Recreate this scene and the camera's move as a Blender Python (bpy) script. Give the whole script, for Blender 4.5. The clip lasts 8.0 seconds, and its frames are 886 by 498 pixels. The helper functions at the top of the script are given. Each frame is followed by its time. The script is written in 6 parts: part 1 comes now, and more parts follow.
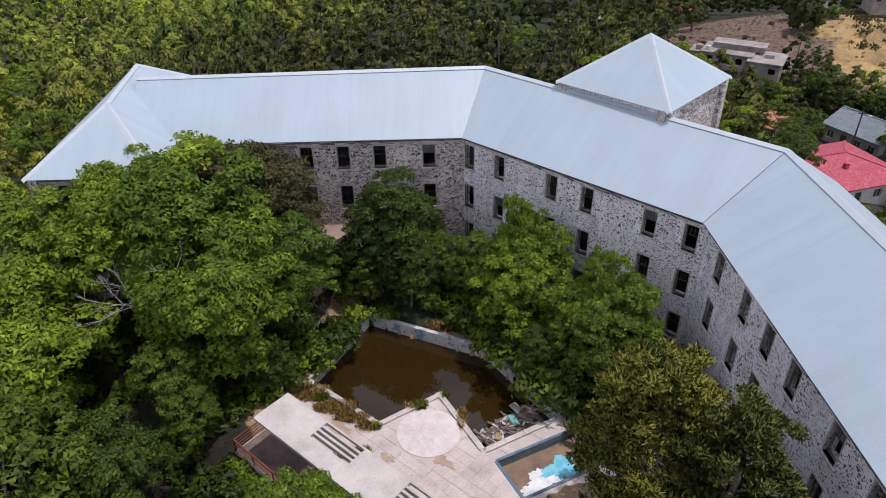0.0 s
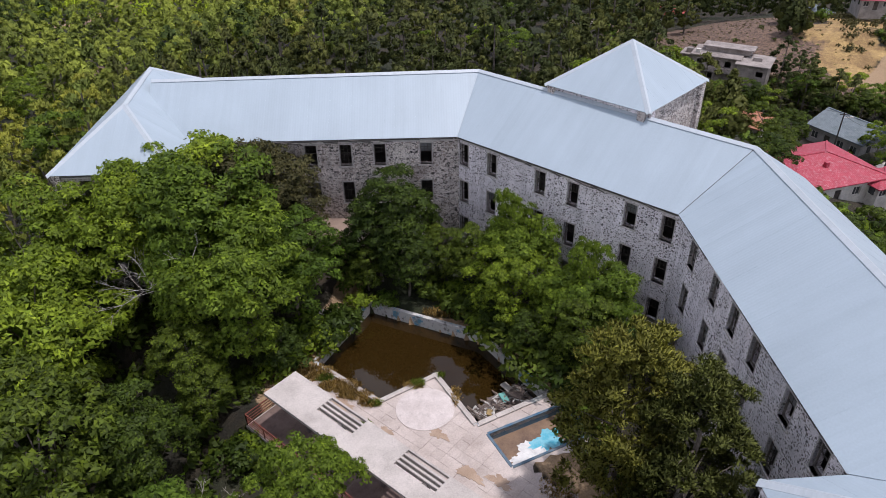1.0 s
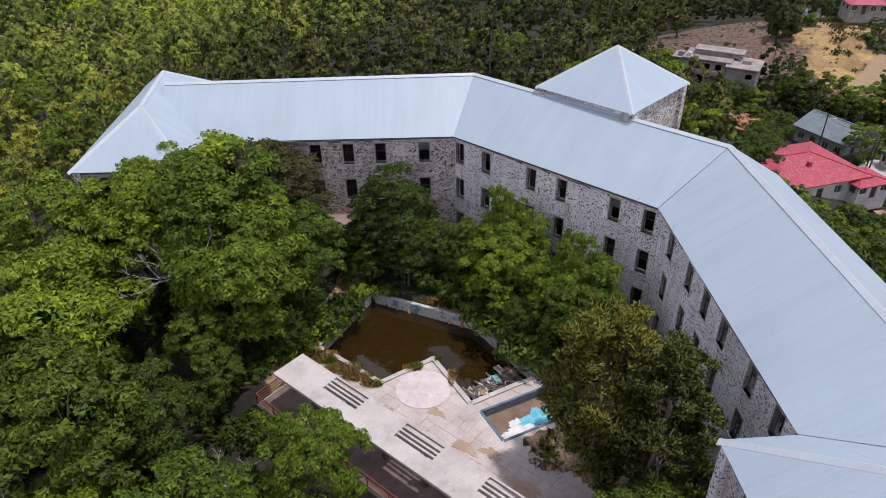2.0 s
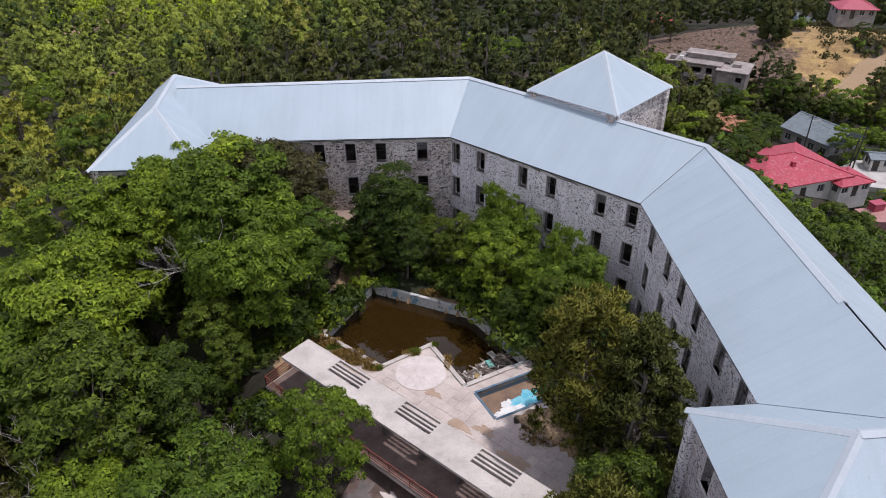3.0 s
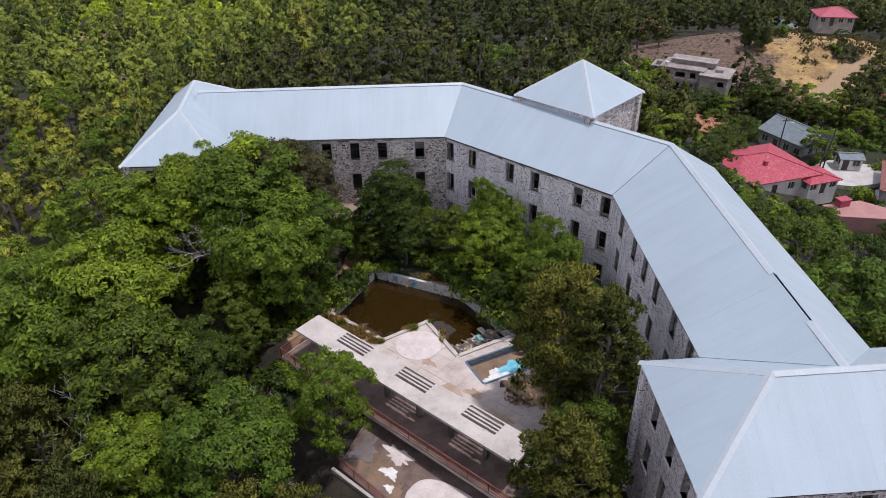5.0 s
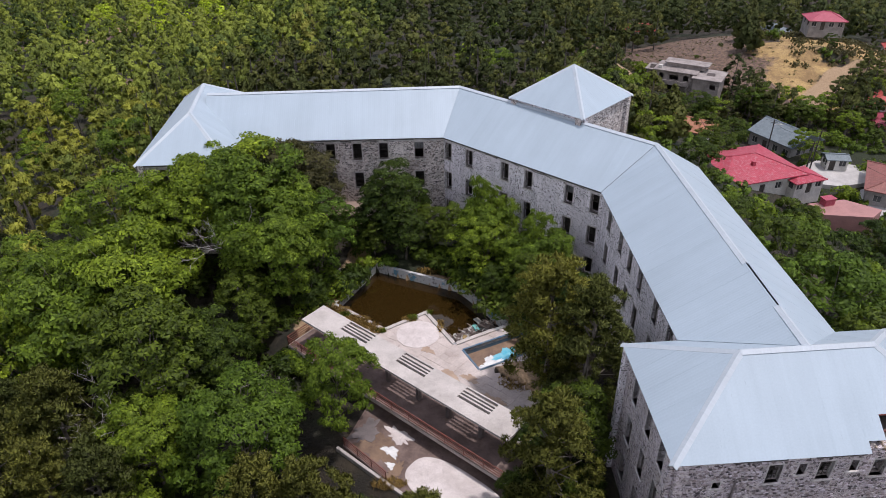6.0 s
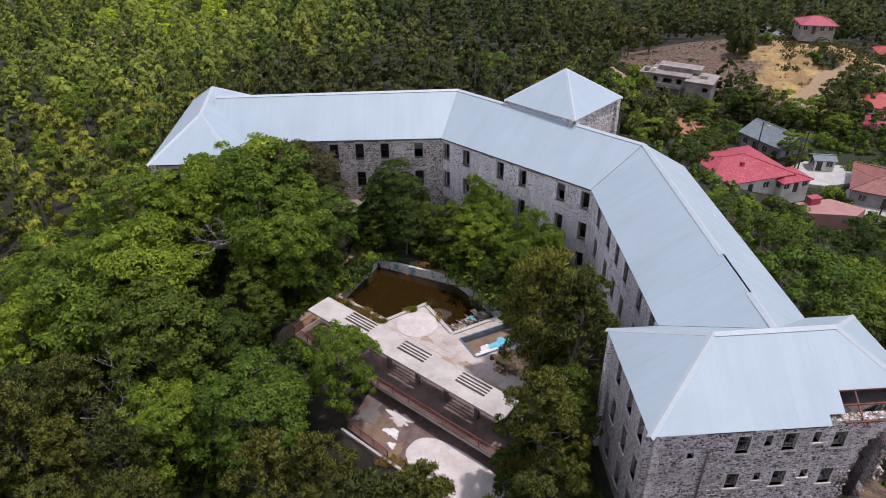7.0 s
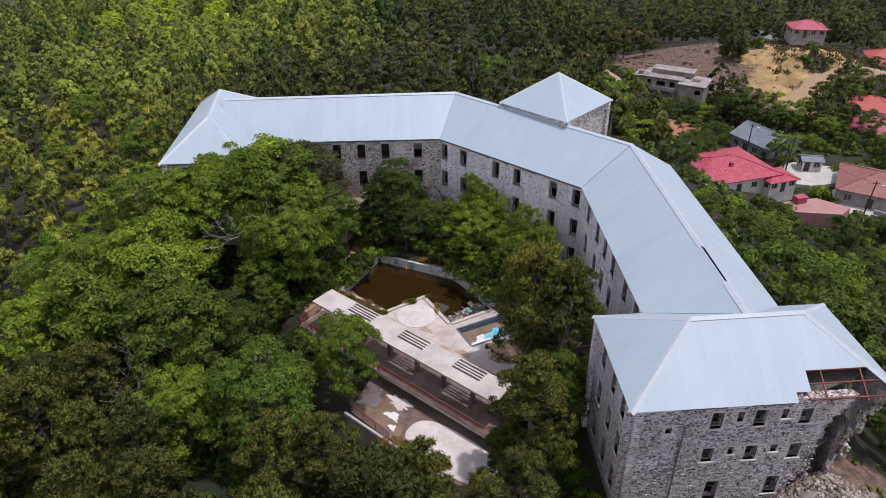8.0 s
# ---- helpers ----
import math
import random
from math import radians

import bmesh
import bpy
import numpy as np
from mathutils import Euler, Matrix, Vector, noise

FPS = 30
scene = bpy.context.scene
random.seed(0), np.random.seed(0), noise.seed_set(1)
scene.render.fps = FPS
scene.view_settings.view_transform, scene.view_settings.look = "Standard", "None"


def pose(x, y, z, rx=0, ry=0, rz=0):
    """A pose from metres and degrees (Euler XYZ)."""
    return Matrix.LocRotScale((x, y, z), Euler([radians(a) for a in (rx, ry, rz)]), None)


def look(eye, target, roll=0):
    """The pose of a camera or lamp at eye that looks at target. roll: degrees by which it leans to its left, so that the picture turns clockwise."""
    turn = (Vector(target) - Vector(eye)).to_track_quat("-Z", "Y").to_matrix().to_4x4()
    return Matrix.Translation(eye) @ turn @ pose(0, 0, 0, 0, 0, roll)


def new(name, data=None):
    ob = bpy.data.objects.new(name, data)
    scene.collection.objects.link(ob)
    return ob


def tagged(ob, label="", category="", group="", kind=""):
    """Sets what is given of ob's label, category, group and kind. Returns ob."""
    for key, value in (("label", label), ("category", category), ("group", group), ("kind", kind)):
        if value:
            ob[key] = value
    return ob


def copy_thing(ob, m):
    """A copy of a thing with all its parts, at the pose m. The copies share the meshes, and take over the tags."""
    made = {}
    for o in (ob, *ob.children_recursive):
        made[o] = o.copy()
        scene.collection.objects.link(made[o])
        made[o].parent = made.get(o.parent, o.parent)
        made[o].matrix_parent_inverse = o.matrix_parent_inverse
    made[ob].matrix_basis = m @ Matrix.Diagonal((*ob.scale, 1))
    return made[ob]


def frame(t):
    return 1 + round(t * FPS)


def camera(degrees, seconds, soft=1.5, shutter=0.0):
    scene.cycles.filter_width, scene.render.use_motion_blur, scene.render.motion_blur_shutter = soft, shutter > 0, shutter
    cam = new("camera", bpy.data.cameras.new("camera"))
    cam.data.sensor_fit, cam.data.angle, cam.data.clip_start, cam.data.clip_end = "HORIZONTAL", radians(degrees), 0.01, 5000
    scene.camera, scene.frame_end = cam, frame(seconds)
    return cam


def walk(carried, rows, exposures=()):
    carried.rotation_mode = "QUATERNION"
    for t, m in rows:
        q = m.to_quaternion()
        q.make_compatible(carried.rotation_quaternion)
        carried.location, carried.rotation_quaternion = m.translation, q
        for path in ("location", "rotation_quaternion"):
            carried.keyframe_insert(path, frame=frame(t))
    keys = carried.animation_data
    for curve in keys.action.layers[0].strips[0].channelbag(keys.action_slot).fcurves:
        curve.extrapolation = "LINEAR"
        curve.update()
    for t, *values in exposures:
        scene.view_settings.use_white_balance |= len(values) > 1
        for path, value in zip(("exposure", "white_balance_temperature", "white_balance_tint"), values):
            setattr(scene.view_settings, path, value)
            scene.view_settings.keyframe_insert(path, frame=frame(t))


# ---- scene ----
cam = camera(66.2, 8.0, 0.9)
PATH = [
    (0.0, -0.792, -49.271, 32.694, 56.488, 1.053, 0.338),
    (0.5, -0.664, -50.961, 33.338, 56.545, 1.012, 0.281),
    (1.0, -0.557, -52.643, 33.980, 56.604, 0.982, 0.231),
    (1.5, -0.457, -54.314, 34.614, 56.672, 0.956, 0.191),
    (3.0, -0.130, -59.321, 36.565, 56.913, 0.884, 0.098),
    (3.5, -0.027, -60.961, 37.193, 56.976, 0.855, 0.053),
    (4.0, 0.054, -62.584, 37.804, 57.032, 0.839, 0.017),
    (4.5, 0.136, -64.222, 38.427, 57.101, 0.826, -0.009),
    (6.0, 0.365, -69.195, 40.338, 57.351, 0.786, -0.061),
    (6.5, 0.439, -70.880, 40.974, 57.443, 0.774, -0.070),
    (7.0, 0.515, -72.568, 41.611, 57.532, 0.761, -0.079),
    (7.5, 0.601, -74.248, 42.234, 57.622, 0.742, -0.096),
    (8.0, 0.678, -75.912, 42.848, 57.714, 0.717, -0.116),
]
walk(cam, [(t, pose(x, y, z, rx, ry, rz)) for t, x, y, z, rx, ry, rz in PATH], ((0.0, 0.38, 6320, 18), (8.0, 0.38, 6320, 18)))

# ---- world, sun, exposure ----
SUN_AZ, SUN_EL = radians(97.0), radians(72.5)      # from north towards east; height
world = bpy.data.worlds.new("sky")
scene.world = world
world.use_nodes = True
wn, wl = world.node_tree.nodes, world.node_tree.links
wn.clear()
w_out, w_bg, w_sky = wn.new("ShaderNodeOutputWorld"), wn.new("ShaderNodeBackground"), wn.new("ShaderNodeTexSky")
w_sky.sky_type, w_sky.sun_disc, w_sky.sun_elevation, w_sky.sun_rotation = "NISHITA", False, SUN_EL, SUN_AZ
w_sky.dust_density = 2.0
w_tc, w_noise, w_ramp, w_mix = wn.new("ShaderNodeTexCoord"), wn.new("ShaderNodeTexNoise"), wn.new("ShaderNodeValToRGB"), wn.new("ShaderNodeMix")
w_noise.inputs["Scale"].default_value, w_noise.inputs["Detail"].default_value = 2.6, 7.0
w_ramp.color_ramp.elements[0].position, w_ramp.color_ramp.elements[1].position = 0.40, 0.60
w_mix.data_type = "RGBA"
w_mix.inputs["B"].default_value = (8.9, 9.1, 9.5, 1)
wl.new(w_tc.outputs["Generated"], w_noise.inputs["Vector"])
wl.new(w_noise.outputs["Fac"], w_ramp.inputs["Fac"])
wl.new(w_ramp.outputs["Color"], w_mix.inputs["Factor"])
wl.new(w_sky.outputs["Color"], w_mix.inputs["A"])
wl.new(w_mix.outputs["Result"], w_bg.inputs["Color"])
w_bg.inputs["Strength"].default_value = 0.094
wl.new(w_bg.outputs["Background"], w_out.inputs["Surface"])

sun_data = bpy.data.lights.new("sun", "SUN")
sun_data.energy, sun_data.angle, sun_data.color = 2.2, radians(2.0), (1.0, 0.96, 0.90)
sun = new("sun", sun_data)
sun_from = Vector((math.sin(SUN_AZ) * math.cos(SUN_EL), math.cos(SUN_AZ) * math.cos(SUN_EL), math.sin(SUN_EL)))
sun.matrix_world = look(sun_from * 200, (0, 0, 0))


# ---- materials ----
def mat(name, colour, rough=0.8, metal=0.0):
    m = bpy.data.materials.new(name)
    m.use_nodes = True
    b = m.node_tree.nodes["Principled BSDF"]
    b.inputs["Base Color"].default_value = (*colour, 1)
    b.inputs["Roughness"].default_value, b.inputs["Metallic"].default_value = rough, metal
    return m


class Nodes:
    """Short hand for wiring one material."""

    def __init__(self, m):
        self.t, self.b = m.node_tree, m.node_tree.nodes["Principled BSDF"]

    def add(self, kind, **inputs):
        n = self.t.nodes.new("ShaderNode" + kind)
        for key, value in inputs.items():
            self.put(n.inputs[key.replace("_", " ")], value)
        return n

    def put(self, socket, value):
        if isinstance(value, bpy.types.NodeSocket):
            self.t.links.new(value, socket)
        else:
            socket.default_value = value

    def coord(self, which="Object", scale=(1, 1, 1)):
        c = self.add("TexCoord")
        return self.add("Mapping", Vector=c.outputs[which], Scale=scale).outputs["Vector"]

    def world(self, scale=(1, 1, 1)):
        g = self.add("NewGeometry")
        return self.add("Mapping", Vector=g.outputs["Position"], Scale=scale).outputs["Vector"]

    def noise(self, vector, scale, detail=4.0, rough=0.6):
        return self.add("TexNoise", Vector=vector, Scale=scale, Detail=detail, Roughness=rough).outputs["Fac"]

    def ramp(self, fac, *stops):
        n = self.add("ValToRGB", Fac=fac)
        e = n.color_ramp.elements
        while len(e) < len(stops):
            e.new(0.5)
        for el, (at, colour) in zip(e, stops):
            el.position, el.color = at, (*colour, 1) if not isinstance(colour, float) else (colour, colour, colour, 1)
        return n.outputs["Color"]

    def mix(self, fac, a, b, how="MIX"):
        n = self.add("Mix")
        n.data_type, n.blend_type = "RGBA", how
        for key, value in (("Factor", fac), ("A", a), ("B", b)):
            s = [i for i in n.inputs if i.name == key and (i.type == "VALUE" if key == "Factor" else i.type == "RGBA")][0]
            self.put(s, (*value, 1) if isinstance(value, tuple) and len(value) == 3 else value)
        return [o for o in n.outputs if o.type == "RGBA"][0]

    def math(self, how, a, b=0.0):
        n = self.add("Math")
        n.operation = how
        self.put(n.inputs[0], a)
        self.put(n.inputs[1], b)
        return n.outputs[0]

    def bump(self, height, strength=0.5, distance=0.05):
        self.t.links.new(self.add("Bump", Height=height, Strength=strength, Distance=distance).outputs["Normal"], self.b.inputs["Normal"])

    def colour(self, socket):
        self.put(self.b.inputs["Base Color"], socket)


def weathered(name, light, dark, rough=0.85, scale=1.0, bump=0.3, lo=0.35, hi=0.65, grain=14.0):
    """Two tones mixed by stains, with a fine grain."""
    m = mat(name, light, rough)
    n = Nodes(m)
    v = n.world()
    stain = n.ramp(n.noise(v, 0.7 * scale, 6.0, 0.65), (lo, 0.0), (hi, 1.0))
    fine = n.noise(v, grain * scale, 3.0)
    base = n.mix(stain, dark, light)
    base = n.mix(n.ramp(n.noise(v, 2.6 * scale, 7.0, 0.75), (0.55, 0.0), (0.72, 0.55)), base, tuple(c * 0.6 for c in dark))
    shade = n.ramp(fine, (0.3, 0.87), (0.7, 1.08))
    n.colour(n.mix(1.0, base, shade, "MULTIPLY"))
    n.bump(fine, bump, 0.02)
    return m


def stone_material(name, mortar, tones, size=3.2, joint=0.075, spread=0.06, flat=1.0, uneven=0.0):
    """Rubble masonry: separate stones in a broad light mortar."""
    m = mat(name, mortar, 0.9)
    n = Nodes(m)
    v = n.world((1, 1, flat))
    warp = n.add("TexNoise", Vector=v, Scale=4.0 + uneven * 8, Detail=2.0 + uneven * 3)
    vv = n.add("VectorMath", )
    vv.operation = "MULTIPLY_ADD"
    n.put(vv.inputs[0], warp.outputs["Color"])
    vv.inputs[1].default_value = (0.34, 0.34, 0.34)
    n.put(vv.inputs[2], v)
    cells = n.add("TexVoronoi", Vector=vv.outputs[0], Scale=size)
    edge = n.add("TexVoronoi", Vector=vv.outputs[0], Scale=size)
    edge.feature = "DISTANCE_TO_EDGE"
    zone = n.noise(v, 0.22, 4.0)
    limit = n.math("MULTIPLY_ADD", zone, -spread * 4)
    limit.node.inputs[2].default_value = joint + spread * 2.2
    sep = n.add("SeparateColor", Color=cells.outputs["Color"])
    limit2 = n.math("MULTIPLY_ADD", sep.outputs["Green"], 0.17)
    n.put(limit2.node.inputs[2], limit)
    inside = n.math("SUBTRACT", edge.outputs["Distance"], limit2)
    mask = n.ramp(n.math("MULTIPLY_ADD", inside, 14.0), (0.35, 0.0), (0.65, 1.0))
    mask.node.inputs["Fac"].links[0].from_node.inputs[2].default_value = 0.5
    tone = n.ramp(sep.outputs["Red"], *tones)
    grime = n.noise(v, 1.1, 6.0, 0.7)
    mort = n.mix(n.ramp(grime, (0.30, 0.0), (0.55, 1.0)), tuple(c * 0.84 for c in mortar), mortar)
    streak = n.noise(n.world((1.6, 1.6, 0.16)), 1.0, 5.0)
    col = n.mix(mask, mort, tone)
    if uneven > 0.3:
        smear = n.noise(n.world((1, 1, 0.45)), 0.8, 6.0, 0.7)
        col = n.mix(n.ramp(smear, (0.56, 0.0), (0.70, 0.6)), col, tuple(c * 1.05 for c in mortar))
        col = n.mix(n.ramp(n.noise(v, 0.45, 5.0), (0.5, 0.0), (0.68, 0.45)), col, (0.22, 0.165, 0.145))
    col = n.mix(1.0, col, n.ramp(streak, (0.3, 0.86), (0.62, 1.1)), "MULTIPLY")
    fine = n.ramp(n.noise(v, 22.0, 3.0), (0.25, 0.7), (0.75, 1.2))
    n.colour(n.mix(1.0, col, fine, "MULTIPLY"))
    n.bump(n.math("ADD", n.math("MULTIPLY", mask, 0.7), n.noise(v, 16.0)), 0.7, 0.06)
    return m


M = {}
M["stone"] = stone_material("spotted_rubble_stone", (0.90, 0.85, 0.89), ((0.0, (0.03, 0.03, 0.035)), (0.4, (0.10, 0.09, 0.095)), (0.75, (0.32, 0.28, 0.28)), (1.0, (0.6, 0.55, 0.55))), 4.9, 0.115, 0.05, 1.25, 0.2)
M["stone_brown"] = stone_material("brown_rubble_stone", (0.84, 0.77, 0.73), ((0.0, (0.035, 0.032, 0.032)), (0.3, (0.17, 0.14, 0.13)), (0.65, (0.40, 0.33, 0.30)), (1.0, (0.66, 0.59, 0.56))), 4.6, 0.0, 0.05, 1.3, 0.5)
M["stone_front"] = stone_material("weathered_rubble_stone", (0.72, 0.65, 0.69), ((0.0, (0.05, 0.045, 0.048)), (0.3, (0.2, 0.165, 0.16)), (0.6, (0.42, 0.355, 0.35)), (1.0, (0.66, 0.6, 0.54))), 5.6, 0.0, 0.05, 1.5, 0.6)
M["ashlar"] = weathered("pale_dressed_stone", (0.72, 0.68, 0.66), (0.46, 0.43, 0.415), 0.9, 1.5)
M["jamb"] = weathered("grey_weathered_jamb_plaster", (0.64, 0.60, 0.585), (0.40, 0.37, 0.355), 0.9, 2.2)
# Plaster tone lowered to stand for the dimness of the rooms.
M["inner"] = weathered("bare_plaster_in_room_shade", (0.17, 0.15, 0.14), (0.08, 0.068, 0.06), 0.95)
M["wood_white"] = weathered("peeling_white_joinery", (0.55, 0.53, 0.5), (0.3, 0.28, 0.26), 0.7, 3.0)
M["wood_grey"] = weathered("bare_grey_joinery", (0.30, 0.27, 0.25), (0.12, 0.10, 0.09), 0.8, 3.0)
M["wood_dark"] = weathered("old_dark_wood", (0.09, 0.075, 0.065), (0.04, 0.035, 0.03), 0.8, 3.0)
M["rust"] = weathered("rusty_red_steel", (0.24, 0.06, 0.04), (0.1, 0.04, 0.03), 0.6, 3.0)
M["concrete"] = weathered("weathered_concrete", (0.53, 0.485, 0.455), (0.38, 0.345, 0.32), 0.9, 0.8)
M["slab"] = weathered("stained_paving_concrete", (0.55, 0.485, 0.455), (0.40, 0.34, 0.31), 0.9, 0.7)
M["pale"] = weathered("pale_screed", (0.66, 0.60, 0.58), (0.50, 0.44, 0.42), 0.9, 0.9)
# Dirty brown, darkened further to stand for shade on terrace and canopy floor.
M["terrace"] = weathered("shaded_dirty_brown_concrete", (0.23, 0.165, 0.145), (0.10, 0.068, 0.058), 0.9, 0.7)
M["damp"] = weathered("dark_dirty_concrete", (0.2, 0.17, 0.165), (0.10, 0.085, 0.085), 0.6, 0.6)


def roof_material(name, light, dark):
    m = mat(name, light, 0.45)
    n = Nodes(m)
    uv = n.coord("UV")
    long = n.noise(n.coord("UV", (2.2, 0.12, 1)), 1.0, 5.0, 0.6)
    blot = n.noise(n.coord("UV", (0.25, 0.18, 1)), 1.0, 5.0)
    fine = n.noise(uv, 9.0, 3.0)
    own = n.add("ObjectInfo").outputs["Random"]
    c = n.mix(n.ramp(long, (0.30, 0.0), (0.62, 1.0)), dark, light)
    c = n.mix(1.0, c, n.ramp(blot, (0.3, 0.94), (0.7, 1.04)), "MULTIPLY")
    c = n.mix(1.0, c, n.ramp(own, (0.0, 0.98), (1.0, 1.02)), "MULTIPLY")
    c = n.mix(1.0, c, n.ramp(fine, (0.3, 0.96), (0.7, 1.03)), "MULTIPLY")
    scratch = n.noise(n.coord("UV", (7.0, 0.42, 1)), 1.0, 4.0, 0.7)
    c = n.mix(n.ramp(scratch, (0.66, 0.0), (0.74, 0.45)), c, tuple(x * 0.45 for x in dark))
    n.colour(c)
    wave = n.add("TexWave", Vector=uv, Scale=1.45, Distortion=0.0)
    n.bump(wave.outputs["Fac"], 0.2, 0.01)
    return m


def piece_material(name, tones, islands):
    """Single stones that differ in tone."""
    m = mat(name, tones[0][1], 0.9)
    n = Nodes(m)
    r = n.add("NewGeometry").outputs["Random Per Island"] if islands else n.add("ObjectInfo").outputs["Random"]
    v = n.world()
    c = n.mix(1.0, n.ramp(r, *tones), n.ramp(n.noise(v, 9.0, 5.0, 0.7), (0.3, 0.6), (0.7, 1.25)), "MULTIPLY")
    n.colour(n.mix(n.ramp(n.noise(v, 2.2, 6.0, 0.7), (0.52, 0.0), (0.68, 0.5)), c, (0.66, 0.60, 0.64)))
    n.bump(n.noise(v, 20.0), 0.6, 0.03)
    return m


WALL_TONES = ((0.0, (0.055, 0.05, 0.052)), (0.22, (0.17, 0.14, 0.14)), (0.45, (0.34, 0.28, 0.275)), (0.7, (0.50, 0.435, 0.45)), (1.0, (0.72, 0.66, 0.70)))
HEAP_TONES = ((0.0, (0.09, 0.07, 0.055)), (0.35, (0.21, 0.155, 0.115)), (0.7, (0.33, 0.26, 0.19)), (1.0, (0.50, 0.44, 0.38)))
M["wall_stone"] = piece_material("rubble_wall_stone", WALL_TONES, False)
M["wall_stones"] = piece_material("rubble_wall_stones", WALL_TONES, True)
M["broken_stone"] = piece_material("broken_wall_stone", HEAP_TONES, False)
M["heap_stones"] = piece_material("fallen_wall_stones", HEAP_TONES, True)
M["roof"] = roof_material("pale_blue_grey_sheet_metal", (0.356, 0.43, 0.489), (0.338, 0.41, 0.467))
M["cap"] = roof_material("white_ridge_flashing", (0.45, 0.50, 0.545), (0.41, 0.46, 0.50))


def leaf_material(name, light, dark, through_light=0.35, rough=0.65, mixed=0.65):
    m = mat(name, light, rough)
    n = Nodes(m)
    r = n.add("NewGeometry").outputs["Random Per Island"]
    own = n.add("ObjectInfo").outputs["Random"]
    patch = n.noise(n.world(), 0.9, 4.0, 0.75)
    c = n.mix(n.ramp(r, (0.0, 0.52 - mixed / 2), (1.0, 0.52 + mixed / 2)), dark, light)
    c = n.mix(1.0, c, n.ramp(own, (0.0, (0.56, 0.64, 0.70)), (1.0, (1.46, 1.32, 1.02))), "MULTIPLY")
    c = n.mix(1.0, c, n.ramp(patch, (0.32, 0.6), (0.68, 1.35)), "MULTIPLY")
    n.colour(c)
    # Tint carries painted sun and inner shade besides the random leaf tone.
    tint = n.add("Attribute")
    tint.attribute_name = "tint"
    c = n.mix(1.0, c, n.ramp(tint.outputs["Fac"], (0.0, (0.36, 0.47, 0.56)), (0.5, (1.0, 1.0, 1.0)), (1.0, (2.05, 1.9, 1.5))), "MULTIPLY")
    n.colour(c)
    n.b.inputs["Specular IOR Level"].default_value = 0.22
    tr = n.add("BsdfTranslucent")
    n.put(tr.inputs["Color"], c)
    mixer = n.add("MixShader", Fac=through_light)
    out = n.t.nodes["Material Output"]
    n.t.links.new(n.b.outputs[0], mixer.inputs[1])
    n.t.links.new(tr.outputs[0], mixer.inputs[2])
    n.t.links.new(mixer.outputs[0], out.inputs["Surface"])
    return m


M["leaf"] = leaf_material("broad_green_leaves", (0.222, 0.322, 0.028), (0.062, 0.10, 0.011), 0.33, 0.6, 0.75)
# Deep green leaves, also the painted shade tone of some courtyard trees.
M["leaf_dark"] = leaf_material("deep_green_and_shaded_leaves", (0.10, 0.152, 0.016), (0.028, 0.045, 0.008), 0.28, 0.6, 0.9)
M["leaf_brown"] = leaf_material("browning_leaves", (0.115, 0.108, 0.045), (0.05, 0.055, 0.026))
# Needle colour raised to stand for direct sun on the western wood.
M["needle"] = leaf_material("sunlit_olive_pine_needles", (0.375, 0.415, 0.072), (0.17, 0.192, 0.04), 0.28, 0.65, 0.45)
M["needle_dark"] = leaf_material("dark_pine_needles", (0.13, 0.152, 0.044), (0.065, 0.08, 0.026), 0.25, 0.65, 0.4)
M["needle_near"] = leaf_material("fresh_olive_pine_needles", (0.215, 0.23, 0.045), (0.07, 0.08, 0.02), 0.25, 0.65, 0.7)
M["bark"] = weathered("grey_brown_bark", (0.19, 0.165, 0.14), (0.09, 0.075, 0.065), 0.95, 3.0)


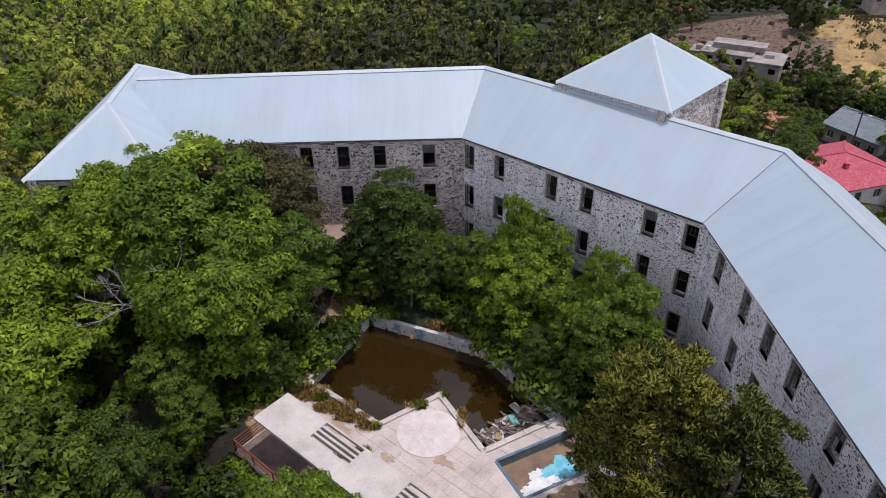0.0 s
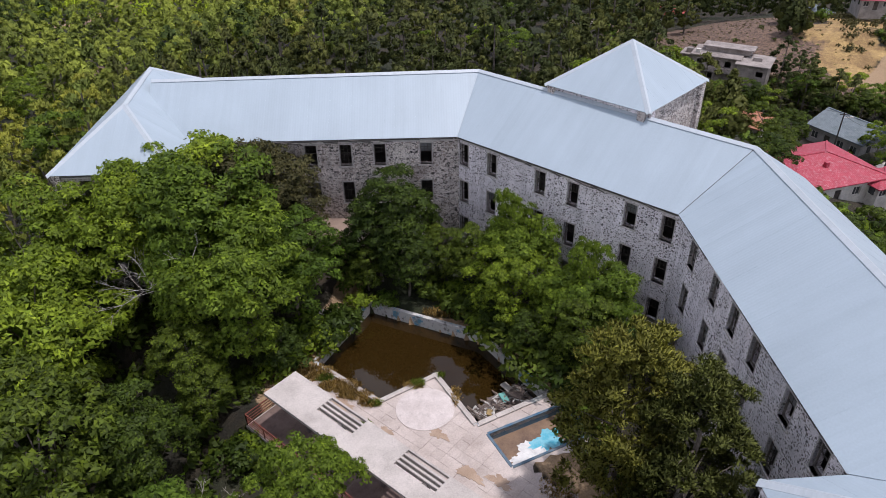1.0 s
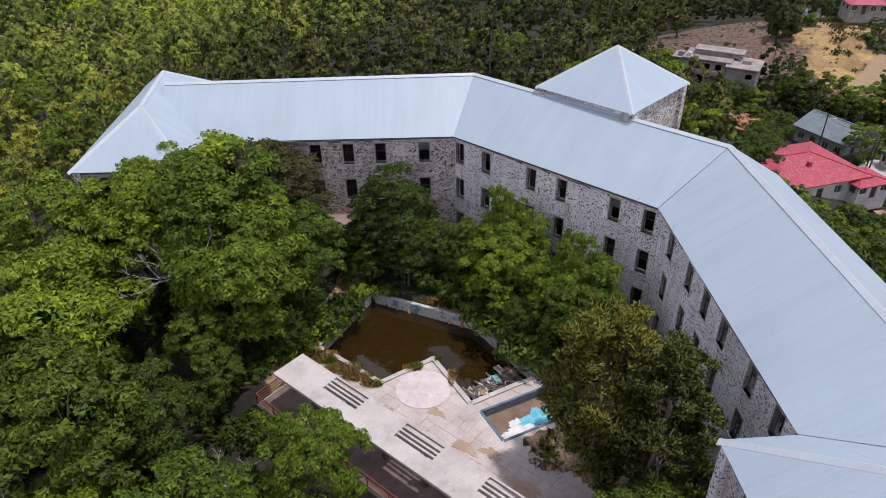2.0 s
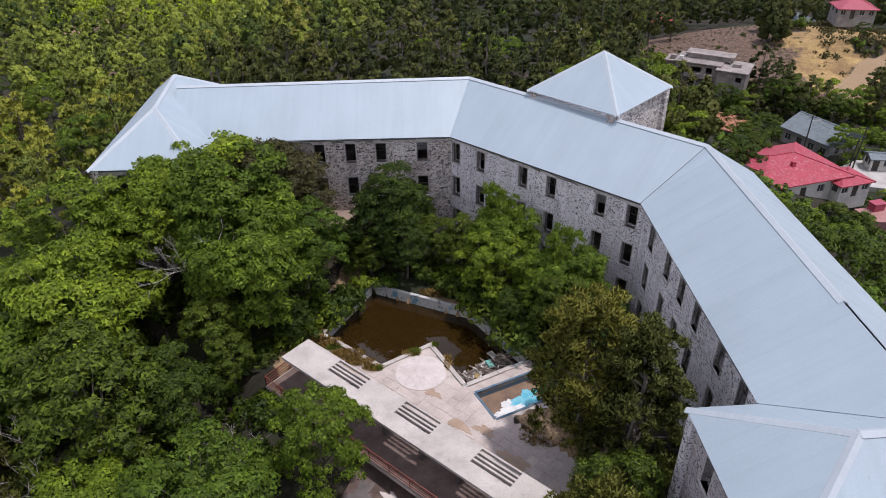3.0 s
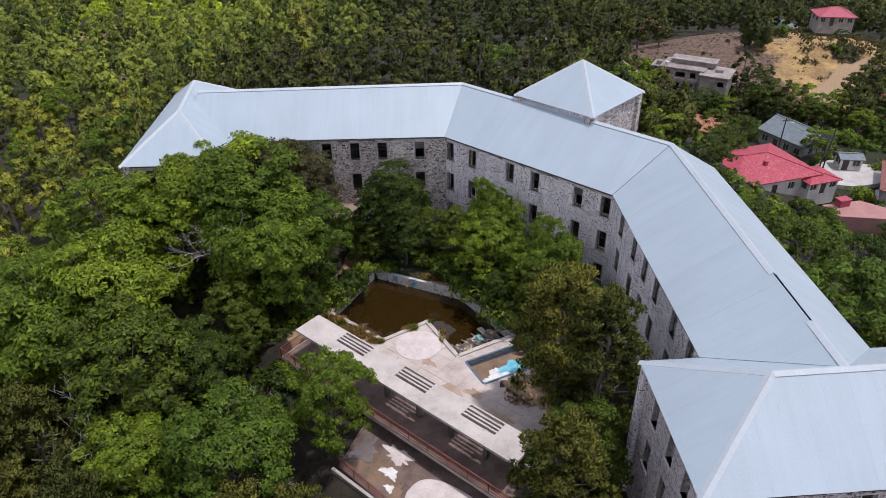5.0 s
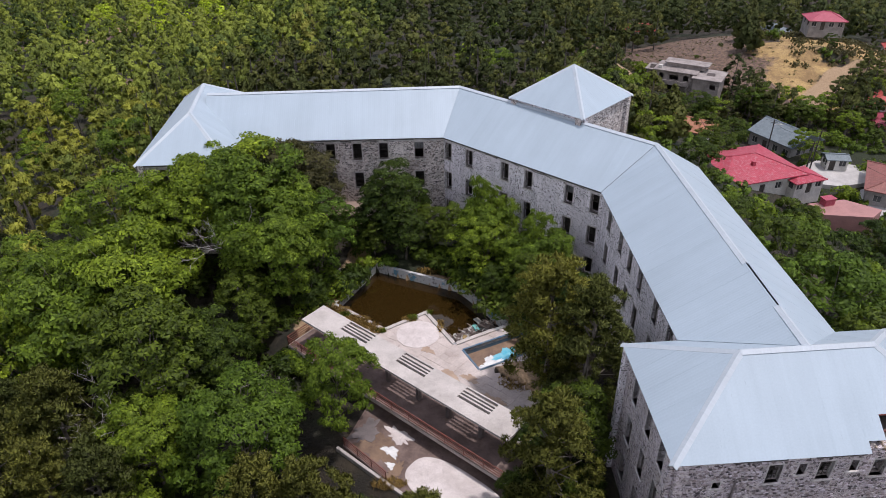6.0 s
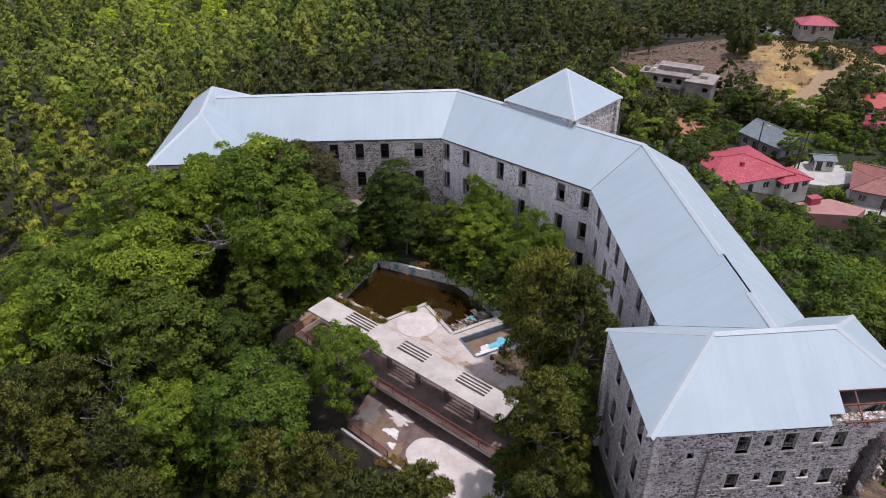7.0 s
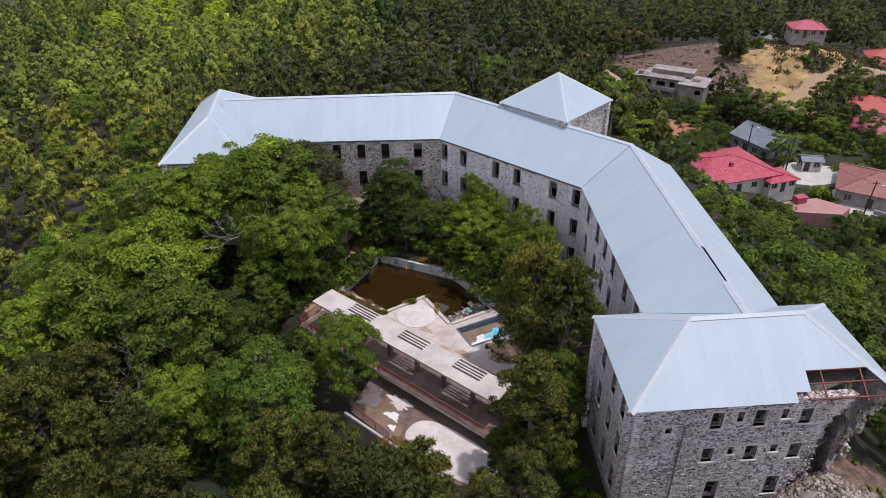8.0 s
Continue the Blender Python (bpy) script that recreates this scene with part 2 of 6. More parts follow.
def ground_material():
    m = mat("dry_earth_and_grass", (0.2, 0.15, 0.1), 0.95)
    n = Nodes(m)
    v = n.world()
    zone = n.add("Attribute")
    zone.attribute_name = "cover"
    sep = n.add("SeparateColor", Color=zone.outputs["Color"])
    big, mid, fine = n.noise(v, 0.06, 6.0), n.noise(v, 0.5, 6.0), n.noise(v, 5.0, 5.0, 0.7)
    # Litter and grass are near black to stand for the trees' shade.
    shaded_litter = n.mix(n.ramp(mid, (0.4, 0.0), (0.62, 1.0)), (0.02, 0.017, 0.012), (0.048, 0.036, 0.022))
    c = n.mix(n.ramp(big, (0.45, 0.0), (0.6, 1.0)), shaded_litter, (0.022, 0.03, 0.011))
    soil = n.mix(n.ramp(n.noise(v, 1.3, 6.0, 0.75), (0.42, 0.0), (0.58, 1.0)), (0.09, 0.06, 0.045), (0.21, 0.135, 0.095))
    straw = n.mix(n.ramp(n.noise(v, 0.24, 8.0, 0.75), (0.40, 0.0), (0.60, 1.0)), (0.26, 0.165, 0.075), (0.49, 0.335, 0.135))
    edge = n.math("MULTIPLY_ADD", n.math("SUBTRACT", mid, 0.5), 0.9)
    n.put(edge.node.inputs[2], sep.outputs["Red"])
    c = n.mix(n.ramp(edge, (0.4, 0.0), (0.6, 1.0)), c, soil)
    edge2 = n.math("MULTIPLY_ADD", n.math("SUBTRACT", mid, 0.5), 0.9)
    n.put(edge2.node.inputs[2], sep.outputs["Green"])
    c = n.mix(n.ramp(edge2, (0.4, 0.0), (0.6, 1.0)), c, straw)
    edge3 = n.math("MULTIPLY_ADD", n.math("SUBTRACT", mid, 0.5), 0.5)
    n.put(edge3.node.inputs[2], sep.outputs["Blue"])
    c = n.mix(n.ramp(edge3, (0.4, 0.0), (0.6, 1.0)), c, (0.36, 0.25, 0.15))
    c = n.mix(1.0, c, n.ramp(fine, (0.3, 0.6), (0.7, 1.25)), "MULTIPLY")
    n.colour(c)
    n.bump(fine, 0.7, 0.25)
    return m


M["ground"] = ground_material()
M["white_wall"] = weathered("dusty_white_render", (0.66, 0.64, 0.6), (0.46, 0.44, 0.41), 0.9, 1.0)
M["grey_wall"] = weathered("grey_house_render", (0.33, 0.31, 0.30), (0.2, 0.19, 0.185), 0.9, 1.0)
M["ruin"] = weathered("stained_bare_concrete", (0.36, 0.32, 0.30), (0.19, 0.165, 0.155), 0.95, 0.8)
M["white_paving"] = weathered("pale_yard_concrete", (0.52, 0.50, 0.48), (0.38, 0.36, 0.345), 0.9, 0.8)
M["pink_floor"] = weathered("faded_pink_terrace", (0.42, 0.215, 0.2), (0.33, 0.17, 0.16), 0.85, 0.7)
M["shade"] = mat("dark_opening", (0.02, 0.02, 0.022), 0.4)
M["pole"] = weathered("dark_creosoted_pole", (0.07, 0.06, 0.055), (0.035, 0.03, 0.028), 0.9, 3.0)


def tin_material(name, light, dark, worn):
    m = mat(name, light, 0.6)
    n = Nodes(m)
    v = n.coord("Object")
    c = n.mix(n.ramp(n.noise(v, 0.9, 6.0, 0.7), (0.4, 0.0), (0.6, 1.0)), dark, light)
    c = n.mix(n.ramp(n.noise(v, 2.6, 7.0, 0.8), (0.52, 0.0), (0.66, 1.0)), c, worn)
    c = n.mix(n.ramp(n.noise(v, 6.0, 5.0, 0.8), (0.56, 0.0), (0.64, 0.8)), c, tuple(min(0.6, x * 1.25) for x in worn))
    n.colour(c)
    wave = n.add("TexWave", Vector=v, Scale=1.1, Distortion=0.0)
    n.bump(wave.outputs["Fac"], 0.4, 0.03)
    return m


M["tin_red"] = tin_material("worn_red_painted_tin", (0.38, 0.026, 0.055), (0.30, 0.02, 0.042), (0.42, 0.2, 0.225))
M["tin_pink"] = tin_material("pinkish_red_tin", (0.38, 0.06, 0.095), (0.32, 0.05, 0.08), (0.38, 0.11, 0.14))
M["tin_grey"] = tin_material("blue_grey_tin", (0.15, 0.185, 0.205), (0.11, 0.14, 0.155), (0.2, 0.23, 0.25))
M["tile_red"] = tin_material("faded_red_roof_tiles", (0.25, 0.085, 0.07), (0.18, 0.06, 0.05), (0.28, 0.135, 0.11))
M["tile_orange"] = tin_material("orange_roof_tiles", (0.36, 0.145, 0.07), (0.28, 0.105, 0.05), (0.36, 0.2, 0.12))
M["tile_bright"] = tin_material("bright_red_roof_tiles", (0.40, 0.055, 0.045), (0.33, 0.045, 0.035), (0.4, 0.12, 0.1))
M["earth"] = weathered("bare_brown_earth", (0.27, 0.18, 0.12), (0.15, 0.10, 0.075), 0.95, 0.8)
M["dry_grass"] = weathered("straw_coloured_dry_grass", (0.40, 0.29, 0.13), (0.24, 0.17, 0.08), 0.95, 0.5)
water = mat("still_brown_water", (0.026, 0.0145, 0.0035), 0.02)
water.node_tree.nodes["Principled BSDF"].inputs["IOR"].default_value = 1.5
wnn = Nodes(water)
wnn.bump(wnn.noise(wnn.world(), 1.5, 2.0), 0.05, 0.02)
M["water"] = water
glass = mat("dusty_window_glass", (0.05, 0.055, 0.06), 0.12)
M["glass"] = glass
M["old_pane"] = weathered("dusty_grey_pane", (0.17, 0.17, 0.18), (0.07, 0.07, 0.075), 0.35, 2.0)


# ---- building helpers ----
def finish(name, bm, material, parent=None, label="", smooth=False):
    me = bpy.data.meshes.new(name)
    bm.to_mesh(me)
    bm.free()
    me.materials.append(material)
    if smooth:
        me.shade_smooth()
    ob = new(name, me)
    if parent is not None:
        ob.parent = parent
    if label:
        tagged(ob, label)
    return ob


def part(name, bm, material, parent, label=""):
    return finish(name, bm, material, parent, label)


def thing(name, at=(0, 0, 0), rz=0.0, label="", category="", group="", kind=""):
    ob = new(name)
    ob.empty_display_size = 0.3
    ob.matrix_world = pose(*at, 0, 0, rz)
    return tagged(ob, label, category, group, kind)


def box(bm, x0, x1, y0, y1, z0, z1, m=None, bevel=0.0):
    c = Matrix.Translation(((x0 + x1) / 2, (y0 + y1) / 2, (z0 + z1) / 2)) @ Matrix.Diagonal((abs(x1 - x0), abs(y1 - y0), abs(z1 - z0), 1))
    g = bmesh.ops.create_cube(bm, size=1.0, matrix=(m @ c) if m is not None else c)
    if bevel:
        edges = list({e for vv in g["verts"] for e in vv.link_edges})
        bmesh.ops.bevel(bm, geom=edges, offset=bevel, segments=1, affect="EDGES")
    return g["verts"]


def prism(bm, outline, z0, z1):
    """An upright solid over a plan outline."""
    lo = [bm.verts.new((x, y, z0)) for x, y in outline]
    hi = [bm.verts.new((x, y, z1)) for x, y in outline]
    n = len(outline)
    bm.faces.new(hi)
    bm.faces.new(lo[::-1])
    for i in range(n):
        bm.faces.new((lo[i], lo[(i + 1) % n], hi[(i + 1) % n], hi[i]))
    bmesh.ops.recalc_face_normals(bm, faces=bm.faces)


def beam(bm, a, b, w, h=None):
    """A straight bar between two points."""
    a, b = Vector(a), Vector(b)
    d = b - a
    if d.length < 1e-4:
        return
    q = d.to_track_quat("X", "Z").to_matrix().to_4x4()
    h = w if h is None else h
    box(bm, 0, d.length, -w / 2, w / 2, -h / 2, h / 2, Matrix.Translation(a) @ q)


def tube(bm, a, b, r0, r1, sides=7):
    a, b = Vector(a), Vector(b)
    d = b - a
    m = Matrix.Translation((a + b) / 2) @ d.to_track_quat("Z", "Y").to_matrix().to_4x4()
    bmesh.ops.create_cone(bm, cap_ends=True, segments=sides, radius1=r0, radius2=r1, depth=d.length, matrix=m)


def step01(x):
    x = min(1.0, max(0.0, x))
    return x * x * (3 - 2 * x)


# ---- the lie of the land ----
CAN_O, CAN_U, CAN_N = Vector((-12.75, -21.33)), Vector((0.77, -0.638)), Vector((0.638, 0.77))   # canopy: front left corner, along, across
DECK_Z, LOW_Z = -0.8, -2.2
POOL = [(-10.8, -14.9), (-5.7, -18.9), (-1.75, -16.3), (1.0, -21.1), (5.9, -18.45), (2.3, -13.1), (1.35, -11.9), (-7.4, -8.0)]


def inside(x, y, poly):
    hit = False
    for (x0, y0), (x1, y1) in zip(poly, poly[1:] + poly[:1]):
        if (y0 > y) != (y1 > y) and x < (x1 - x0) * (y - y0) / (y1 - y0) + x0:
            hit = not hit
    return hit


def canopy_uv(x, y):
    r = Vector((x, y)) - CAN_O
    return r.dot(CAN_U), r.dot(CAN_N)


def canopy_xy(u, n):
    p = CAN_O + CAN_U * u + CAN_N * n
    return p.x, p.y


def land(x, y):
    """Height of the natural ground."""
    z = -0.6
    z -= 11.0 * step01((x - 27) / 32)
    z -= 0.10 * max(0.0, y - 18) - 0.05 * max(0.0, y - 130)
    z -= 0.30 * min(30.0, max(0.0, -34 - x)) + 0.05 * max(0.0, -64 - x)
    z += 10.0 * math.exp(-((x - 88) ** 2 + (y - 112) ** 2) / 42.0 ** 2)
    u, n = canopy_uv(x, y)
    south = step01((-n - 0.5) / 3.0) * step01((26 - u) / 5)
    z -= 1.9 * south + 2.0 * step01((-n - 5.8) / 5) * step01((28 - u) / 6)
    z -= 0.12 * max(0.0, -48 - y)
    z -= 3.2 * step01((-20 - x) / 14) * step01((-8 - y) / 12)
    bank = math.exp(-(((x - 93) / 17) ** 2 + ((y - 90) / 15) ** 2))
    z += bank * (1.9 * step01((y + 0.25 * x - 113) / 2.2) + 1.6 * step01((y + 0.2 * x - 101) / 2.0) - 1.7)
    if x < -40 or y > 20 or x > 30:
        z += 1.5 * noise.noise((x * 0.03, y * 0.03, 0.3))
    return z + 0.25 * noise.noise((x * 0.2, y * 0.2, 1.7))


def ground_z(x, y):
    z = land(x, y)
    u, n = canopy_uv(x, y)
    if inside(x, y, POOL):
        return -3.6
    if inside(x, y, [(1.2, -22.0), (3.0, -25.2), (9.2, -22.0), (7.3, -18.9)]):
        return -2.2
    if 57 < x < 90 and 2 < y < 44:
        z = min(z, -13.5)
    if -1.6 < u < 24 and 1.1 < n < 8:
        z = min(z, DECK_Z - 0.5)
    elif -2 < u < 25 and -5.6 < n <= 1.1:
        z = LOW_Z - 0.35
    elif -11 < x < 9 and -24 < y < -6:
        z = max(min(z, DECK_Z - 0.12), DECK_Z - 0.4)
    return z


def spaced(lo, hi, fine_lo, fine_hi, fine, near_lo, near_hi, near):
    at = list(np.arange(fine_lo, fine_hi, fine))
    a = fine_hi
    while a < near_hi:
        at.append(a)
        a += near
    while a < hi:
        at.append(a)
        a += max(near, (a - near_hi) * 0.12 + near)
    a = fine_lo - near
    while a > near_lo:
        at.append(a)
        a -= near
    while a > lo:
        at.append(a)
        a -= max(near, (near_lo - a) * 0.12 + near)
    return sorted(at + [lo, hi])


def blob(x, y, cx, cy, rx, ry):
    return 1 - step01((math.hypot((x - cx) / rx, (y - cy) / ry) - 0.75) / 0.5)


def near_line(x, y, points, half):
    best = 1e9
    p = Vector((x, y))
    for a, b in zip(points, points[1:]):
        a, b = Vector(a), Vector(b)
        k = min(1, max(0, (p - a).dot(b - a) / (b - a).length_squared))
        best = min(best, (p - a - (b - a) * k).length)
    return 1 - step01((best - half * 0.6) / (half * 0.8))


def cover_at(x, y):
    """Shares of bare soil, dry grass and trodden path."""
    soil = max(blob(x, y, 64, 101, 20, 16), blob(x, y, 66, 118, 18, 13), blob(x, y, 74, 82, 10, 12), blob(x, y, 31, -45, 8, 7), blob(x, y, -84, 112, 9, 5), blob(x, y, -95, 116, 8, 3), blob(x, y, -126, 183, 9, 13), blob(x, y, -110, 196, 4, 12), blob(x, y, -142, 172, 6, 9))
    straw = max(blob(x, y, 92, 99, 17, 9), blob(x, y, 100, 110, 15, 8), blob(x, y, 82, 76, 7, 9), blob(x, y, 86, 86, 12, 8), blob(x, y, 100, 70, 14, 7), blob(x, y, -11, -16, 3.5, 1.4), blob(x, y, 38, 76, 9, 3), blob(x, y, -58, -17, 7, 5) * 0.8)
    path = max(near_line(x, y, [(-9, -2.5), (-9.6, -8), (-11.6, -14), (-13.2, -18.5)], 1.2), near_line(x, y, [(79, 72), (92, 86), (112, 92)], 2.6), near_line(x, y, [(-130, 168), (-124, 185), (-120, 205)], 3.0), near_line(x, y, [(41, 71), (40, 84), (36, 100)], 2.2),
               near_line(x, y, [(-52, -24), (-57, -18), (-66, -12)], 1.6), near_line(x, y, [(-6, -10), (2, -11.8), (6.5, -17.5)], 1.3) * 0.8, near_line(x, y, [(6, -24), (8.5, -27)], 1.6))
    straw *= min(1.0, max(0.0, 0.85 + 1.6 * noise.noise((x * 0.09, y * 0.16, 2.0))))
    return soil, straw, path, 1.0


def build_ground():
    xs = spaced(-2500, 2500, -16, 10, 0.5, -80, 110, 2.0)
    ys = spaced(-1500, 3500, -42, -6, 0.5, -70, 150, 2.0)
    verts = [(x, y, ground_z(x, y)) for y in ys for x in xs]
    w = len(xs)
    faces = [(j * w + i, j * w + i + 1, (j + 1) * w + i + 1, (j + 1) * w + i) for j in range(len(ys) - 1) for i in range(w - 1)]
    me = bpy.data.meshes.new("ground")
    me.from_pydata(verts, [], faces)
    cover = me.color_attributes.new("cover", "FLOAT_COLOR", "POINT")
    cover.data.foreach_set("color", [c for x, y, z in verts for c in cover_at(x, y)])
    me.shade_smooth()
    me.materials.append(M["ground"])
    return tagged(new("ground", me), "dry brown earth with patchy grass, darkened for shade under the trees", "ground", kind="structure")


build_ground()


# ---- the hotel ----
EAVE, HALF = 10.5, 5.42
PAV_RIDGE = 14.0
RIDGE_Z = (14.1, 14.35, 14.2, 14.0)      # at the ends and bends of the wings
hotel = thing("hotel", (0, 0, 0), 0, "long abandoned three-storey rubble stone hotel with pale blue metal roofs", "building")
A0, J1, J2, C1 = Vector((-26.4, -0.65)), Vector((0, 0)), Vector((14.72, -13.18)), Vector((15.65, -34.25))


def left_of(a, b):
    d = (b - a).normalized()
    return Vector((-d.y, d.x))


def meet(p, d, q, e):
    """Where two lines in the plan cross."""
    k = ((q.x - p.x) * e.y - (q.y - p.y) * e.x) / (d.x * e.y - d.y * e.x)
    return p + d * k


def offset_line(points, dist):
    out = []
    for i, p in enumerate(points):
        if i == 0 or i == len(points) - 1:
            a, b = (points[0], points[1]) if i == 0 else (points[-2], points[-1])
            out.append(p + left_of(a, b) * dist)
        else:
            a, c = points[i - 1], points[i + 1]
            out.append(meet(p + left_of(a, p) * dist, p - a, p + left_of(p, c) * dist, c - p))
    return out


INNER = [A0, J1, J2, C1]
RIDGES = offset_line(INNER, HALF)
OUTER = offset_line(INNER, 2 * HALF)


def clip(poly, origin, normal):
    """The piece of a flat outline in front of a plane."""
    out = []
    for p, q in zip(poly, poly[1:] + poly[:1]):
        a, b = (p - origin).dot(normal), (q - origin).dot(normal)
        if a >= 0:
            out.append(p)
        if (a > 0) != (b > 0) and abs(a - b) > 1e-9:
            out.append(p + (q - p) * (a / (a - b)))
    return out


def sheeted(parent, poly, along, width=0.92, phase=0.0, material="roof", lap=True):
    """Cover a flat slope with metal sheets that run up it, each a piece of its own."""
    along = along.normalized()
    normal = (poly[1] - poly[0]).cross(poly[-1] - poly[0]).normalized()
    if normal.z < 0:
        normal = -normal
    up = normal.cross(along).normalized()
    lo = min(p.dot(along) for p in poly)
    hi = max(p.dot(along) for p in poly)
    k, at = 0, lo - phase
    while at < hi:
        a = at - 0.03
        strip = clip(poly, along * a, along)
        strip = clip(strip, along * (at + width), -along) if len(strip) > 2 else []
        at += width
        k += 1
        if len(strip) < 3:
            continue
        area = sum(((strip[i] - strip[0]).cross(strip[i + 1] - strip[0])).length for i in range(1, len(strip) - 1))
        if area < 0.02:
            continue
        lift = normal * ((0.004 if k % 2 else 0.0) + random.uniform(0, 0.002))
        bm = bmesh.new()
        layer = bm.loops.layers.uv.new("UVMap")
        hi_v = [bm.verts.new(p + lift) for p in strip]
        lo_v = [bm.verts.new(p + lift - normal * 0.03) for p in strip]
        faces = [bm.faces.new(hi_v), bm.faces.new(lo_v[::-1])]
        n = len(strip)
        for i in range(n):
            faces.append(bm.faces.new((hi_v[i], lo_v[i], lo_v[(i + 1) % n], hi_v[(i + 1) % n])))
        bmesh.ops.recalc_face_normals(bm, faces=bm.faces)
        for f in bm.faces:
            for l in f.loops:
                l[layer].uv = (l.vert.co.dot(along), l.vert.co.dot(up))
        finish("roof_sheet", bm, M[material], parent)


def cap_line(parent, a, b, width=0.5, name="ridge_cap"):
    """A folded flashing along a ridge or a hip."""
    a, b = Vector(a), Vector(b)
    d = (b - a).normalized()
    side = d.cross(Vector((0, 0, 1))).normalized() * width / 2
    bm = bmesh.new()
    layer = bm.loops.layers.uv.new("UVMap")
    up, down = Vector((0, 0, 0.075)), Vector((0, 0, -0.10))
    rows = [[bm.verts.new(e + o) for e in (a, b)] for o in (-side + down, up, side + down, side + down - up * 0.4, up * 0.2, -side + down - up * 0.4)]
    for i in range(6):
        p, q = rows[i], rows[(i + 1) % 6]
        bm.faces.new((p[0], p[1], q[1], q[0]))
    bmesh.ops.recalc_face_normals(bm, faces=bm.faces)
    for f in bm.faces:
        for l in f.loops:
            l[layer].uv = ((l.vert.co - a).dot(d), 0.3 * l.vert.co.z)
    return finish(name, bm, M["cap"], parent)


def up3(p, z):
    return Vector((p.x, p.y, z))


def roof_part(label):
    ob = new("roof")
    ob.parent = hotel
    return tagged(ob, label)


# wings: two slopes each
SLIT = (3.63, -1.1)     # metres before the last wing's end
for i in range(3):
    r = roof_part("pale blue-grey sheet metal wing roof")
    za, zb = RIDGE_Z[i], RIDGE_Z[i + 1]
    a, b, ra, rb, oa, ob_ = INNER[i], INNER[i + 1], RIDGES[i], RIDGES[i + 1], OUTER[i], OUTER[i + 1]
    if i == 2:   # the last wing runs into the pavilion's rear slope
        d = (b - a).normalized()
        rb = rb + d * 5.0
    along = up3(b - a, 0)
    inner = [up3(a, EAVE), up3(b, EAVE), up3(rb, zb), up3(ra, za)]
    outer = [up3(oa, EAVE), up3(ra, za), up3(rb, zb), up3(ob_, EAVE)]
    if i < 2:
        sheeted(r, inner, along)
        sheeted(r, outer, along)
    else:        # the ridge flashing has gone over a few metres and left a dark slit
        d3, o3 = along.normalized(), up3(b, 0)
        for slope, eave_end, lost in ((inner, b, 0.03), (outer, ob_, 0.26)):
            fall = (up3(eave_end, EAVE) - up3(RIDGES[3], zb)).normalized()
            sheeted(r, clip(slope, o3 - d3 * SLIT[0], -d3), along)
            sheeted(r, clip(slope, o3 - d3 * SLIT[1], d3), along)
            torn = clip(clip(slope, o3 - d3 * SLIT[0], d3), o3 - d3 * SLIT[1], -d3)
            sheeted(r, clip(torn, up3(RIDGES[3], zb + 0.02) + fall * lost, fall), along)
        d2 = (b - a).normalized()
        cap_line(r, up3(ra, za), up3(RIDGES[3] - d2 * SLIT[0], zb + 0.03), 0.54)
        cap_line(r, up3(RIDGES[3] - d2 * (SLIT[1] - 0.05), zb), up3(rb, zb), 0.54)
        continue
    cap_line(r, up3(ra, za), up3(rb, zb), 0.54)


def hip_roof(parent, corners, r0, r1, z0, z1, skip=(), cap=0.5):
    """Four slopes over corners (counter-clockwise, long sides 0-1 and 2-3) up to the ridge r0-r1."""
    c = [up3(p, z0) for p in corners]
    a, b = up3(r0, z1), up3(r1, z1)
    slopes = ([c[0], c[1], b, a], [c[1], c[2], b], [c[2], c[3], a, b], [c[3], c[0], a])
    for i, s in enumerate(slopes):
        if i not in skip:
            s = [p for k, p in enumerate(s) if (p - s[k - 1]).length > 0.01]
            sheeted(parent, s, c[(i + 1) % 4] - c[i])
    for e, f in ((c[0], a), (c[3], a), (c[1], b), (c[2], b)):
        cap_line(parent, e, f, cap)
    if (a - b).length > 0.1:
        cap_line(parent, a, b, cap)
    return slopes


# west pavilion
WP = [Vector(p) for p in ((-31.6, -6.25), (-21.9, -6.0), (-23.3, 13.9), (-32.7, 13.6))]
wp_roof = roof_part("pale hipped metal roof of the end pavilion")
hip_roof(wp_roof, [WP[1], WP[2], WP[3], WP[0]], Vector((-26.9, -0.5)), Vector((-28.1, 8.6)), EAVE, PAV_RIDGE)
# east pavilion: its front slope has lost a corner
EP = [Vector(p) for p in ((12.38, -44.69), (30.75, -43.45), (30.1, -33.35), (11.9, -34.55))]
EP_R0, EP_R1 = Vector((17.2, -39.35)), Vector((25.2, -38.75))
ep_roof = roof_part("pale hipped metal roof with a torn open corner")
hip_roof(ep_roof, EP, EP_R0, EP_R1, EAVE, PAV_RIDGE, skip=(0,))
ep_u = up3(EP[1] - EP[0], 0).normalized()
front_eave, front_top = up3(EP[0], EAVE), up3(EP_R0, PAV_RIDGE)
front = [up3(EP[0], EAVE), up3(EP[1], EAVE), up3(EP_R1, PAV_RIDGE), front_top]
slope_up = (front_top - front_eave) - ep_u * (front_top - front_eave).dot(ep_u)


def on_front(u, v):
    """A place on the front slope: metres along the eave, share of the way up."""
    return front_eave + ep_u * u + slope_up * v


whole = clip(front, on_front(11.15, 0), -ep_u)
rest = clip(front, on_front(11.15, 0), ep_u)
sheeted(ep_roof, whole, ep_u)
mid_piece = clip(clip(rest, on_front(0, 0.11), slope_up.normalized()), on_front(12.15, 0), -ep_u)
sheeted(ep_roof, mid_piece, ep_u)
upper = clip(clip(rest, on_front(0, 0.34), slope_up.normalized()), on_front(12.15, 0), ep_u)
sheeted(ep_roof, upper, ep_u)

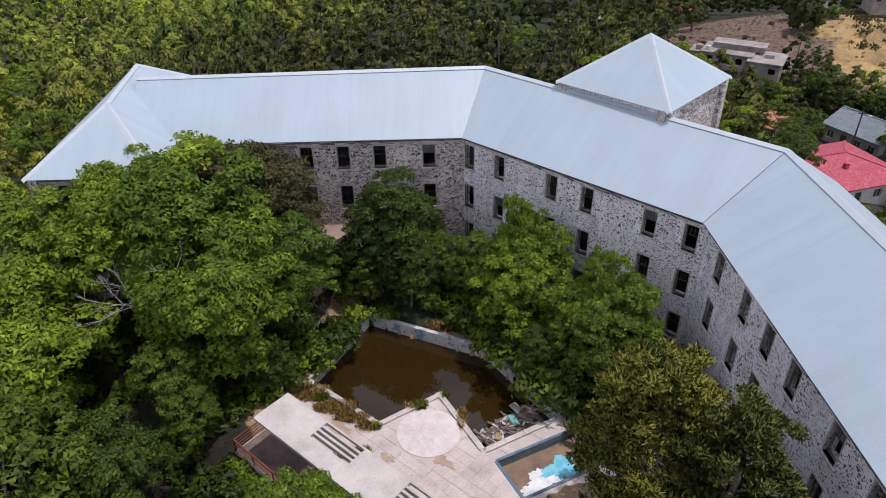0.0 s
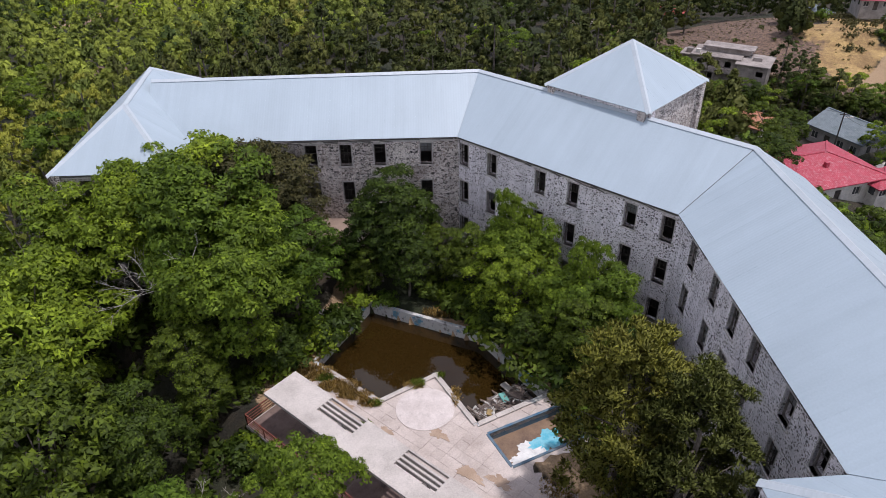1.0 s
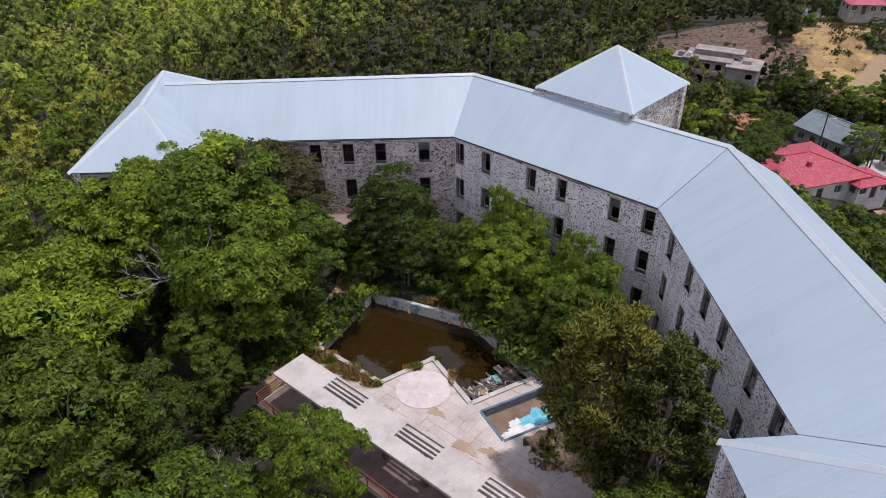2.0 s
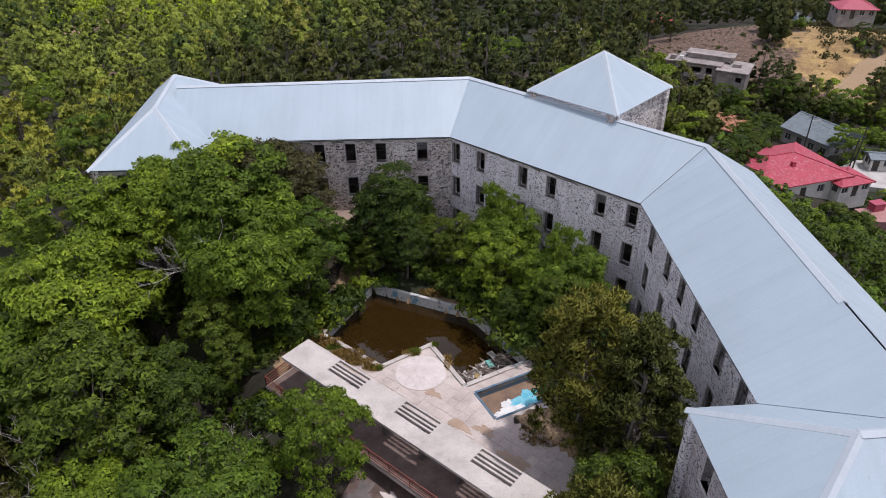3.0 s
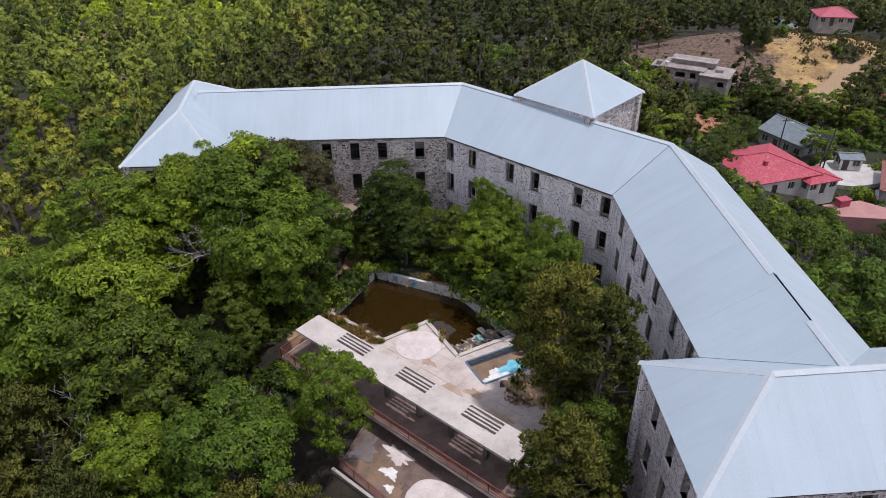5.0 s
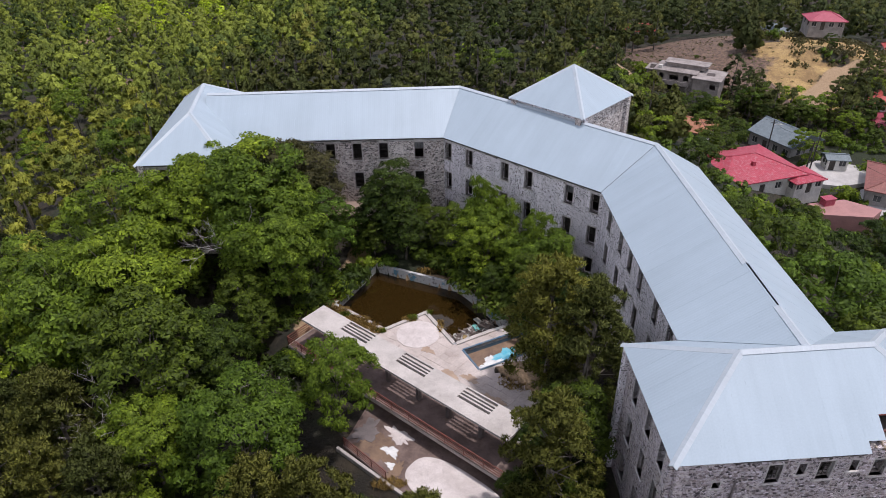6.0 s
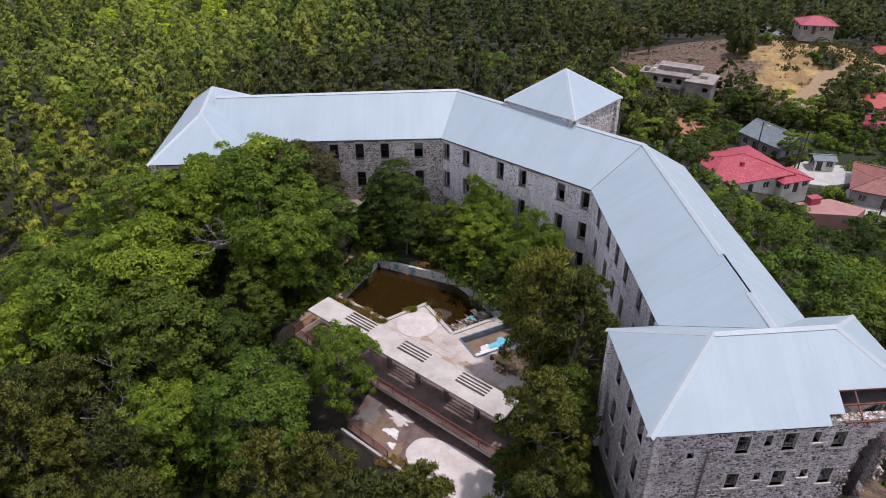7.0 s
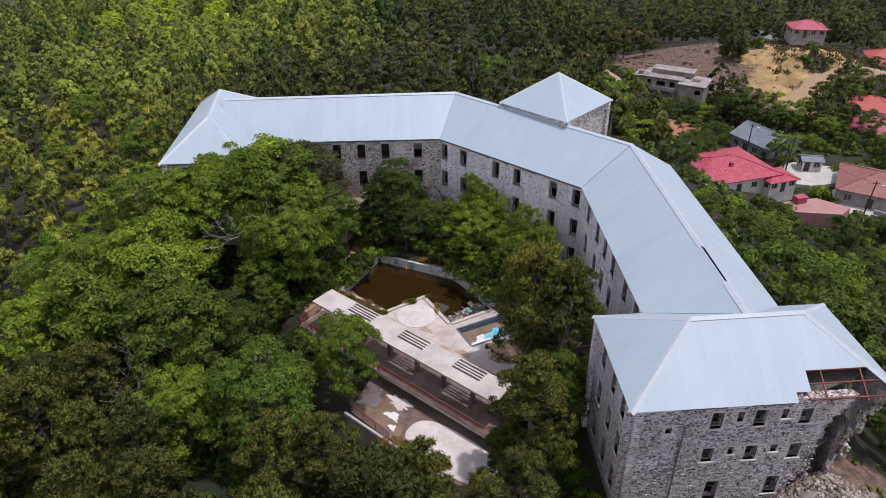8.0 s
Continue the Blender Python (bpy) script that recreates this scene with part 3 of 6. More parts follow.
# tower
TW = [Vector(p) for p in ((7.1, 0.6), (13.95, -5.85), (20.45, 1.0), (13.65, 7.4))]
TW_APEX = Vector((13.8, 0.8))
tw_roof = roof_part("pale pyramid metal roof of the stair tower")
hip_roof(tw_roof, TW, TW_APEX, TW_APEX, 14.72, 18.15, cap=0.45)


def wall_grid(bm, length, z0, z1, thick, holes, m):
    """A thick wall along x with rectangular holes (x0, x1, z0, z1) through it; its outer face is at y = 0."""
    xs = sorted({0.0, length, *[h[0] for h in holes], *[h[1] for h in holes]})
    zs = sorted({z0, z1, *[h[2] for h in holes], *[h[3] for h in holes]})

    def solid(i, j):
        if i < 0 or j < 0 or i >= len(xs) - 1 or j >= len(zs) - 1:
            return False
        x, z = (xs[i] + xs[i + 1]) / 2, (zs[j] + zs[j + 1]) / 2
        return not any(h[0] < x < h[1] and h[2] < z < h[3] for h in holes)

    made = {}

    def v(i, j, k):
        if (i, j, k) not in made:
            made[i, j, k] = bm.verts.new(m @ Vector((xs[i], thick * k, zs[j])))
        return made[i, j, k]

    for i in range(len(xs) - 1):
        for j in range(len(zs) - 1):
            if not solid(i, j):
                continue
            bm.faces.new((v(i, j, 0), v(i + 1, j, 0), v(i + 1, j + 1, 0), v(i, j + 1, 0)))
            bm.faces.new((v(i, j, 1), v(i, j + 1, 1), v(i + 1, j + 1, 1), v(i + 1, j, 1)))
            for di, dj, quad in ((-1, 0, ((i, j), (i, j + 1))), (1, 0, ((i + 1, j + 1), (i + 1, j))), (0, -1, ((i + 1, j), (i, j))), (0, 1, ((i, j + 1), (i + 1, j + 1)))):
                if not solid(i + di, j + dj):
                    (a, b), (c, d) = quad
                    bm.faces.new((v(a, b, 0), v(c, d, 0), v(c, d, 1), v(a, b, 1)))
    bmesh.ops.recalc_face_normals(bm, faces=bm.faces)


def window(parent, m, x0, x1, z0, z1, style, depth=0.32):
    """A window in a wall's opening: dressed surround, sill, sash frame and what is left of its panes."""
    holder = new("window")
    holder.parent = parent
    holder.matrix_local = m @ Matrix.Translation((x0, 0, z0))
    w, h = x1 - x0, z1 - z0
    bm = bmesh.new()
    box(bm, -0.07, 0, -0.012, 0.22, 0, h)
    box(bm, w, w + 0.07, -0.012, 0.22, 0, h)
    box(bm, -0.1, w + 0.1, -0.016, 0.22, h, h + 0.12)
    part("surround", bm, M["jamb"], holder, "pale weathered plaster surround")
    bm = bmesh.new()
    box(bm, -0.18, w + 0.18, -0.10, depth, -0.12, 0.0, bevel=0.015)
    part("sill", bm, M["jamb"], holder)
    if style == "bare":
        return holder
    bm = bmesh.new()
    f = 0.06
    y0, y1 = depth - 0.1, depth
    box(bm, 0, f, y0, y1, 0, h)
    box(bm, w - f, w, y0, y1, 0, h)
    box(bm, f, w - f, y0, y1, h - f, h)
    box(bm, f, w - f, y0, y1, 0, f)
    part("window_frame", bm, M["wood_grey"], holder)
    bars = {"open": (0.56, 1.0), "sash": (0.0, 1.0), "upper": (0.56, 1.0), "closed": (0.0, 1.0)}[style]
    lo, hi = h * bars[0] + (0.05 if bars[0] else f), h * bars[1] - f
    bm = bmesh.new()
    box(bm, f, w - f, y0 + 0.02, y1 - 0.02, h * 0.56, h * 0.56 + 0.05)
    for k in (1, 2):
        x = f + (w - 2 * f) * k / 3
        box(bm, x - 0.014, x + 0.014, y0 + 0.03, y1 - 0.03, lo, hi)
    for k in range(1, 4 if bars[0] == 0 else 2):
        z = lo + (hi - lo) * k / (4 if bars[0] == 0 else 2)
        box(bm, f, w - f, y0 + 0.034, y1 - 0.034, z - 0.013, z + 0.013)
    part("sash", bm, M["wood_dark"], holder)
    if style in ("upper", "closed"):
        bm = bmesh.new()
        box(bm, f, w - f, y1 - 0.052, y1 - 0.046, lo, hi)
        part("pane", bm, M["old_pane"], holder)
    return holder


ROWS3 = ((7.88, 9.85), (4.28, 6.32), (0.72, 2.76))     # sill and head of the three storeys


def facade(a, b, z0, material, openings, label, thick=0.6, z1=EAVE - 0.06, inset=0.35):
    """One outer wall from a to b (outside on the right hand), with its windows: (start, width, sill, head, style)."""
    d = (b - a).normalized()
    n = Vector((-d.y, d.x))
    o = a + n * inset
    m = Matrix(((d.x, n.x, 0, o.x), (d.y, n.y, 0, o.y), (0, 0, 1, 0), (0, 0, 0, 1)))
    bm = bmesh.new()
    wall_grid(bm, (b - a).length, z0, z1, thick, [(x, x + w, s, t) for x, w, s, t, _ in openings], m)
    ob = part("wall", bm, M[material], hotel, label)
    for x, w, s, t, style in openings:
        if style != "none":
            window(ob, m, x, x + w, s, t, style)
    return ob


def storeys(starts, width, rows=(0, 1, 2), styles=("sash", "upper", "open", "open", "sash", "upper", "open")):
    out = []
    for k, x in enumerate(starts):
        for r in rows:
            out.append((x, width, *ROWS3[r], styles[(k * 2 + r * 3) % len(styles)]))
    return out


Q_IN, Q_OUT = offset_line(INNER, 0.35), offset_line(OUTER, -0.35)


def court_wall(i, material, openings, label):
    d = (INNER[i + 1] - INNER[i]).normalized()
    shift = (INNER[i] - Q_IN[i]).dot(d)
    return facade(Q_IN[i], Q_IN[i + 1], -1.5, material, [(o[0] + shift, *o[1:]) for o in openings], label, inset=0.0)


dA = 26.4 - 21.0
court_wall(0, "stone_brown", storeys([4.6 + dA, 8.05 + dA, 11.0 + dA, 13.92 + dA, 17.86 + dA], 1.02), "brown-grey rubble stone courtyard wall")
court_wall(1, "stone", storeys([0.0, 3.02, 7.84, 10.84, 15.68, 18.56], 0.94), "whitish rubble stone courtyard wall spotted with dark stones")
court_wall(2, "stone", storeys([2.1, 5.85, 8.72, 11.55, 15.45, 18.6], 0.97), "whitish rubble stone courtyard wall spotted with dark stones")
facade(Q_OUT[3], Q_OUT[2], -4, "stone", storeys([3, 6, 9, 12, 15], 0.9), "rubble stone outer wall", inset=0.0)
facade(Q_OUT[2], Q_OUT[1], -4, "stone", [], "rubble stone outer wall", inset=0.0)
facade(Q_OUT[1], Q_OUT[0], -4, "stone", storeys([4, 8, 12, 16], 0.9), "rubble stone outer wall", inset=0.0)
for i in range(4):
    facade(WP[i], WP[(i + 1) % 4], -5, "stone_brown", storeys([2.2, 4.9, 7.6], 0.9) if i != 1 else [], "brown-grey rubble stone pavilion wall")
front_holes = [(5.77, 0.8, 8.17, 9.65, "sash"), (7.5, 0.45, 8.72, 9.62, "bare"), (8.7, 0.85, 8.22, 9.68, "sash"), (10.53, 0.43, 8.75, 9.65, "bare"), (11.87, 0.8, 8.2, 9.55, "upper"),
               (2.75, 0.45, 8.0, 8.5, "bare"), (5.75, 0.78, 4.94, 6.26, "sash"), (7.53, 0.4, 5.56, 6.25, "bare"), (8.77, 0.85, 4.89, 6.28, "open"), (10.55, 0.46, 5.54, 6.26, "bare"),
               (11.93, 0.8, 4.83, 6.22, "upper"), (6.65, 0.95, 0.9, 2.8, "open"), (11.05, 0.95, 1.1, 2.92, "sash")]
ep_n = left_of(EP[0], EP[1])
broken = [(15.35 - cut, cut + 0.1, z0, z1, "none") for cut, z0, z1 in ((0.1, 9.95, 10.5), (0.35, 9.3, 9.95), (0.75, 8.7, 9.3), (1.15, 8.0, 8.7), (1.45, 7.2, 8.0), (1.3, 6.5, 7.2), (1.6, 5.7, 6.5), (1.9, 4.9, 5.7), (2.1, 4.0, 4.9), (1.7, 3.3, 4.0), (2.2, 2.4, 3.3), (2.6, -3.1, 2.4))]
FRONT_WALL = facade(EP[0], EP[0] + (EP[1] - EP[0]).normalized() * 15.35, -3, "stone_front", front_holes + broken, "whitish rubble stone pavilion front with a collapsed corner", z1=EAVE - 0.1)
torn_end = [(-0.1, 0.1 + cut, z0, z1, "none") for cut, z0, z1 in ((0.5, 9.9, 10.5), (0.8, 9.1, 9.9), (1.1, 8.2, 9.1), (1.5, 7.4, 8.2), (1.9, 6.4, 7.4), (1.7, 5.4, 6.4), (2.3, 4.4, 5.4), (2.6, 3.4, 4.4), (2.2, 2.4, 3.4), (2.9, -4.1, 2.4))]
facade(EP[1], EP[2], -4, "stone_front", [(3.1, 1.0, 6.9, 8.9, "sash")] + torn_end, "rubble stone outer wall with a broken end")
facade(EP[2], EP[3], -3, "stone", [], "rubble stone rear pavilion wall")
facade(EP[3], EP[0], -5, "stone_front", storeys([2.45, 5.15, 7.55], 0.85, styles=("bare", "open")), "rubble stone pavilion side wall")
for i in range(4):
    facade(TW[i], TW[(i + 1) % 4], -8, "stone_brown" if i else "stone", [], "rubble stone tower wall under the pyramid roof", z1=14.66)

# floors inside, in a shade-dark tone, so that the rooms are dark
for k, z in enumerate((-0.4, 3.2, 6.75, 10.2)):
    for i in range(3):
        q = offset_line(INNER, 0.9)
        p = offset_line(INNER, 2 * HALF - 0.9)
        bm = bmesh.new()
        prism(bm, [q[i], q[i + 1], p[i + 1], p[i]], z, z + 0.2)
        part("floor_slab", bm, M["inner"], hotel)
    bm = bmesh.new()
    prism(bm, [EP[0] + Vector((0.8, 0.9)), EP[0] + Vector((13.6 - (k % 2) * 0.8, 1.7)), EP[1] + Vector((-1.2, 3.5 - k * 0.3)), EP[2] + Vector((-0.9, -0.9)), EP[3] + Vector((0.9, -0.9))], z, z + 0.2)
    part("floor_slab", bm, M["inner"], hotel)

# dark eaves boards, partly broken away, and valley gutters where the wings meet
M["eaves"] = weathered("rotten_dark_eaves_board", (0.13, 0.12, 0.115), (0.05, 0.045, 0.043), 0.9, 2.0)
edges = [(INNER[0] + Vector((4.6, 0)), INNER[1]), (INNER[1], INNER[2]), (INNER[2], INNER[3]), (EP[0], EP[0] + (EP[1] - EP[0]).normalized() * 11.0), (EP[3], EP[0]), (WP[0], WP[1])]
rng = random.Random(17)
for a, b in edges:
    d, n = (b - a).normalized(), left_of(a, b)
    length, at = (b - a).length, 0.0
    while at < length - 0.05:
        run = min(length - at, rng.uniform(1.4, 3.6))
        if rng.random() > 0.12:
            p, q = a + d * at + n * 0.1, a + d * (at + run - 0.03) + n * 0.1
            bm = bmesh.new()
            beam(bm, up3(p, EAVE - 0.1 - rng.uniform(0, 0.03)), up3(q, EAVE - 0.1 - rng.uniform(0, 0.05)), 0.05, 0.15)
            part("eaves_board", bm, M["eaves"], hotel)
        at += run
    bm = bmesh.new()
    beam(bm, up3(a + n * 0.34 + d * 0.3, EAVE - 0.36), up3(b + n * 0.34 - d * 0.3, EAVE - 0.36), 0.06, 0.22)
    part("wall_band", bm, M["ashlar"], hotel)
for k in range(26):
    a, b = (edges[0], edges[0], edges[1])[k % 3]
    d, n = (b - a).normalized(), left_of(a, b)
    at, run = rng.uniform(0.2, (b - a).length - 2.2), rng.uniform(0.5, 2.0)
    p, q = a + d * at - n * rng.uniform(0.0, 0.12), a + d * (at + run) - n * rng.uniform(-0.05, 0.2)
    bm = bmesh.new()
    beam(bm, up3(p, EAVE - rng.uniform(0.05, 0.2)), up3(q, EAVE - rng.uniform(0.05, 0.3)), rng.uniform(0.04, 0.1), rng.uniform(0.04, 0.12))
    part("split_board", bm, M["eaves"], hotel, "splintered eaves board hanging loose")
for k in (1, 2):
    bm = bmesh.new()
    beam(bm, up3(INNER[k], EAVE + 0.022), up3(RIDGES[k], RIDGE_Z[k] + 0.022), 0.03, 0.02)
    part("valley_gutter", bm, M["eaves"] if k == 2 else M["cap"], hotel)


# ---- pool, deck and canopy ----
pool = thing("swimming_pool", (0, 0, 0), 0, "abandoned angular swimming pool half full of brown water", "pool", kind="structure")


def ring_wall(parent, poly, thick, z0, z1, material, name, skip=()):
    n = len(poly)
    for i in range(n):
        if i in skip:
            continue
        a, b = Vector(poly[i]), Vector(poly[(i + 1) % n])
        d = (b - a).normalized()
        out = Vector((d.y, -d.x)) * thick
        bm = bmesh.new()
        prism(bm, [a - d * 0.0, b + d * 0.0, b + out + d * thick * 0.4, a + out - d * thick * 0.4], z0, z1)
        finish(name, bm, material, parent)


def blue_wall_material():
    m = mat("flaking_blue_pool_paint", (0.4, 0.5, 0.55), 0.8)
    n = Nodes(m)
    v = n.world()
    c = n.mix(n.ramp(n.noise(v, 0.7, 7.0, 0.7), (0.54, 0.0), (0.62, 1.0)), (0.52, 0.515, 0.50), (0.10, 0.27, 0.38))
    c = n.mix(n.ramp(n.noise(v, 3.0, 5.0), (0.53, 0.0), (0.66, 1.0)), c, (0.2, 0.19, 0.18))
    n.colour(c)
    return m


M["pool_blue"] = blue_wall_material()
pool_cw = POOL if sum((b[0] - a[0]) * (b[1] + a[1]) for a, b in zip(POOL, POOL[1:] + POOL[:1])) < 0 else POOL[::-1]
ring_wall(pool, pool_cw, 0.32, -3.8, DECK_Z + 0.06, M["pool_blue"], "pool_wall")
bm = bmesh.new()
prism(bm, POOL, -3.7, -3.5)
part("pool_floor", bm, M["damp"], pool)
bm = bmesh.new()
f = bm.faces.new([bm.verts.new((x, y, -1.75)) for x, y in POOL])
bmesh.ops.recalc_face_normals(bm, faces=bm.faces)
tagged(finish("water", bm, M["water"]), "still dark brown rain water in the pool", "water", kind="structure")

KID = [(1.75, -22.05), (3.1, -24.6), (8.6, -21.9), (7.2, -19.4)]
deck_outline = [canopy_xy(-1.5, -0.95), canopy_xy(23.5, -0.95), canopy_xy(23.5, 5.5), (8.9, -21.7), KID[1], KID[0], KID[3], (6.3, -18.5), POOL[4], POOL[3], POOL[2], POOL[1], POOL[0], (-11.6, -15.0), canopy_xy(-1.5, 2.2)]
bm = bmesh.new()
prism(bm, deck_outline, -1.12, DECK_Z - 0.03)
deck = tagged(finish("pool_deck", bm, M["slab"]), "stained concrete paving slabs round the pool", "pavement", kind="structure")

# Thin floor sheet whose dark tone stands for the canopy's shade.
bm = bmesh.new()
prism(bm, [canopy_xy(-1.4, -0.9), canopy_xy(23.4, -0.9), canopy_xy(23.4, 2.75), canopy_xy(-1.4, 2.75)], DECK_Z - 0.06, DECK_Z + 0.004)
tagged(finish("canopy_floor", bm, M["terrace"]), "dirty brown concrete floor, darkened for shade under the canopy", "floor", kind="structure")

# canopy
canopy = thing("canopy", (0, 0, 0), 0, "long flat concrete canopy with slotted openings on short pillars", "canopy")
CM = Matrix(((CAN_U.x, CAN_N.x, 0, CAN_O.x), (CAN_U.y, CAN_N.y, 0, CAN_O.y), (0, 0, 1, 0), (0, 0, 0, 1)))
slots = [(3.7, 6.85), (10.3, 13.4), (16.8, 19.85)]
bm = bmesh.new()
rows = sorted({0.0, 22.4, *[a for s in slots for a in s]})
for x0, x1 in zip(rows, rows[1:]):
    if (x0, x1) in slots:
        box(bm, x0, x1, 0, 1.22, 2.18, 2.4, CM)
        box(bm, x0, x1, 2.5, 2.62, 2.18, 2.4, CM)
    else:
        box(bm, x0, x1, 0, 2.62, 2.18, 2.4, CM)
bmesh.ops.remove_doubles(bm, verts=bm.verts, dist=0.001)
part("roof_slab", bm, M["concrete"], canopy)
for s in slots:
    for k in range(3):
        n0 = 1.22 + 1.28 * (k + 1) / 4 - 0.05
        bm = bmesh.new()
        box(bm, s[0] - 0.02, s[1] + 0.02, n0 - 0.02, n0 + 0.12, 2.06, 2.39, CM)
        part("slat", bm, M["concrete"], canopy)
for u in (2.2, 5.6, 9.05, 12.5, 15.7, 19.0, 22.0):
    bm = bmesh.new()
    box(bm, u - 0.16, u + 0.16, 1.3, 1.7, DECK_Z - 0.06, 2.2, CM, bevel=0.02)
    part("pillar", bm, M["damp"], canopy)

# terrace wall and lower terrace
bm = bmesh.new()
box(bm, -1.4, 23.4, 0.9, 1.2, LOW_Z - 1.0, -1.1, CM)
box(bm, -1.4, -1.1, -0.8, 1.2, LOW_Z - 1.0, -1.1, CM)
tagged(finish("terrace_wall", bm, M["damp"]), "dark concrete retaining wall under the deck", "wall", kind="structure")
bm = bmesh.new()
prism(bm, [canopy_xy(8.0, 0.95), canopy_xy(24.5, 0.95), canopy_xy(24.5, -5.3), canopy_xy(16.5, -5.6), canopy_xy(10.2, -5.2)], LOW_Z - 0.8, LOW_Z)
tagged(finish("lower_terrace", bm, M["terrace"]), "dirty concrete lower terrace, darkened for shade, with worn patches", "pavement", kind="structure")
bm = bmesh.new()
prism(bm, [canopy_xy(20.2 + 4.5 * math.copysign(abs(math.cos(a)) ** 0.75, math.cos(a)), -3.1 + 2.05 * math.copysign(abs(math.sin(a)) ** 0.75, math.sin(a))) for a in [k * math.tau / 48 for k in range(48)]], LOW_Z - 0.02, LOW_Z + 0.03)
tagged(finish("dance_floor", bm, M["pale"]), "rounded pale screed floor on the lower terrace", "floor", kind="structure")

# pale disc by the pool
bm = bmesh.new()
prism(bm, [(-2.5 + 2.02 * math.cos(k * math.tau / 48), -19.78 + 1.95 * math.sin(k * math.tau / 48)) for k in range(48)], DECK_Z - 0.02, DECK_Z + 0.035)
tagged(finish("screed_disc", bm, M["pale"]), "round pale screed patch on the pool deck", "floor", kind="structure")

# paddling pool
kid = thing("paddling_pool", (0, 0, 0), 0, "dry paddling pool with blue walls and spilt white paint", "pool", kind="structure")
kid_cw = KID if sum((b[0] - a[0]) * (b[1] + a[1]) for a, b in zip(KID, KID[1:] + KID[:1])) < 0 else KID[::-1]
M["kid_blue"] = weathered("chipped_deep_blue_paint", (0.045, 0.13, 0.22), (0.16, 0.19, 0.21), 0.85, 2.0)
ring_wall(kid, kid_cw, 0.18, -2.0, DECK_Z + 0.02, M["kid_blue"], "pool_wall")
bm = bmesh.new()
prism(bm, KID, -1.7, -1.5)
part("pool_floor", bm, M["earth"], kid)


# ---- trees ----
def cards(points, normals, size, aspect, rng, upward=0.35, jitter=0.8):
    """Leaf blades: one four-sided blade at each point."""
    n = len(points)
    nn = normals + rng.normal(0, jitter, (n, 3))
    nn[:, 2] += upward
    nn /= np.linalg.norm(nn, axis=1)[:, None]
    r = rng.normal(0, 1, (n, 3))
    t = np.cross(nn, r)
    t /= np.linalg.norm(t, axis=1)[:, None] + 1e-9
    b = np.cross(nn, t)
    s = (size * rng.uniform(0.65, 1.35, n))[:, None]
    v = np.stack([points - t * s, points - b * s * aspect, points + t * s, points + b * s * aspect], 1)
    return v.reshape(-1, 3), np.repeat(soft_normals(points, normals * 1.25, rng, 0.25, 0.3), 4, 0)


def leaflets(points, normals, size, rng, upward=0.55, jitter=0.6):
    """Small tapering leaves: one three-cornered blade at each point."""
    n = len(points)
    nn = normals + rng.normal(0, jitter, (n, 3))
    nn[:, 2] += upward
    nn /= np.linalg.norm(nn, axis=1)[:, None]
    t = np.cross(nn, rng.normal(0, 1, (n, 3)))
    t /= np.linalg.norm(t, axis=1)[:, None] + 1e-9
    b = np.cross(nn, t)
    s = (size * rng.uniform(0.65, 1.35, n))[:, None]
    v = np.stack([points - t * s, points + t * s * 0.7 - b * s * 0.52, points + t * s * 0.7 + b * s * 0.52], 1)
    return v.reshape(-1, 3), np.repeat(soft_normals(points, normals * 1.25, rng, 0.25, 0.3), 3, 0)


def soft_normals(points, normals, rng, up=0.3, whole=0.45):
    """Shading directions that follow the clump and the whole crown."""
    centre = points.mean(0) - np.array([0, 0, np.ptp(points[:, 2]) * 0.15])
    out = points - centre
    out /= np.linalg.norm(out, axis=1)[:, None] + 1e-6
    n = normals * 0.75 + out * whole + np.array([0, 0, up]) + rng.normal(0, 0.3 if whole < 0.6 else 0.18, points.shape)
    return n / np.linalg.norm(n, axis=1)[:, None]


def spikes(points, normals, length, width, rng, up=0.5, whole=0.45):
    """Needle sprays: one tapered blade at each point, its tip outward and up."""
    n = len(points)
    d = normals * 0.75 + rng.normal(0, 0.42, (n, 3))
    d[:, 2] += 0.35
    d /= np.linalg.norm(d, axis=1)[:, None]
    side = np.cross(d, rng.normal(0, 1, (n, 3)))
    side /= np.linalg.norm(side, axis=1)[:, None] + 1e-9
    l = (length * rng.uniform(0.6, 1.4, n))[:, None]
    w = width * rng.uniform(0.7, 1.3, n)[:, None]
    v = np.stack([points - d * l * 0.3 - side * w, points - d * l * 0.3 + side * w, points + d * l * 0.7], 1)
    return v.reshape(-1, 3), np.repeat(soft_normals(points, normals, rng, up, whole), 3, 0)


def boughs(lobes, each, rng, height, up, whole):
    """The closed inner foliage of each clump: broad blades that lie along its surface."""
    c = np.repeat(np.array([l[0] for l in lobes]), each, 0)
    r = np.repeat(np.array([l[1] for l in lobes]), each)[:, None]
    n = len(c)
    d = ball(rng, n) + (c - np.array([0, 0, height * 0.45])) / height + np.array([0, 0, 0.5])
    d /= np.linalg.norm(d, axis=1)[:, None]
    t = np.cross(d, rng.normal(0, 1, (n, 3)))
    t /= np.linalg.norm(t, axis=1)[:, None] + 1e-9
    b = np.cross(d, t)
    p = c + d * r * np.array([0.8, 0.8, 0.5])
    v = np.stack([p + t * r, p - t * r * 0.5 + b * r * 0.87, p - t * r * 0.5 - b * r * 0.87], 1)
    return v.reshape(-1, 3), np.repeat(soft_normals(p, d, rng, up, whole), 3, 0)


def joined(*meshes):
    return np.concatenate([m[0] for m in meshes]), np.concatenate([m[1] for m in meshes])


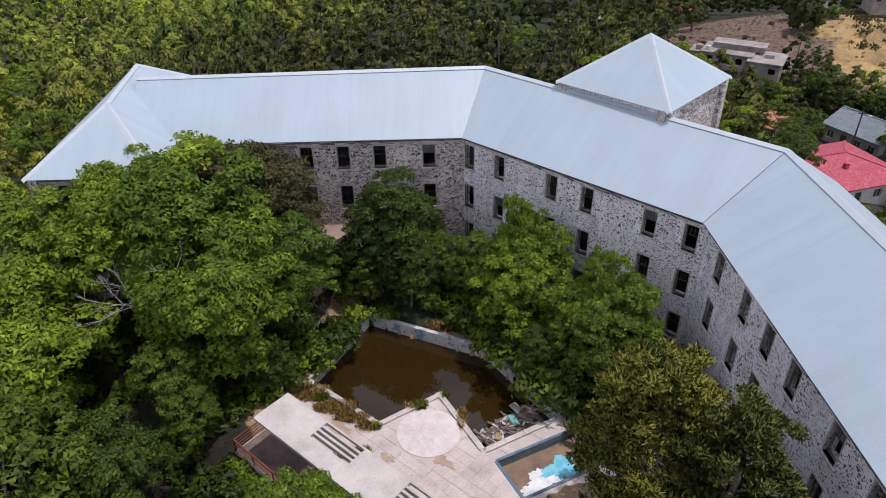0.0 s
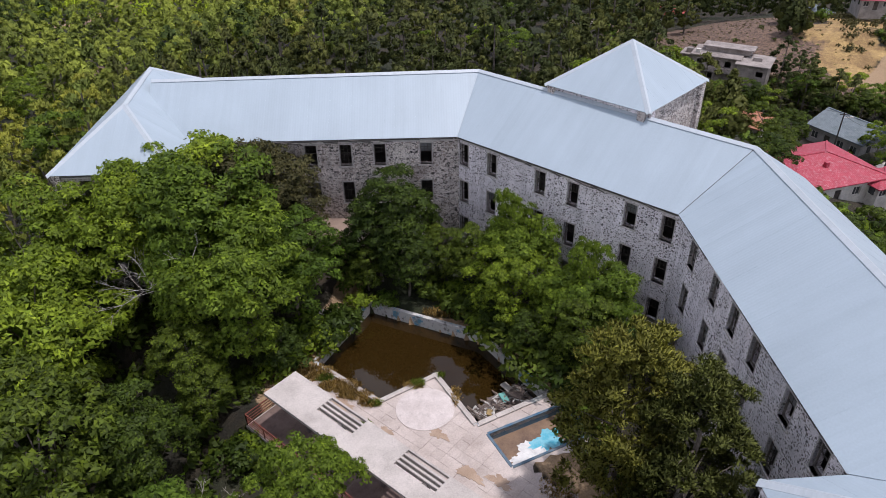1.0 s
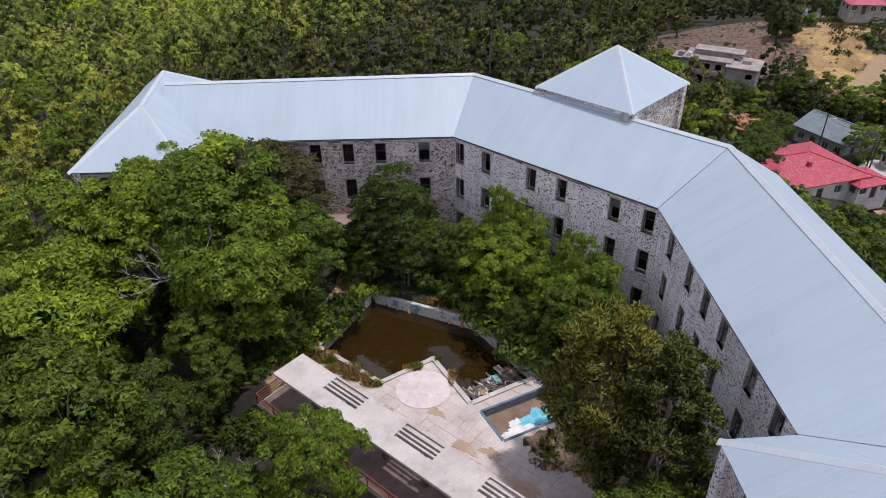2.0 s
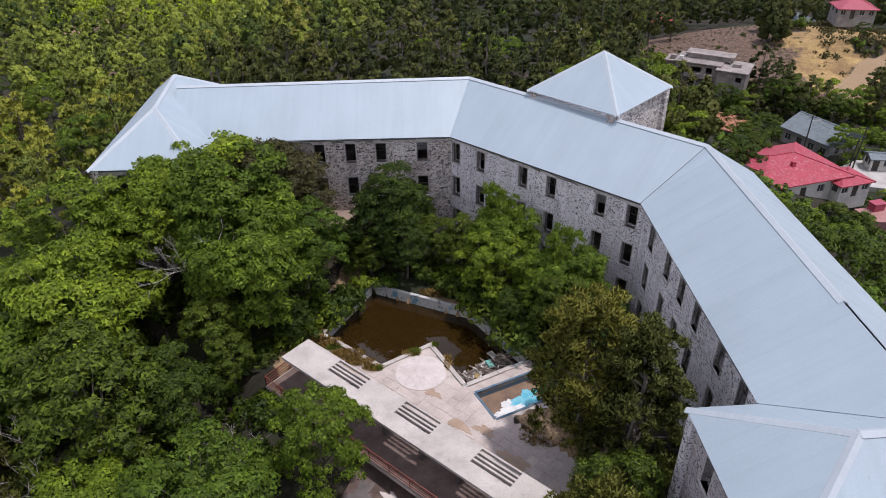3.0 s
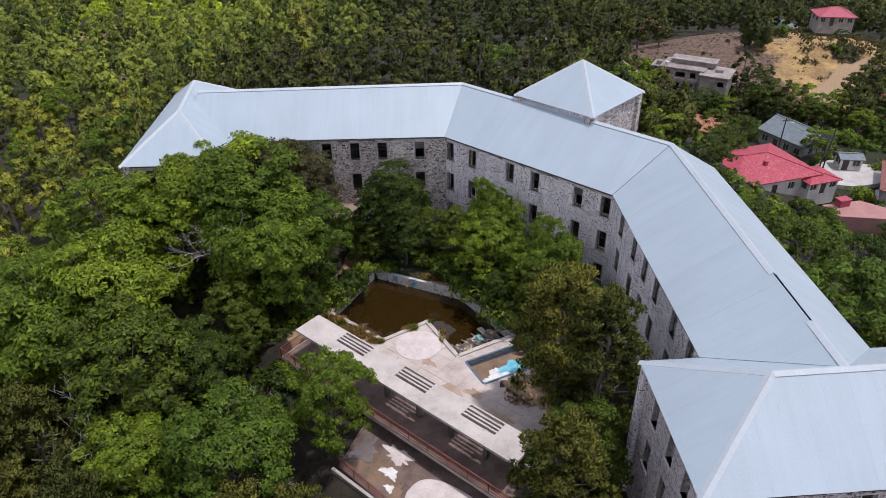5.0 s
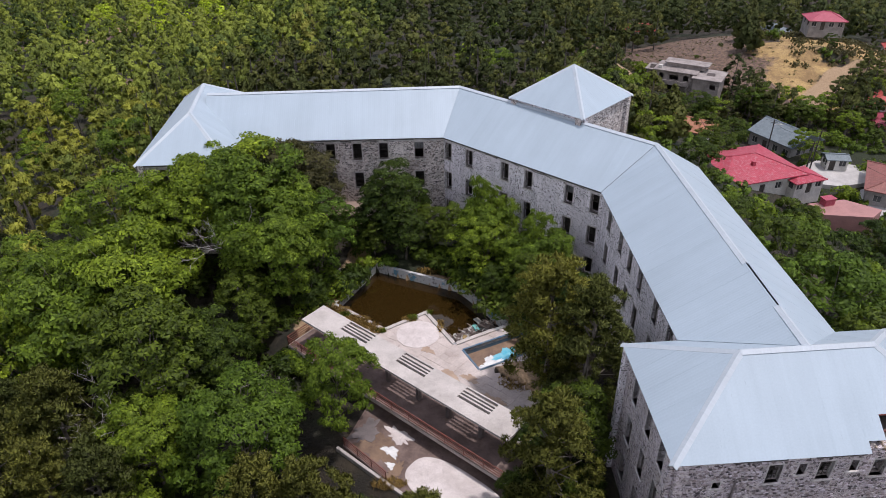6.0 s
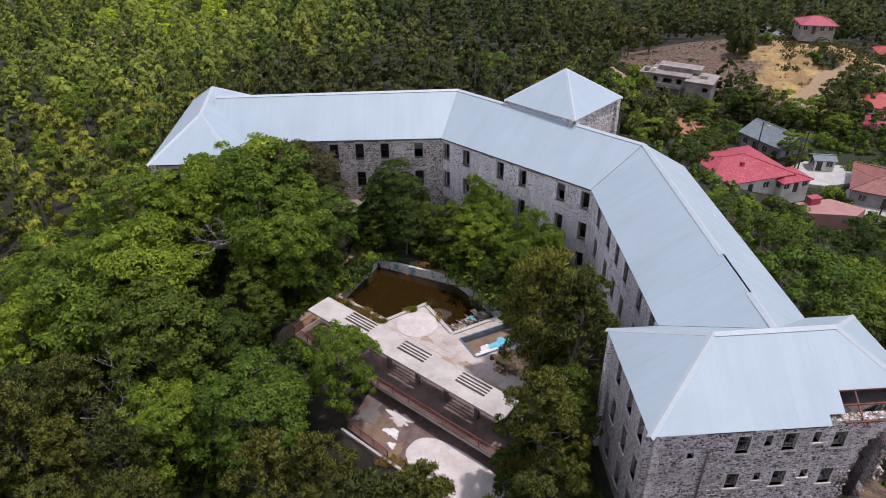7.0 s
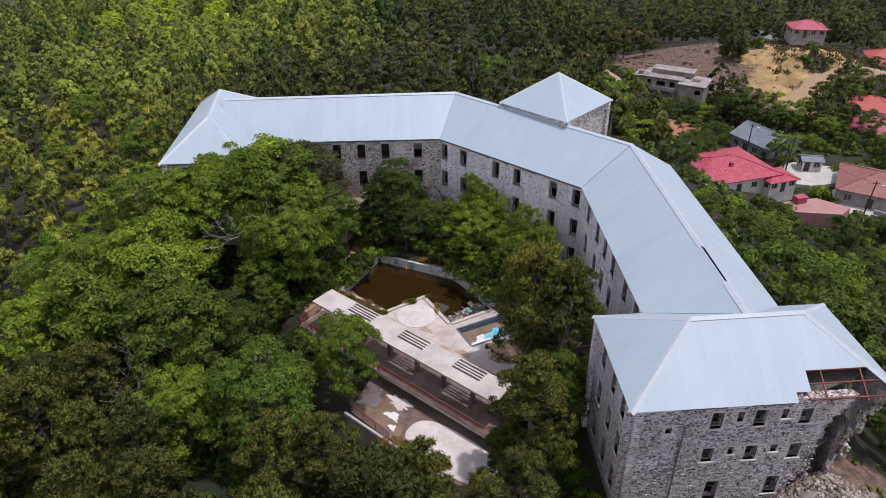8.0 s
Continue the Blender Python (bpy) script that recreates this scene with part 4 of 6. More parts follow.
def tips_and_inner_shade(n, rng):
    """Tint of needle sprays: old needles and painted inner shade at the foot of each, fresh ones at the tip."""
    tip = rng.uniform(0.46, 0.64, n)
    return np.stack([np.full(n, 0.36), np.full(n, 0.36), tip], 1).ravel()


def cards_mesh(name, blades, material, tints=None, sides=4):
    v, shading = blades
    n = len(v) // sides
    me = bpy.data.meshes.new(name)
    me.vertices.add(len(v))
    me.vertices.foreach_set("co", v.astype(np.float32).ravel())
    me.loops.add(len(v))
    me.loops.foreach_set("vertex_index", np.arange(len(v), dtype=np.int32))
    me.polygons.add(n)
    me.polygons.foreach_set("loop_start", np.arange(0, len(v), sides, dtype=np.int32))
    me.polygons.foreach_set("loop_total", np.full(n, sides, dtype=np.int32))
    tint = me.attributes.new("tint", "FLOAT", "POINT")
    tint.data.foreach_set("value", (np.full(len(v), 0.5) if tints is None else tints).astype(np.float32))
    free_normals = me.attributes.new("custom_normal", "FLOAT_VECTOR", "POINT")
    free_normals.data.foreach_set("vector", shading.astype(np.float32).ravel())
    me.materials.append(material)
    me.update()
    return me


def ball(rng, n):
    d = rng.normal(0, 1, (n, 3))
    return d / np.linalg.norm(d, axis=1)[:, None]


def masses(rng, kind, height, radius, k):
    """The large rounded masses that make up a crown: centre and radius."""
    out = []
    for i in range(k):
        h = (i + 0.5) / k
        a = i * 2.4 + rng.uniform(-0.4, 0.4)
        if kind == "broad":
            up = -0.35 + 1.3 * h
            ring, f = math.sqrt(max(0.04, 1 - up * up)), rng.uniform(0.46, 0.70)
            c = (math.cos(a) * ring * radius * f, math.sin(a) * ring * radius * f, height * (0.54 + 0.34 * up * f / 0.58))
            out.append((np.array(c), radius * rng.uniform(0.30, 0.46)))
        else:
            h = 0.20 + 0.78 * h
            prof = math.sin(min(1.0, (1.06 - h) / 0.62) * math.pi / 2) ** 0.85 * min(1.0, 0.6 + h)
            f = rng.uniform(0.35, 0.78) * prof * radius * (1.0 if h < 0.75 else 0.7)
            out.append((np.array((math.cos(a) * f, math.sin(a) * f, h * height * 0.93)), radius * rng.uniform(0.26, 0.40)))
    return out


def crown_points(rng, kind, height, radius, count):
    """Places and outward directions of the leaves of one crown: leafy sprays on rounded masses."""
    lobes = []
    centre = np.array([0, 0, height * 0.45])
    if kind in ("broad", "pine"):
        big = count > 9000
        k, m = (15, 15) if big else (10, 6)
        if kind == "pine":
            k, m = (24, 11) if big else (12, 5)
        for c, r in masses(rng, kind, height, radius, k):
            out = c - centre
            out = out / (np.linalg.norm(out) + 1e-6)
            d = ball(rng, m) + out * 0.55 + np.array([0, 0, 0.45])
            d /= np.linalg.norm(d, axis=1)[:, None]
            for e in d:
                lobes.append((c + e * r * rng.uniform(0.62, 1.05) * np.array([1, 1, 0.8]), r * (rng.uniform(0.26, 0.44) if big else rng.uniform(0.40, 0.6)), 0.55 if kind == "broad" else 0.5))
    elif kind == "bush":
        for i in range(16):
            a, f = rng.uniform(0, math.tau), rng.uniform(0, 0.75)
            c = np.array([math.cos(a) * f * radius, math.sin(a) * f * radius, height * rng.uniform(0.25, 0.75 - 0.35 * f)])
            lobes.append((c, radius * rng.uniform(0.25, 0.4), 0.7))
    else:            # cedar or fir: layers that narrow to a tip
        k = 60
        for i in range(k):
            h = (i + 0.5) / k
            a = i * 2.4 + rng.uniform(-0.4, 0.4)
            f = radius * (1 - h) ** 0.85 * rng.uniform(0.5, 0.95)
            c = np.array([math.cos(a) * f, math.sin(a) * f, height * (0.12 + 0.86 * h)])
            lobes.append((c, radius * (0.14 + 0.2 * (1 - h)), 0.4))
    area = np.array([l[1] ** 2 for l in lobes])
    share = np.maximum(2, (count * area / area.sum()).astype(int))
    pts, nor, which = [], [], []
    for (c, r, flat), n in zip(lobes, share):
        d = ball(rng, n)
        out = c - centre
        out = out / (np.linalg.norm(out) + 1e-6)
        d += out * 0.5 + np.array([0, 0, 0.55])
        d /= np.linalg.norm(d, axis=1)[:, None]
        rr = r * rng.uniform(0.6, 1.18, n)[:, None]
        pts.append(c + d * rr * np.array([1, 1, flat]))
        nor.append(d)
        which.append(np.clip(rng.uniform(0.34, 0.54) + rng.normal(0, 0.07, n), 0.1, 0.9))
    return np.concatenate(pts), np.concatenate(nor), lobes, np.concatenate(which)


def tufts(points, normals, length, width, rng, blades=5):
    """Needle tufts: a few narrow blades that spread from each point."""
    p = np.repeat(points, blades, 0)
    n = len(p)
    d = np.repeat(normals, blades, 0) * 0.7 + rng.normal(0, 0.6, (n, 3))
    d[:, 2] += 0.35
    d /= np.linalg.norm(d, axis=1)[:, None]
    side = np.cross(d, rng.normal(0, 1, (n, 3)))
    side /= np.linalg.norm(side, axis=1)[:, None] + 1e-9
    l = (length * rng.uniform(0.6, 1.3, n))[:, None]
    v = np.stack([p - side * width * 0.5, p + side * width * 0.5, p + d * l + side * width, p + d * l - side * width], 1)
    return v.reshape(-1, 3), np.repeat(soft_normals(p, np.repeat(normals, blades, 0), rng), 4, 0)


def tree_model(name, kind, height, radius, count, size, material, seed, label, blades=5):
    """A tree: a tapered trunk with limbs, and a crown of single leaves or needle tufts in clumps."""
    rng = np.random.default_rng(seed)
    pts, nor, lobes, fresh = crown_points(rng, kind, height, radius, count)
    root = new(name)
    sides = 4
    if kind == "broad" and count > 9000:
        v, sides = leaflets(pts, nor, size, rng), 3
    elif kind in ("broad", "bush"):
        v = cards(pts, nor, size, 0.5, rng, 0.55, 0.6)
    elif blades == 0:
        v, sides = spikes(pts, nor, size, size * 0.23, rng, 0.35, 0.5 if count > 7000 else 1.0), 3
        if kind == "pine" or count < 7000:
            v = joined(v, boughs([(c, q * (0.9 if count < 7000 else 0.5), f) for c, q, f in lobes], 6, rng, height, 0.35, 0.5 if count > 7000 else 1.0))
    else:
        v = tufts(pts, nor, size, size * 0.2, rng, blades)
    tints = tips_and_inner_shade(len(v[0]) // 3, rng) if blades == 0 else np.repeat(fresh, sides)
    crown = new("crown" if kind != "bush" else "foliage", cards_mesh("crown", v, M[material], tints, sides))
    crown.parent = root
    bm = bmesh.new()
    top = height * (0.6 if kind in ("broad", "bush") else 0.93)
    r0 = 0.024 * height if kind != "bush" else 0.05
    last, rl = Vector((0, 0, -0.6)), r0
    for k in range(1, 5):
        p = Vector((rng.normal(0, 0.012 * height), rng.normal(0, 0.012 * height), top * k / 4))
        tube(bm, last, p, rl, rl * 0.72, 6)
        last, rl = p, rl * 0.72
    for c, r, flat in lobes[::9][:4 if count < 3000 else 26]:
        z = max(height * 0.12, c[2] - (0.30 if kind == "broad" else 0.08) * height)
        z = min(z, top * 0.95)
        tube(bm, (0, 0, z), tuple(c * np.array([0.85, 0.85, 1.0])), r0 * 0.24, r0 * 0.07, 4)
    finish("trunk" if kind != "bush" else "stem", bm, M["bark"], root)
    return tagged(root, label, "bush" if kind == "bush" else "tree")


MODELS, PLANTED = {}, set()


def model(key, *args):
    MODELS[key] = tree_model(*args)


def plant(key, x, y, scale=1.0, turn=None, tall=1.0, group="", label="", sink=0.1):
    """Set a tree on the ground: the model itself first, copies of it after that."""
    turn = random.uniform(0, 360) if turn is None else turn
    m = pose(x, y, ground_z(x, y) - sink, random.uniform(-3, 3), random.uniform(-3, 3), turn) @ Matrix.Diagonal((scale, scale, scale * tall, 1))
    if key in PLANTED:
        ob = copy_thing(MODELS[key], m @ Matrix.Diagonal([1 / s for s in MODELS[key].scale] + [1]))
    else:
        PLANTED.add(key)
        ob = MODELS[key]
        ob.matrix_basis = m
    return tagged(ob, label, group=group)


def plant_top(key, x, y, top, height, **more):
    """Set a tree whose top reaches a given height; height is the model's own."""
    s = (top - ground_z(x, y)) / height
    return plant(key, x, y, s, **more)


model("broad_a", "tree", "broad", 11.0, 5.0, 15500, 0.162, "leaf", 1, "broad leafy tree with a bright green lumpy crown")
model("broad_b", "tree", "broad", 10.0, 4.4, 14000, 0.157, "leaf", 2, "broad leafy tree with a bright green lumpy crown")
model("broad_c", "tree", "broad", 10.0, 4.8, 15000, 0.162, "leaf", 12, "broad leafy tree with a bright green lumpy crown")
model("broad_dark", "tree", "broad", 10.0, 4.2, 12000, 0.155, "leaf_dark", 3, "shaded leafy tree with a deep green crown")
model("broad_brown", "tree", "broad", 10.0, 3.6, 14000, 0.115, "leaf_brown", 4, "leafy tree with thin browning foliage")
model("pine_a", "pine_tree", "pine", 13.0, 3.9, 32000, 0.2, "needle_near", 5, "olive green pine with tufted boughs", 0)
model("pine_b", "pine_tree", "pine", 12.0, 3.9, 23000, 0.21, "needle_near", 6, "dark pine with tufted boughs", 0)
model("wood_a", "pine_tree", "pine", 10.0, 2.9, 1800, 0.44, "needle_dark", 7, "dark pine of the surrounding wood", 0)
model("wood_b", "pine_tree", "pine", 9.0, 3.0, 1800, 0.44, "needle", 8, "olive pine of the surrounding wood", 0)
model("wood_d", "pine_tree", "pine", 11.0, 2.9, 1800, 0.44, "needle", 18, "olive pine of the surrounding wood", 0)
model("wood_c", "tree", "broad", 8.0, 3.6, 4200, 0.19, "leaf", 9, "leafy tree at the edge of the wood")
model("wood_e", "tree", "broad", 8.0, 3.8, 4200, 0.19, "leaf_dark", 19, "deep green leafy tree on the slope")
model("cedar", "cedar_tree", "cedar", 13.0, 4.2, 6000, 0.42, "needle_dark", 10, "layered dark cedar tapering to a tip", 0)
model("bush", "bush", "bush", 2.0, 1.6, 700, 0.15, "leaf_dark", 13, "wild green bush growing in the courtyard")
model("bush_light", "bush", "bush", 1.8, 1.7, 700, 0.15, "leaf", 14, "bright green wild bush")

# In the south-west, broad_dark stands for leafy trees under cloud shade.
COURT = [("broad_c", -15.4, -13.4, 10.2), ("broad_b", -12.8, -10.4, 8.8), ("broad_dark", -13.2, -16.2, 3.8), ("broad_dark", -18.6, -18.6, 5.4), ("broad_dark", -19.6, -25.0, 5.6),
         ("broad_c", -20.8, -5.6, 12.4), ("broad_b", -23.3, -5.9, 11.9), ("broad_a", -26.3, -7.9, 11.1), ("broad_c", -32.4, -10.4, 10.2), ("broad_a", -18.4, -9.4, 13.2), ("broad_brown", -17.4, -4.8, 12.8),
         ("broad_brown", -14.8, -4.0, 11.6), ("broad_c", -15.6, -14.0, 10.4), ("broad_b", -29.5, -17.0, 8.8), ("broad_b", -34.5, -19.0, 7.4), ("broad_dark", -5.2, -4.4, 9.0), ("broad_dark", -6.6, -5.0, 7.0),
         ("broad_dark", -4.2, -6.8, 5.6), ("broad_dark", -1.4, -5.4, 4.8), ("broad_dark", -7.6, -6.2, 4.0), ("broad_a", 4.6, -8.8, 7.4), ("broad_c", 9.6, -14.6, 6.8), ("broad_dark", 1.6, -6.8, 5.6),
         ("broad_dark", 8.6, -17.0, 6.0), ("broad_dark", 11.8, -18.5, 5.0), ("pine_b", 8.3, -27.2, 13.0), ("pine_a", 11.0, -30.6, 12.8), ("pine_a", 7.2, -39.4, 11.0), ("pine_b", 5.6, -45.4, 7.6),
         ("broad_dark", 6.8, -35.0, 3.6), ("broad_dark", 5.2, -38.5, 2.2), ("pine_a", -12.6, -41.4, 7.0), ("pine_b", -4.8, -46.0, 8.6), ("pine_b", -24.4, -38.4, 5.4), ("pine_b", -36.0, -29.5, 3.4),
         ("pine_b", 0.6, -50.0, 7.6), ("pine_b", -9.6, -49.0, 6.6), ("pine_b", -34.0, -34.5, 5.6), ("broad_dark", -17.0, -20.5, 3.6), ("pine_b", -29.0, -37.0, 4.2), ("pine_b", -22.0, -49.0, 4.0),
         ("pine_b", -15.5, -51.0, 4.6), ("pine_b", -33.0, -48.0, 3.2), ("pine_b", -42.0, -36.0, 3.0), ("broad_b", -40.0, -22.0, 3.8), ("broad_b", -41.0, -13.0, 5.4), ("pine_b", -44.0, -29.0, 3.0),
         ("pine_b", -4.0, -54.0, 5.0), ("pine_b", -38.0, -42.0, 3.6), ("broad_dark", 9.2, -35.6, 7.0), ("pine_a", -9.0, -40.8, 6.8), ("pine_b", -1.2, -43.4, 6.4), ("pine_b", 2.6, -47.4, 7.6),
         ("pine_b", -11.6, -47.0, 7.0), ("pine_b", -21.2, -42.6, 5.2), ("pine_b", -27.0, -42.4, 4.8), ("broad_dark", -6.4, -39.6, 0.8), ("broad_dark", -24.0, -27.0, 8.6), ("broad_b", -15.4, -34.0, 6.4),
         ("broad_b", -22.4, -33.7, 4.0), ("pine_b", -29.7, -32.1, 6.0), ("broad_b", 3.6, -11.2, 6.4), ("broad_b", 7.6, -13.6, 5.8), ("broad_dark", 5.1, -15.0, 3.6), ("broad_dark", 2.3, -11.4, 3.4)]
TALL = {"broad_a": 11.0, "broad_b": 10.0, "broad_c": 10.0, "broad_dark": 10.0, "broad_brown": 10.0, "pine_a": 13.0, "pine_b": 12.0}
for key, x, y, top in COURT:
    plant_top(key, x, y, top, TALL[key], group="trees of the courtyard")
for key, x, y, wide, tall in (("broad_b", -8.6, -30.2, 0.72, 1.30), ("broad_c", 4.4, -8.2, 0.42, 2.45), ("broad_b", 9.4, -13.0, 0.45, 2.0)):
    plant(key, x, y, wide, tall=tall, group="trees of the courtyard", label="slender leafy tree with a bright green crown")
for x, y, top in ((35.6, 31.0, 5.4), (35.6, 40.6, -0.6), (22.0, 62.0, 4.0), (-2.0, 44.0, 5.4), (12.0, 36.0, 5.0), (75.0, 99.0, -0.5), (79.0, 110.0, 0.0), (30.0, 30.0, 4.0)):
    plant_top("cedar", x, y, top, 13.0, group="cedars behind the hotel")
for x, y, top in ((35.0, -20.0, 7.0), (34.0, -12.0, 6.0), (40.0, -16.0, 3.5), (36.0, -28.0, 6.5), (42.0, -25.0, 4.0), (34.0, -36.0, 5.5), (40.0, -35.0, 4.0), (33.5, -3.0, 4.0), (39.0, -6.0, 2.5), (45.0, -12.0, 0.5), (47.0, -22.0, 0.5), (47.0, -34.0, 0.0),
                  (44.0, 4.0, -2.5), (50.0, 2.0, -4.0), (52.0, -8.0, -3.5), (53.0, -18.0, -4.0), (57.0, 8.0, -6.0), (62.0, 12.0, -7.5), (36.0, 6.0, 0.0), (40.0, 14.0, -3.5), (37.0, 22.0, -3.5), (60.0, 0.0, -6.0), (66.0, 6.0, -7.5), (70.0, 12.0, -8.0),
                  (50.0, 44.0, -7.0), (53.0, 47.0, -6.8), (55.0, 62.0, -8.5), (63.0, 66.0, -8.0), (66.0, 62.0, -9.0), (68.0, 68.0, -9.5), (78.0, 54.0, -8.5), (82.0, 58.0, -8.0), (86.0, 53.0, -9.0), (80.0, 48.0, -9.5), (90.0, 58.0, -9.0), (74.0, 60.0, -9.5),
                  (84.0, 44.0, -10.0), (92.0, 50.0, -9.0), (88.0, 64.0, -9.5), (94.0, 74.0, -9.0), (100.0, 82.0, -8.0), (106.0, 88.0, -7.0), (44.0, 58.0, -7.5), (39.0, 56.0, -5.5), (36.0, 50.0, -4.0), (48.0, 66.0, -9.0), (47.5, 37.0, -6.0), (70.0, 58.0, -8.0)):
    plant_top("wood_e" if (x * 7 + y) % 3 else "wood_c", x, y, top, 8.0, group="trees of the slope")
for x, y, top in ((66.0, 60.5, -4.6), (63.5, 65.0, -4.4), (70.0, 62.0, -6.2), (79.0, 56.0, -5.6), (83.0, 60.0, -5.2), (87.0, 63.0, -5.6), (82.0, 68.0, -6.2), (90.0, 72.0, -6.0), (96.0, 78.0, -5.0)):
    plant_top("wood_a", x, y, top, 10.0, group="dark pines by the houses", label="dark pine standing beside the village houses")
for x, y, tall in ((65.0, 72.2, 8.5), (64.1, 77.4, 9.5), (68.5, 74.5, 7.0), (76.4, 98.4, 9.5), (22.3, 80.9, 11.0), (27.0, 84.0, 11.0), (33.0, 90.0, 12.0), (39.2, 98.5, 12.0), (43.0, 104.0, 11.0), (47.5, 108.0, 12.0), (52.0, 118.0, 12.0), (59.0, 122.0, 11.0),
                   (30.0, 97.0, 12.0), (37.0, 110.0, 12.0), (86.9, 72.7, 8.0), (83.0, 66.0, 9.0), (79.0, 60.0, 9.0), (90.0, 76.0, 8.5), (96.1, 82.0, 8.0), (92.5, 71.0, 7.5), (57.2, 60.3, 6.0), (100.0, 88.0, 7.0), (61.0, 68.0, 6.5)):
    plant("wood_a", x, y, tall / 10.0, group="dark pines of the hillside", label="dark pine on the hillside above the village")
rng = random.Random(5)
for k in range(96):
    if k > 69:
        x, y = rng.choice(((9.5, -37.5), (10.6, -41.0), (11.0, -44.5), (8.6, -42.5), (13.0, -47.2), (16.4, -46.6), (19.0, -47.0)))
        x, y = x + rng.uniform(-1.0, 1.0), y + rng.uniform(-1.4, 1.2)
    elif k < 46:
        x, y = rng.choice(((-9.5, -11.0), (-3.5, -6.5), (3.5, -9.0), (6.5, -14.5), (-8.5, -5.0), (-11.5, -25.0), (-13.0, -28.0), (-5.5, -7.2), (-1.0, -8.4), (2.4, -9.6), (7.4, -15.6), (-14.0, -22.5), (-14.5, -18.0), (-11.6, -12.5), (-12.0, -15.5), (-8.6, -12.6), (9.5, -21.5), (8.0, -24.5)))
        x, y = x + rng.uniform(-1.6, 1.6), y + rng.uniform(-1.2, 1.2)
        if inside(x, y, POOL) and not x < -8.4:
            y += 3.0
    elif k < 58:
        x, y = rng.uniform(33, 60), rng.uniform(10, 20)
    else:
        x, y = rng.uniform(30, 48), rng.uniform(52, 80)
    plant("bush" if k % 3 else "bush_light", x, y, rng.uniform(0.7, 1.25), group="bushes")

for key, x, y, size in (("bush", 3.4, -12.6, 1.7), ("bush", 4.7, -14.7, 1.9), ("bush", 6.0, -16.6, 1.7), ("bush_light", 2.2, -11.2, 1.6), ("bush", 0.4, -10.2, 1.5), ("bush", 7.2, -18.0, 1.6), ("bush", -9.8, -12.4, 1.5), ("bush_light", -10.3, -13.6, 1.2), ("bush", -9.2, -11.3, 1.2)):
    plant(key, x, y, size, group="bushes", label="dense green bush leaning over the pool's edge")


def clear_of(x, y):
    """Whether a tree of the wood may stand here."""
    if -36 < x < 33 and -36 < y < 16 or -40 < x < 33 and -52 < y < 0:
        return False
    if -62 < y < 70 and 33 < x < 120:
        return False
    if ((x - 80) / 36) ** 2 + ((y - 101) / 26) ** 2 < 1 or (36 < x < 66 and 60 < y < 100):
        return False
    if x > 60 and y < 130 or (x > 30 and y < 30):
        return False
    return True


rng = random.Random(11)
spots = {}


def free(x, y, gap):
    i, j = int(x // 6), int(y // 6)
    return not any((x - a) ** 2 + (y - b) ** 2 < gap * gap for di in (-1, 0, 1) for dj in (-1, 0, 1) for a, b in spots.get((i + di, j + dj), ()))


def take(x, y):
    spots.setdefault((int(x // 6), int(y // 6)), []).append((x, y))


count = 0
for tries in range(12000):
    x, y = rng.uniform(-84, 40), rng.uniform(-62, 62)
    if not clear_of(x, y) or not free(x, y, 5.1) or (x < -60 and y < -20):
        continue
    take(x, y)
    count += 1
    # Brighter pine models are picked where the wood should look sunlit.
    sunny = noise.noise((x * 0.03, y * 0.03, 4.0)) + (0.25 if x < -30 and y > -20 else -0.6)
    key = "wood_c" if rng.random() < 0.07 else ("wood_b" if rng.random() < 0.5 else "wood_d") if sunny > 0 and rng.random() < 0.72 else "wood_a"
    plant(key, x, y, rng.uniform(0.66, 1.12), rng.uniform(0, 360), rng.uniform(0.9, 1.2), group="trees of the wood")
    if count >= 298:
        break


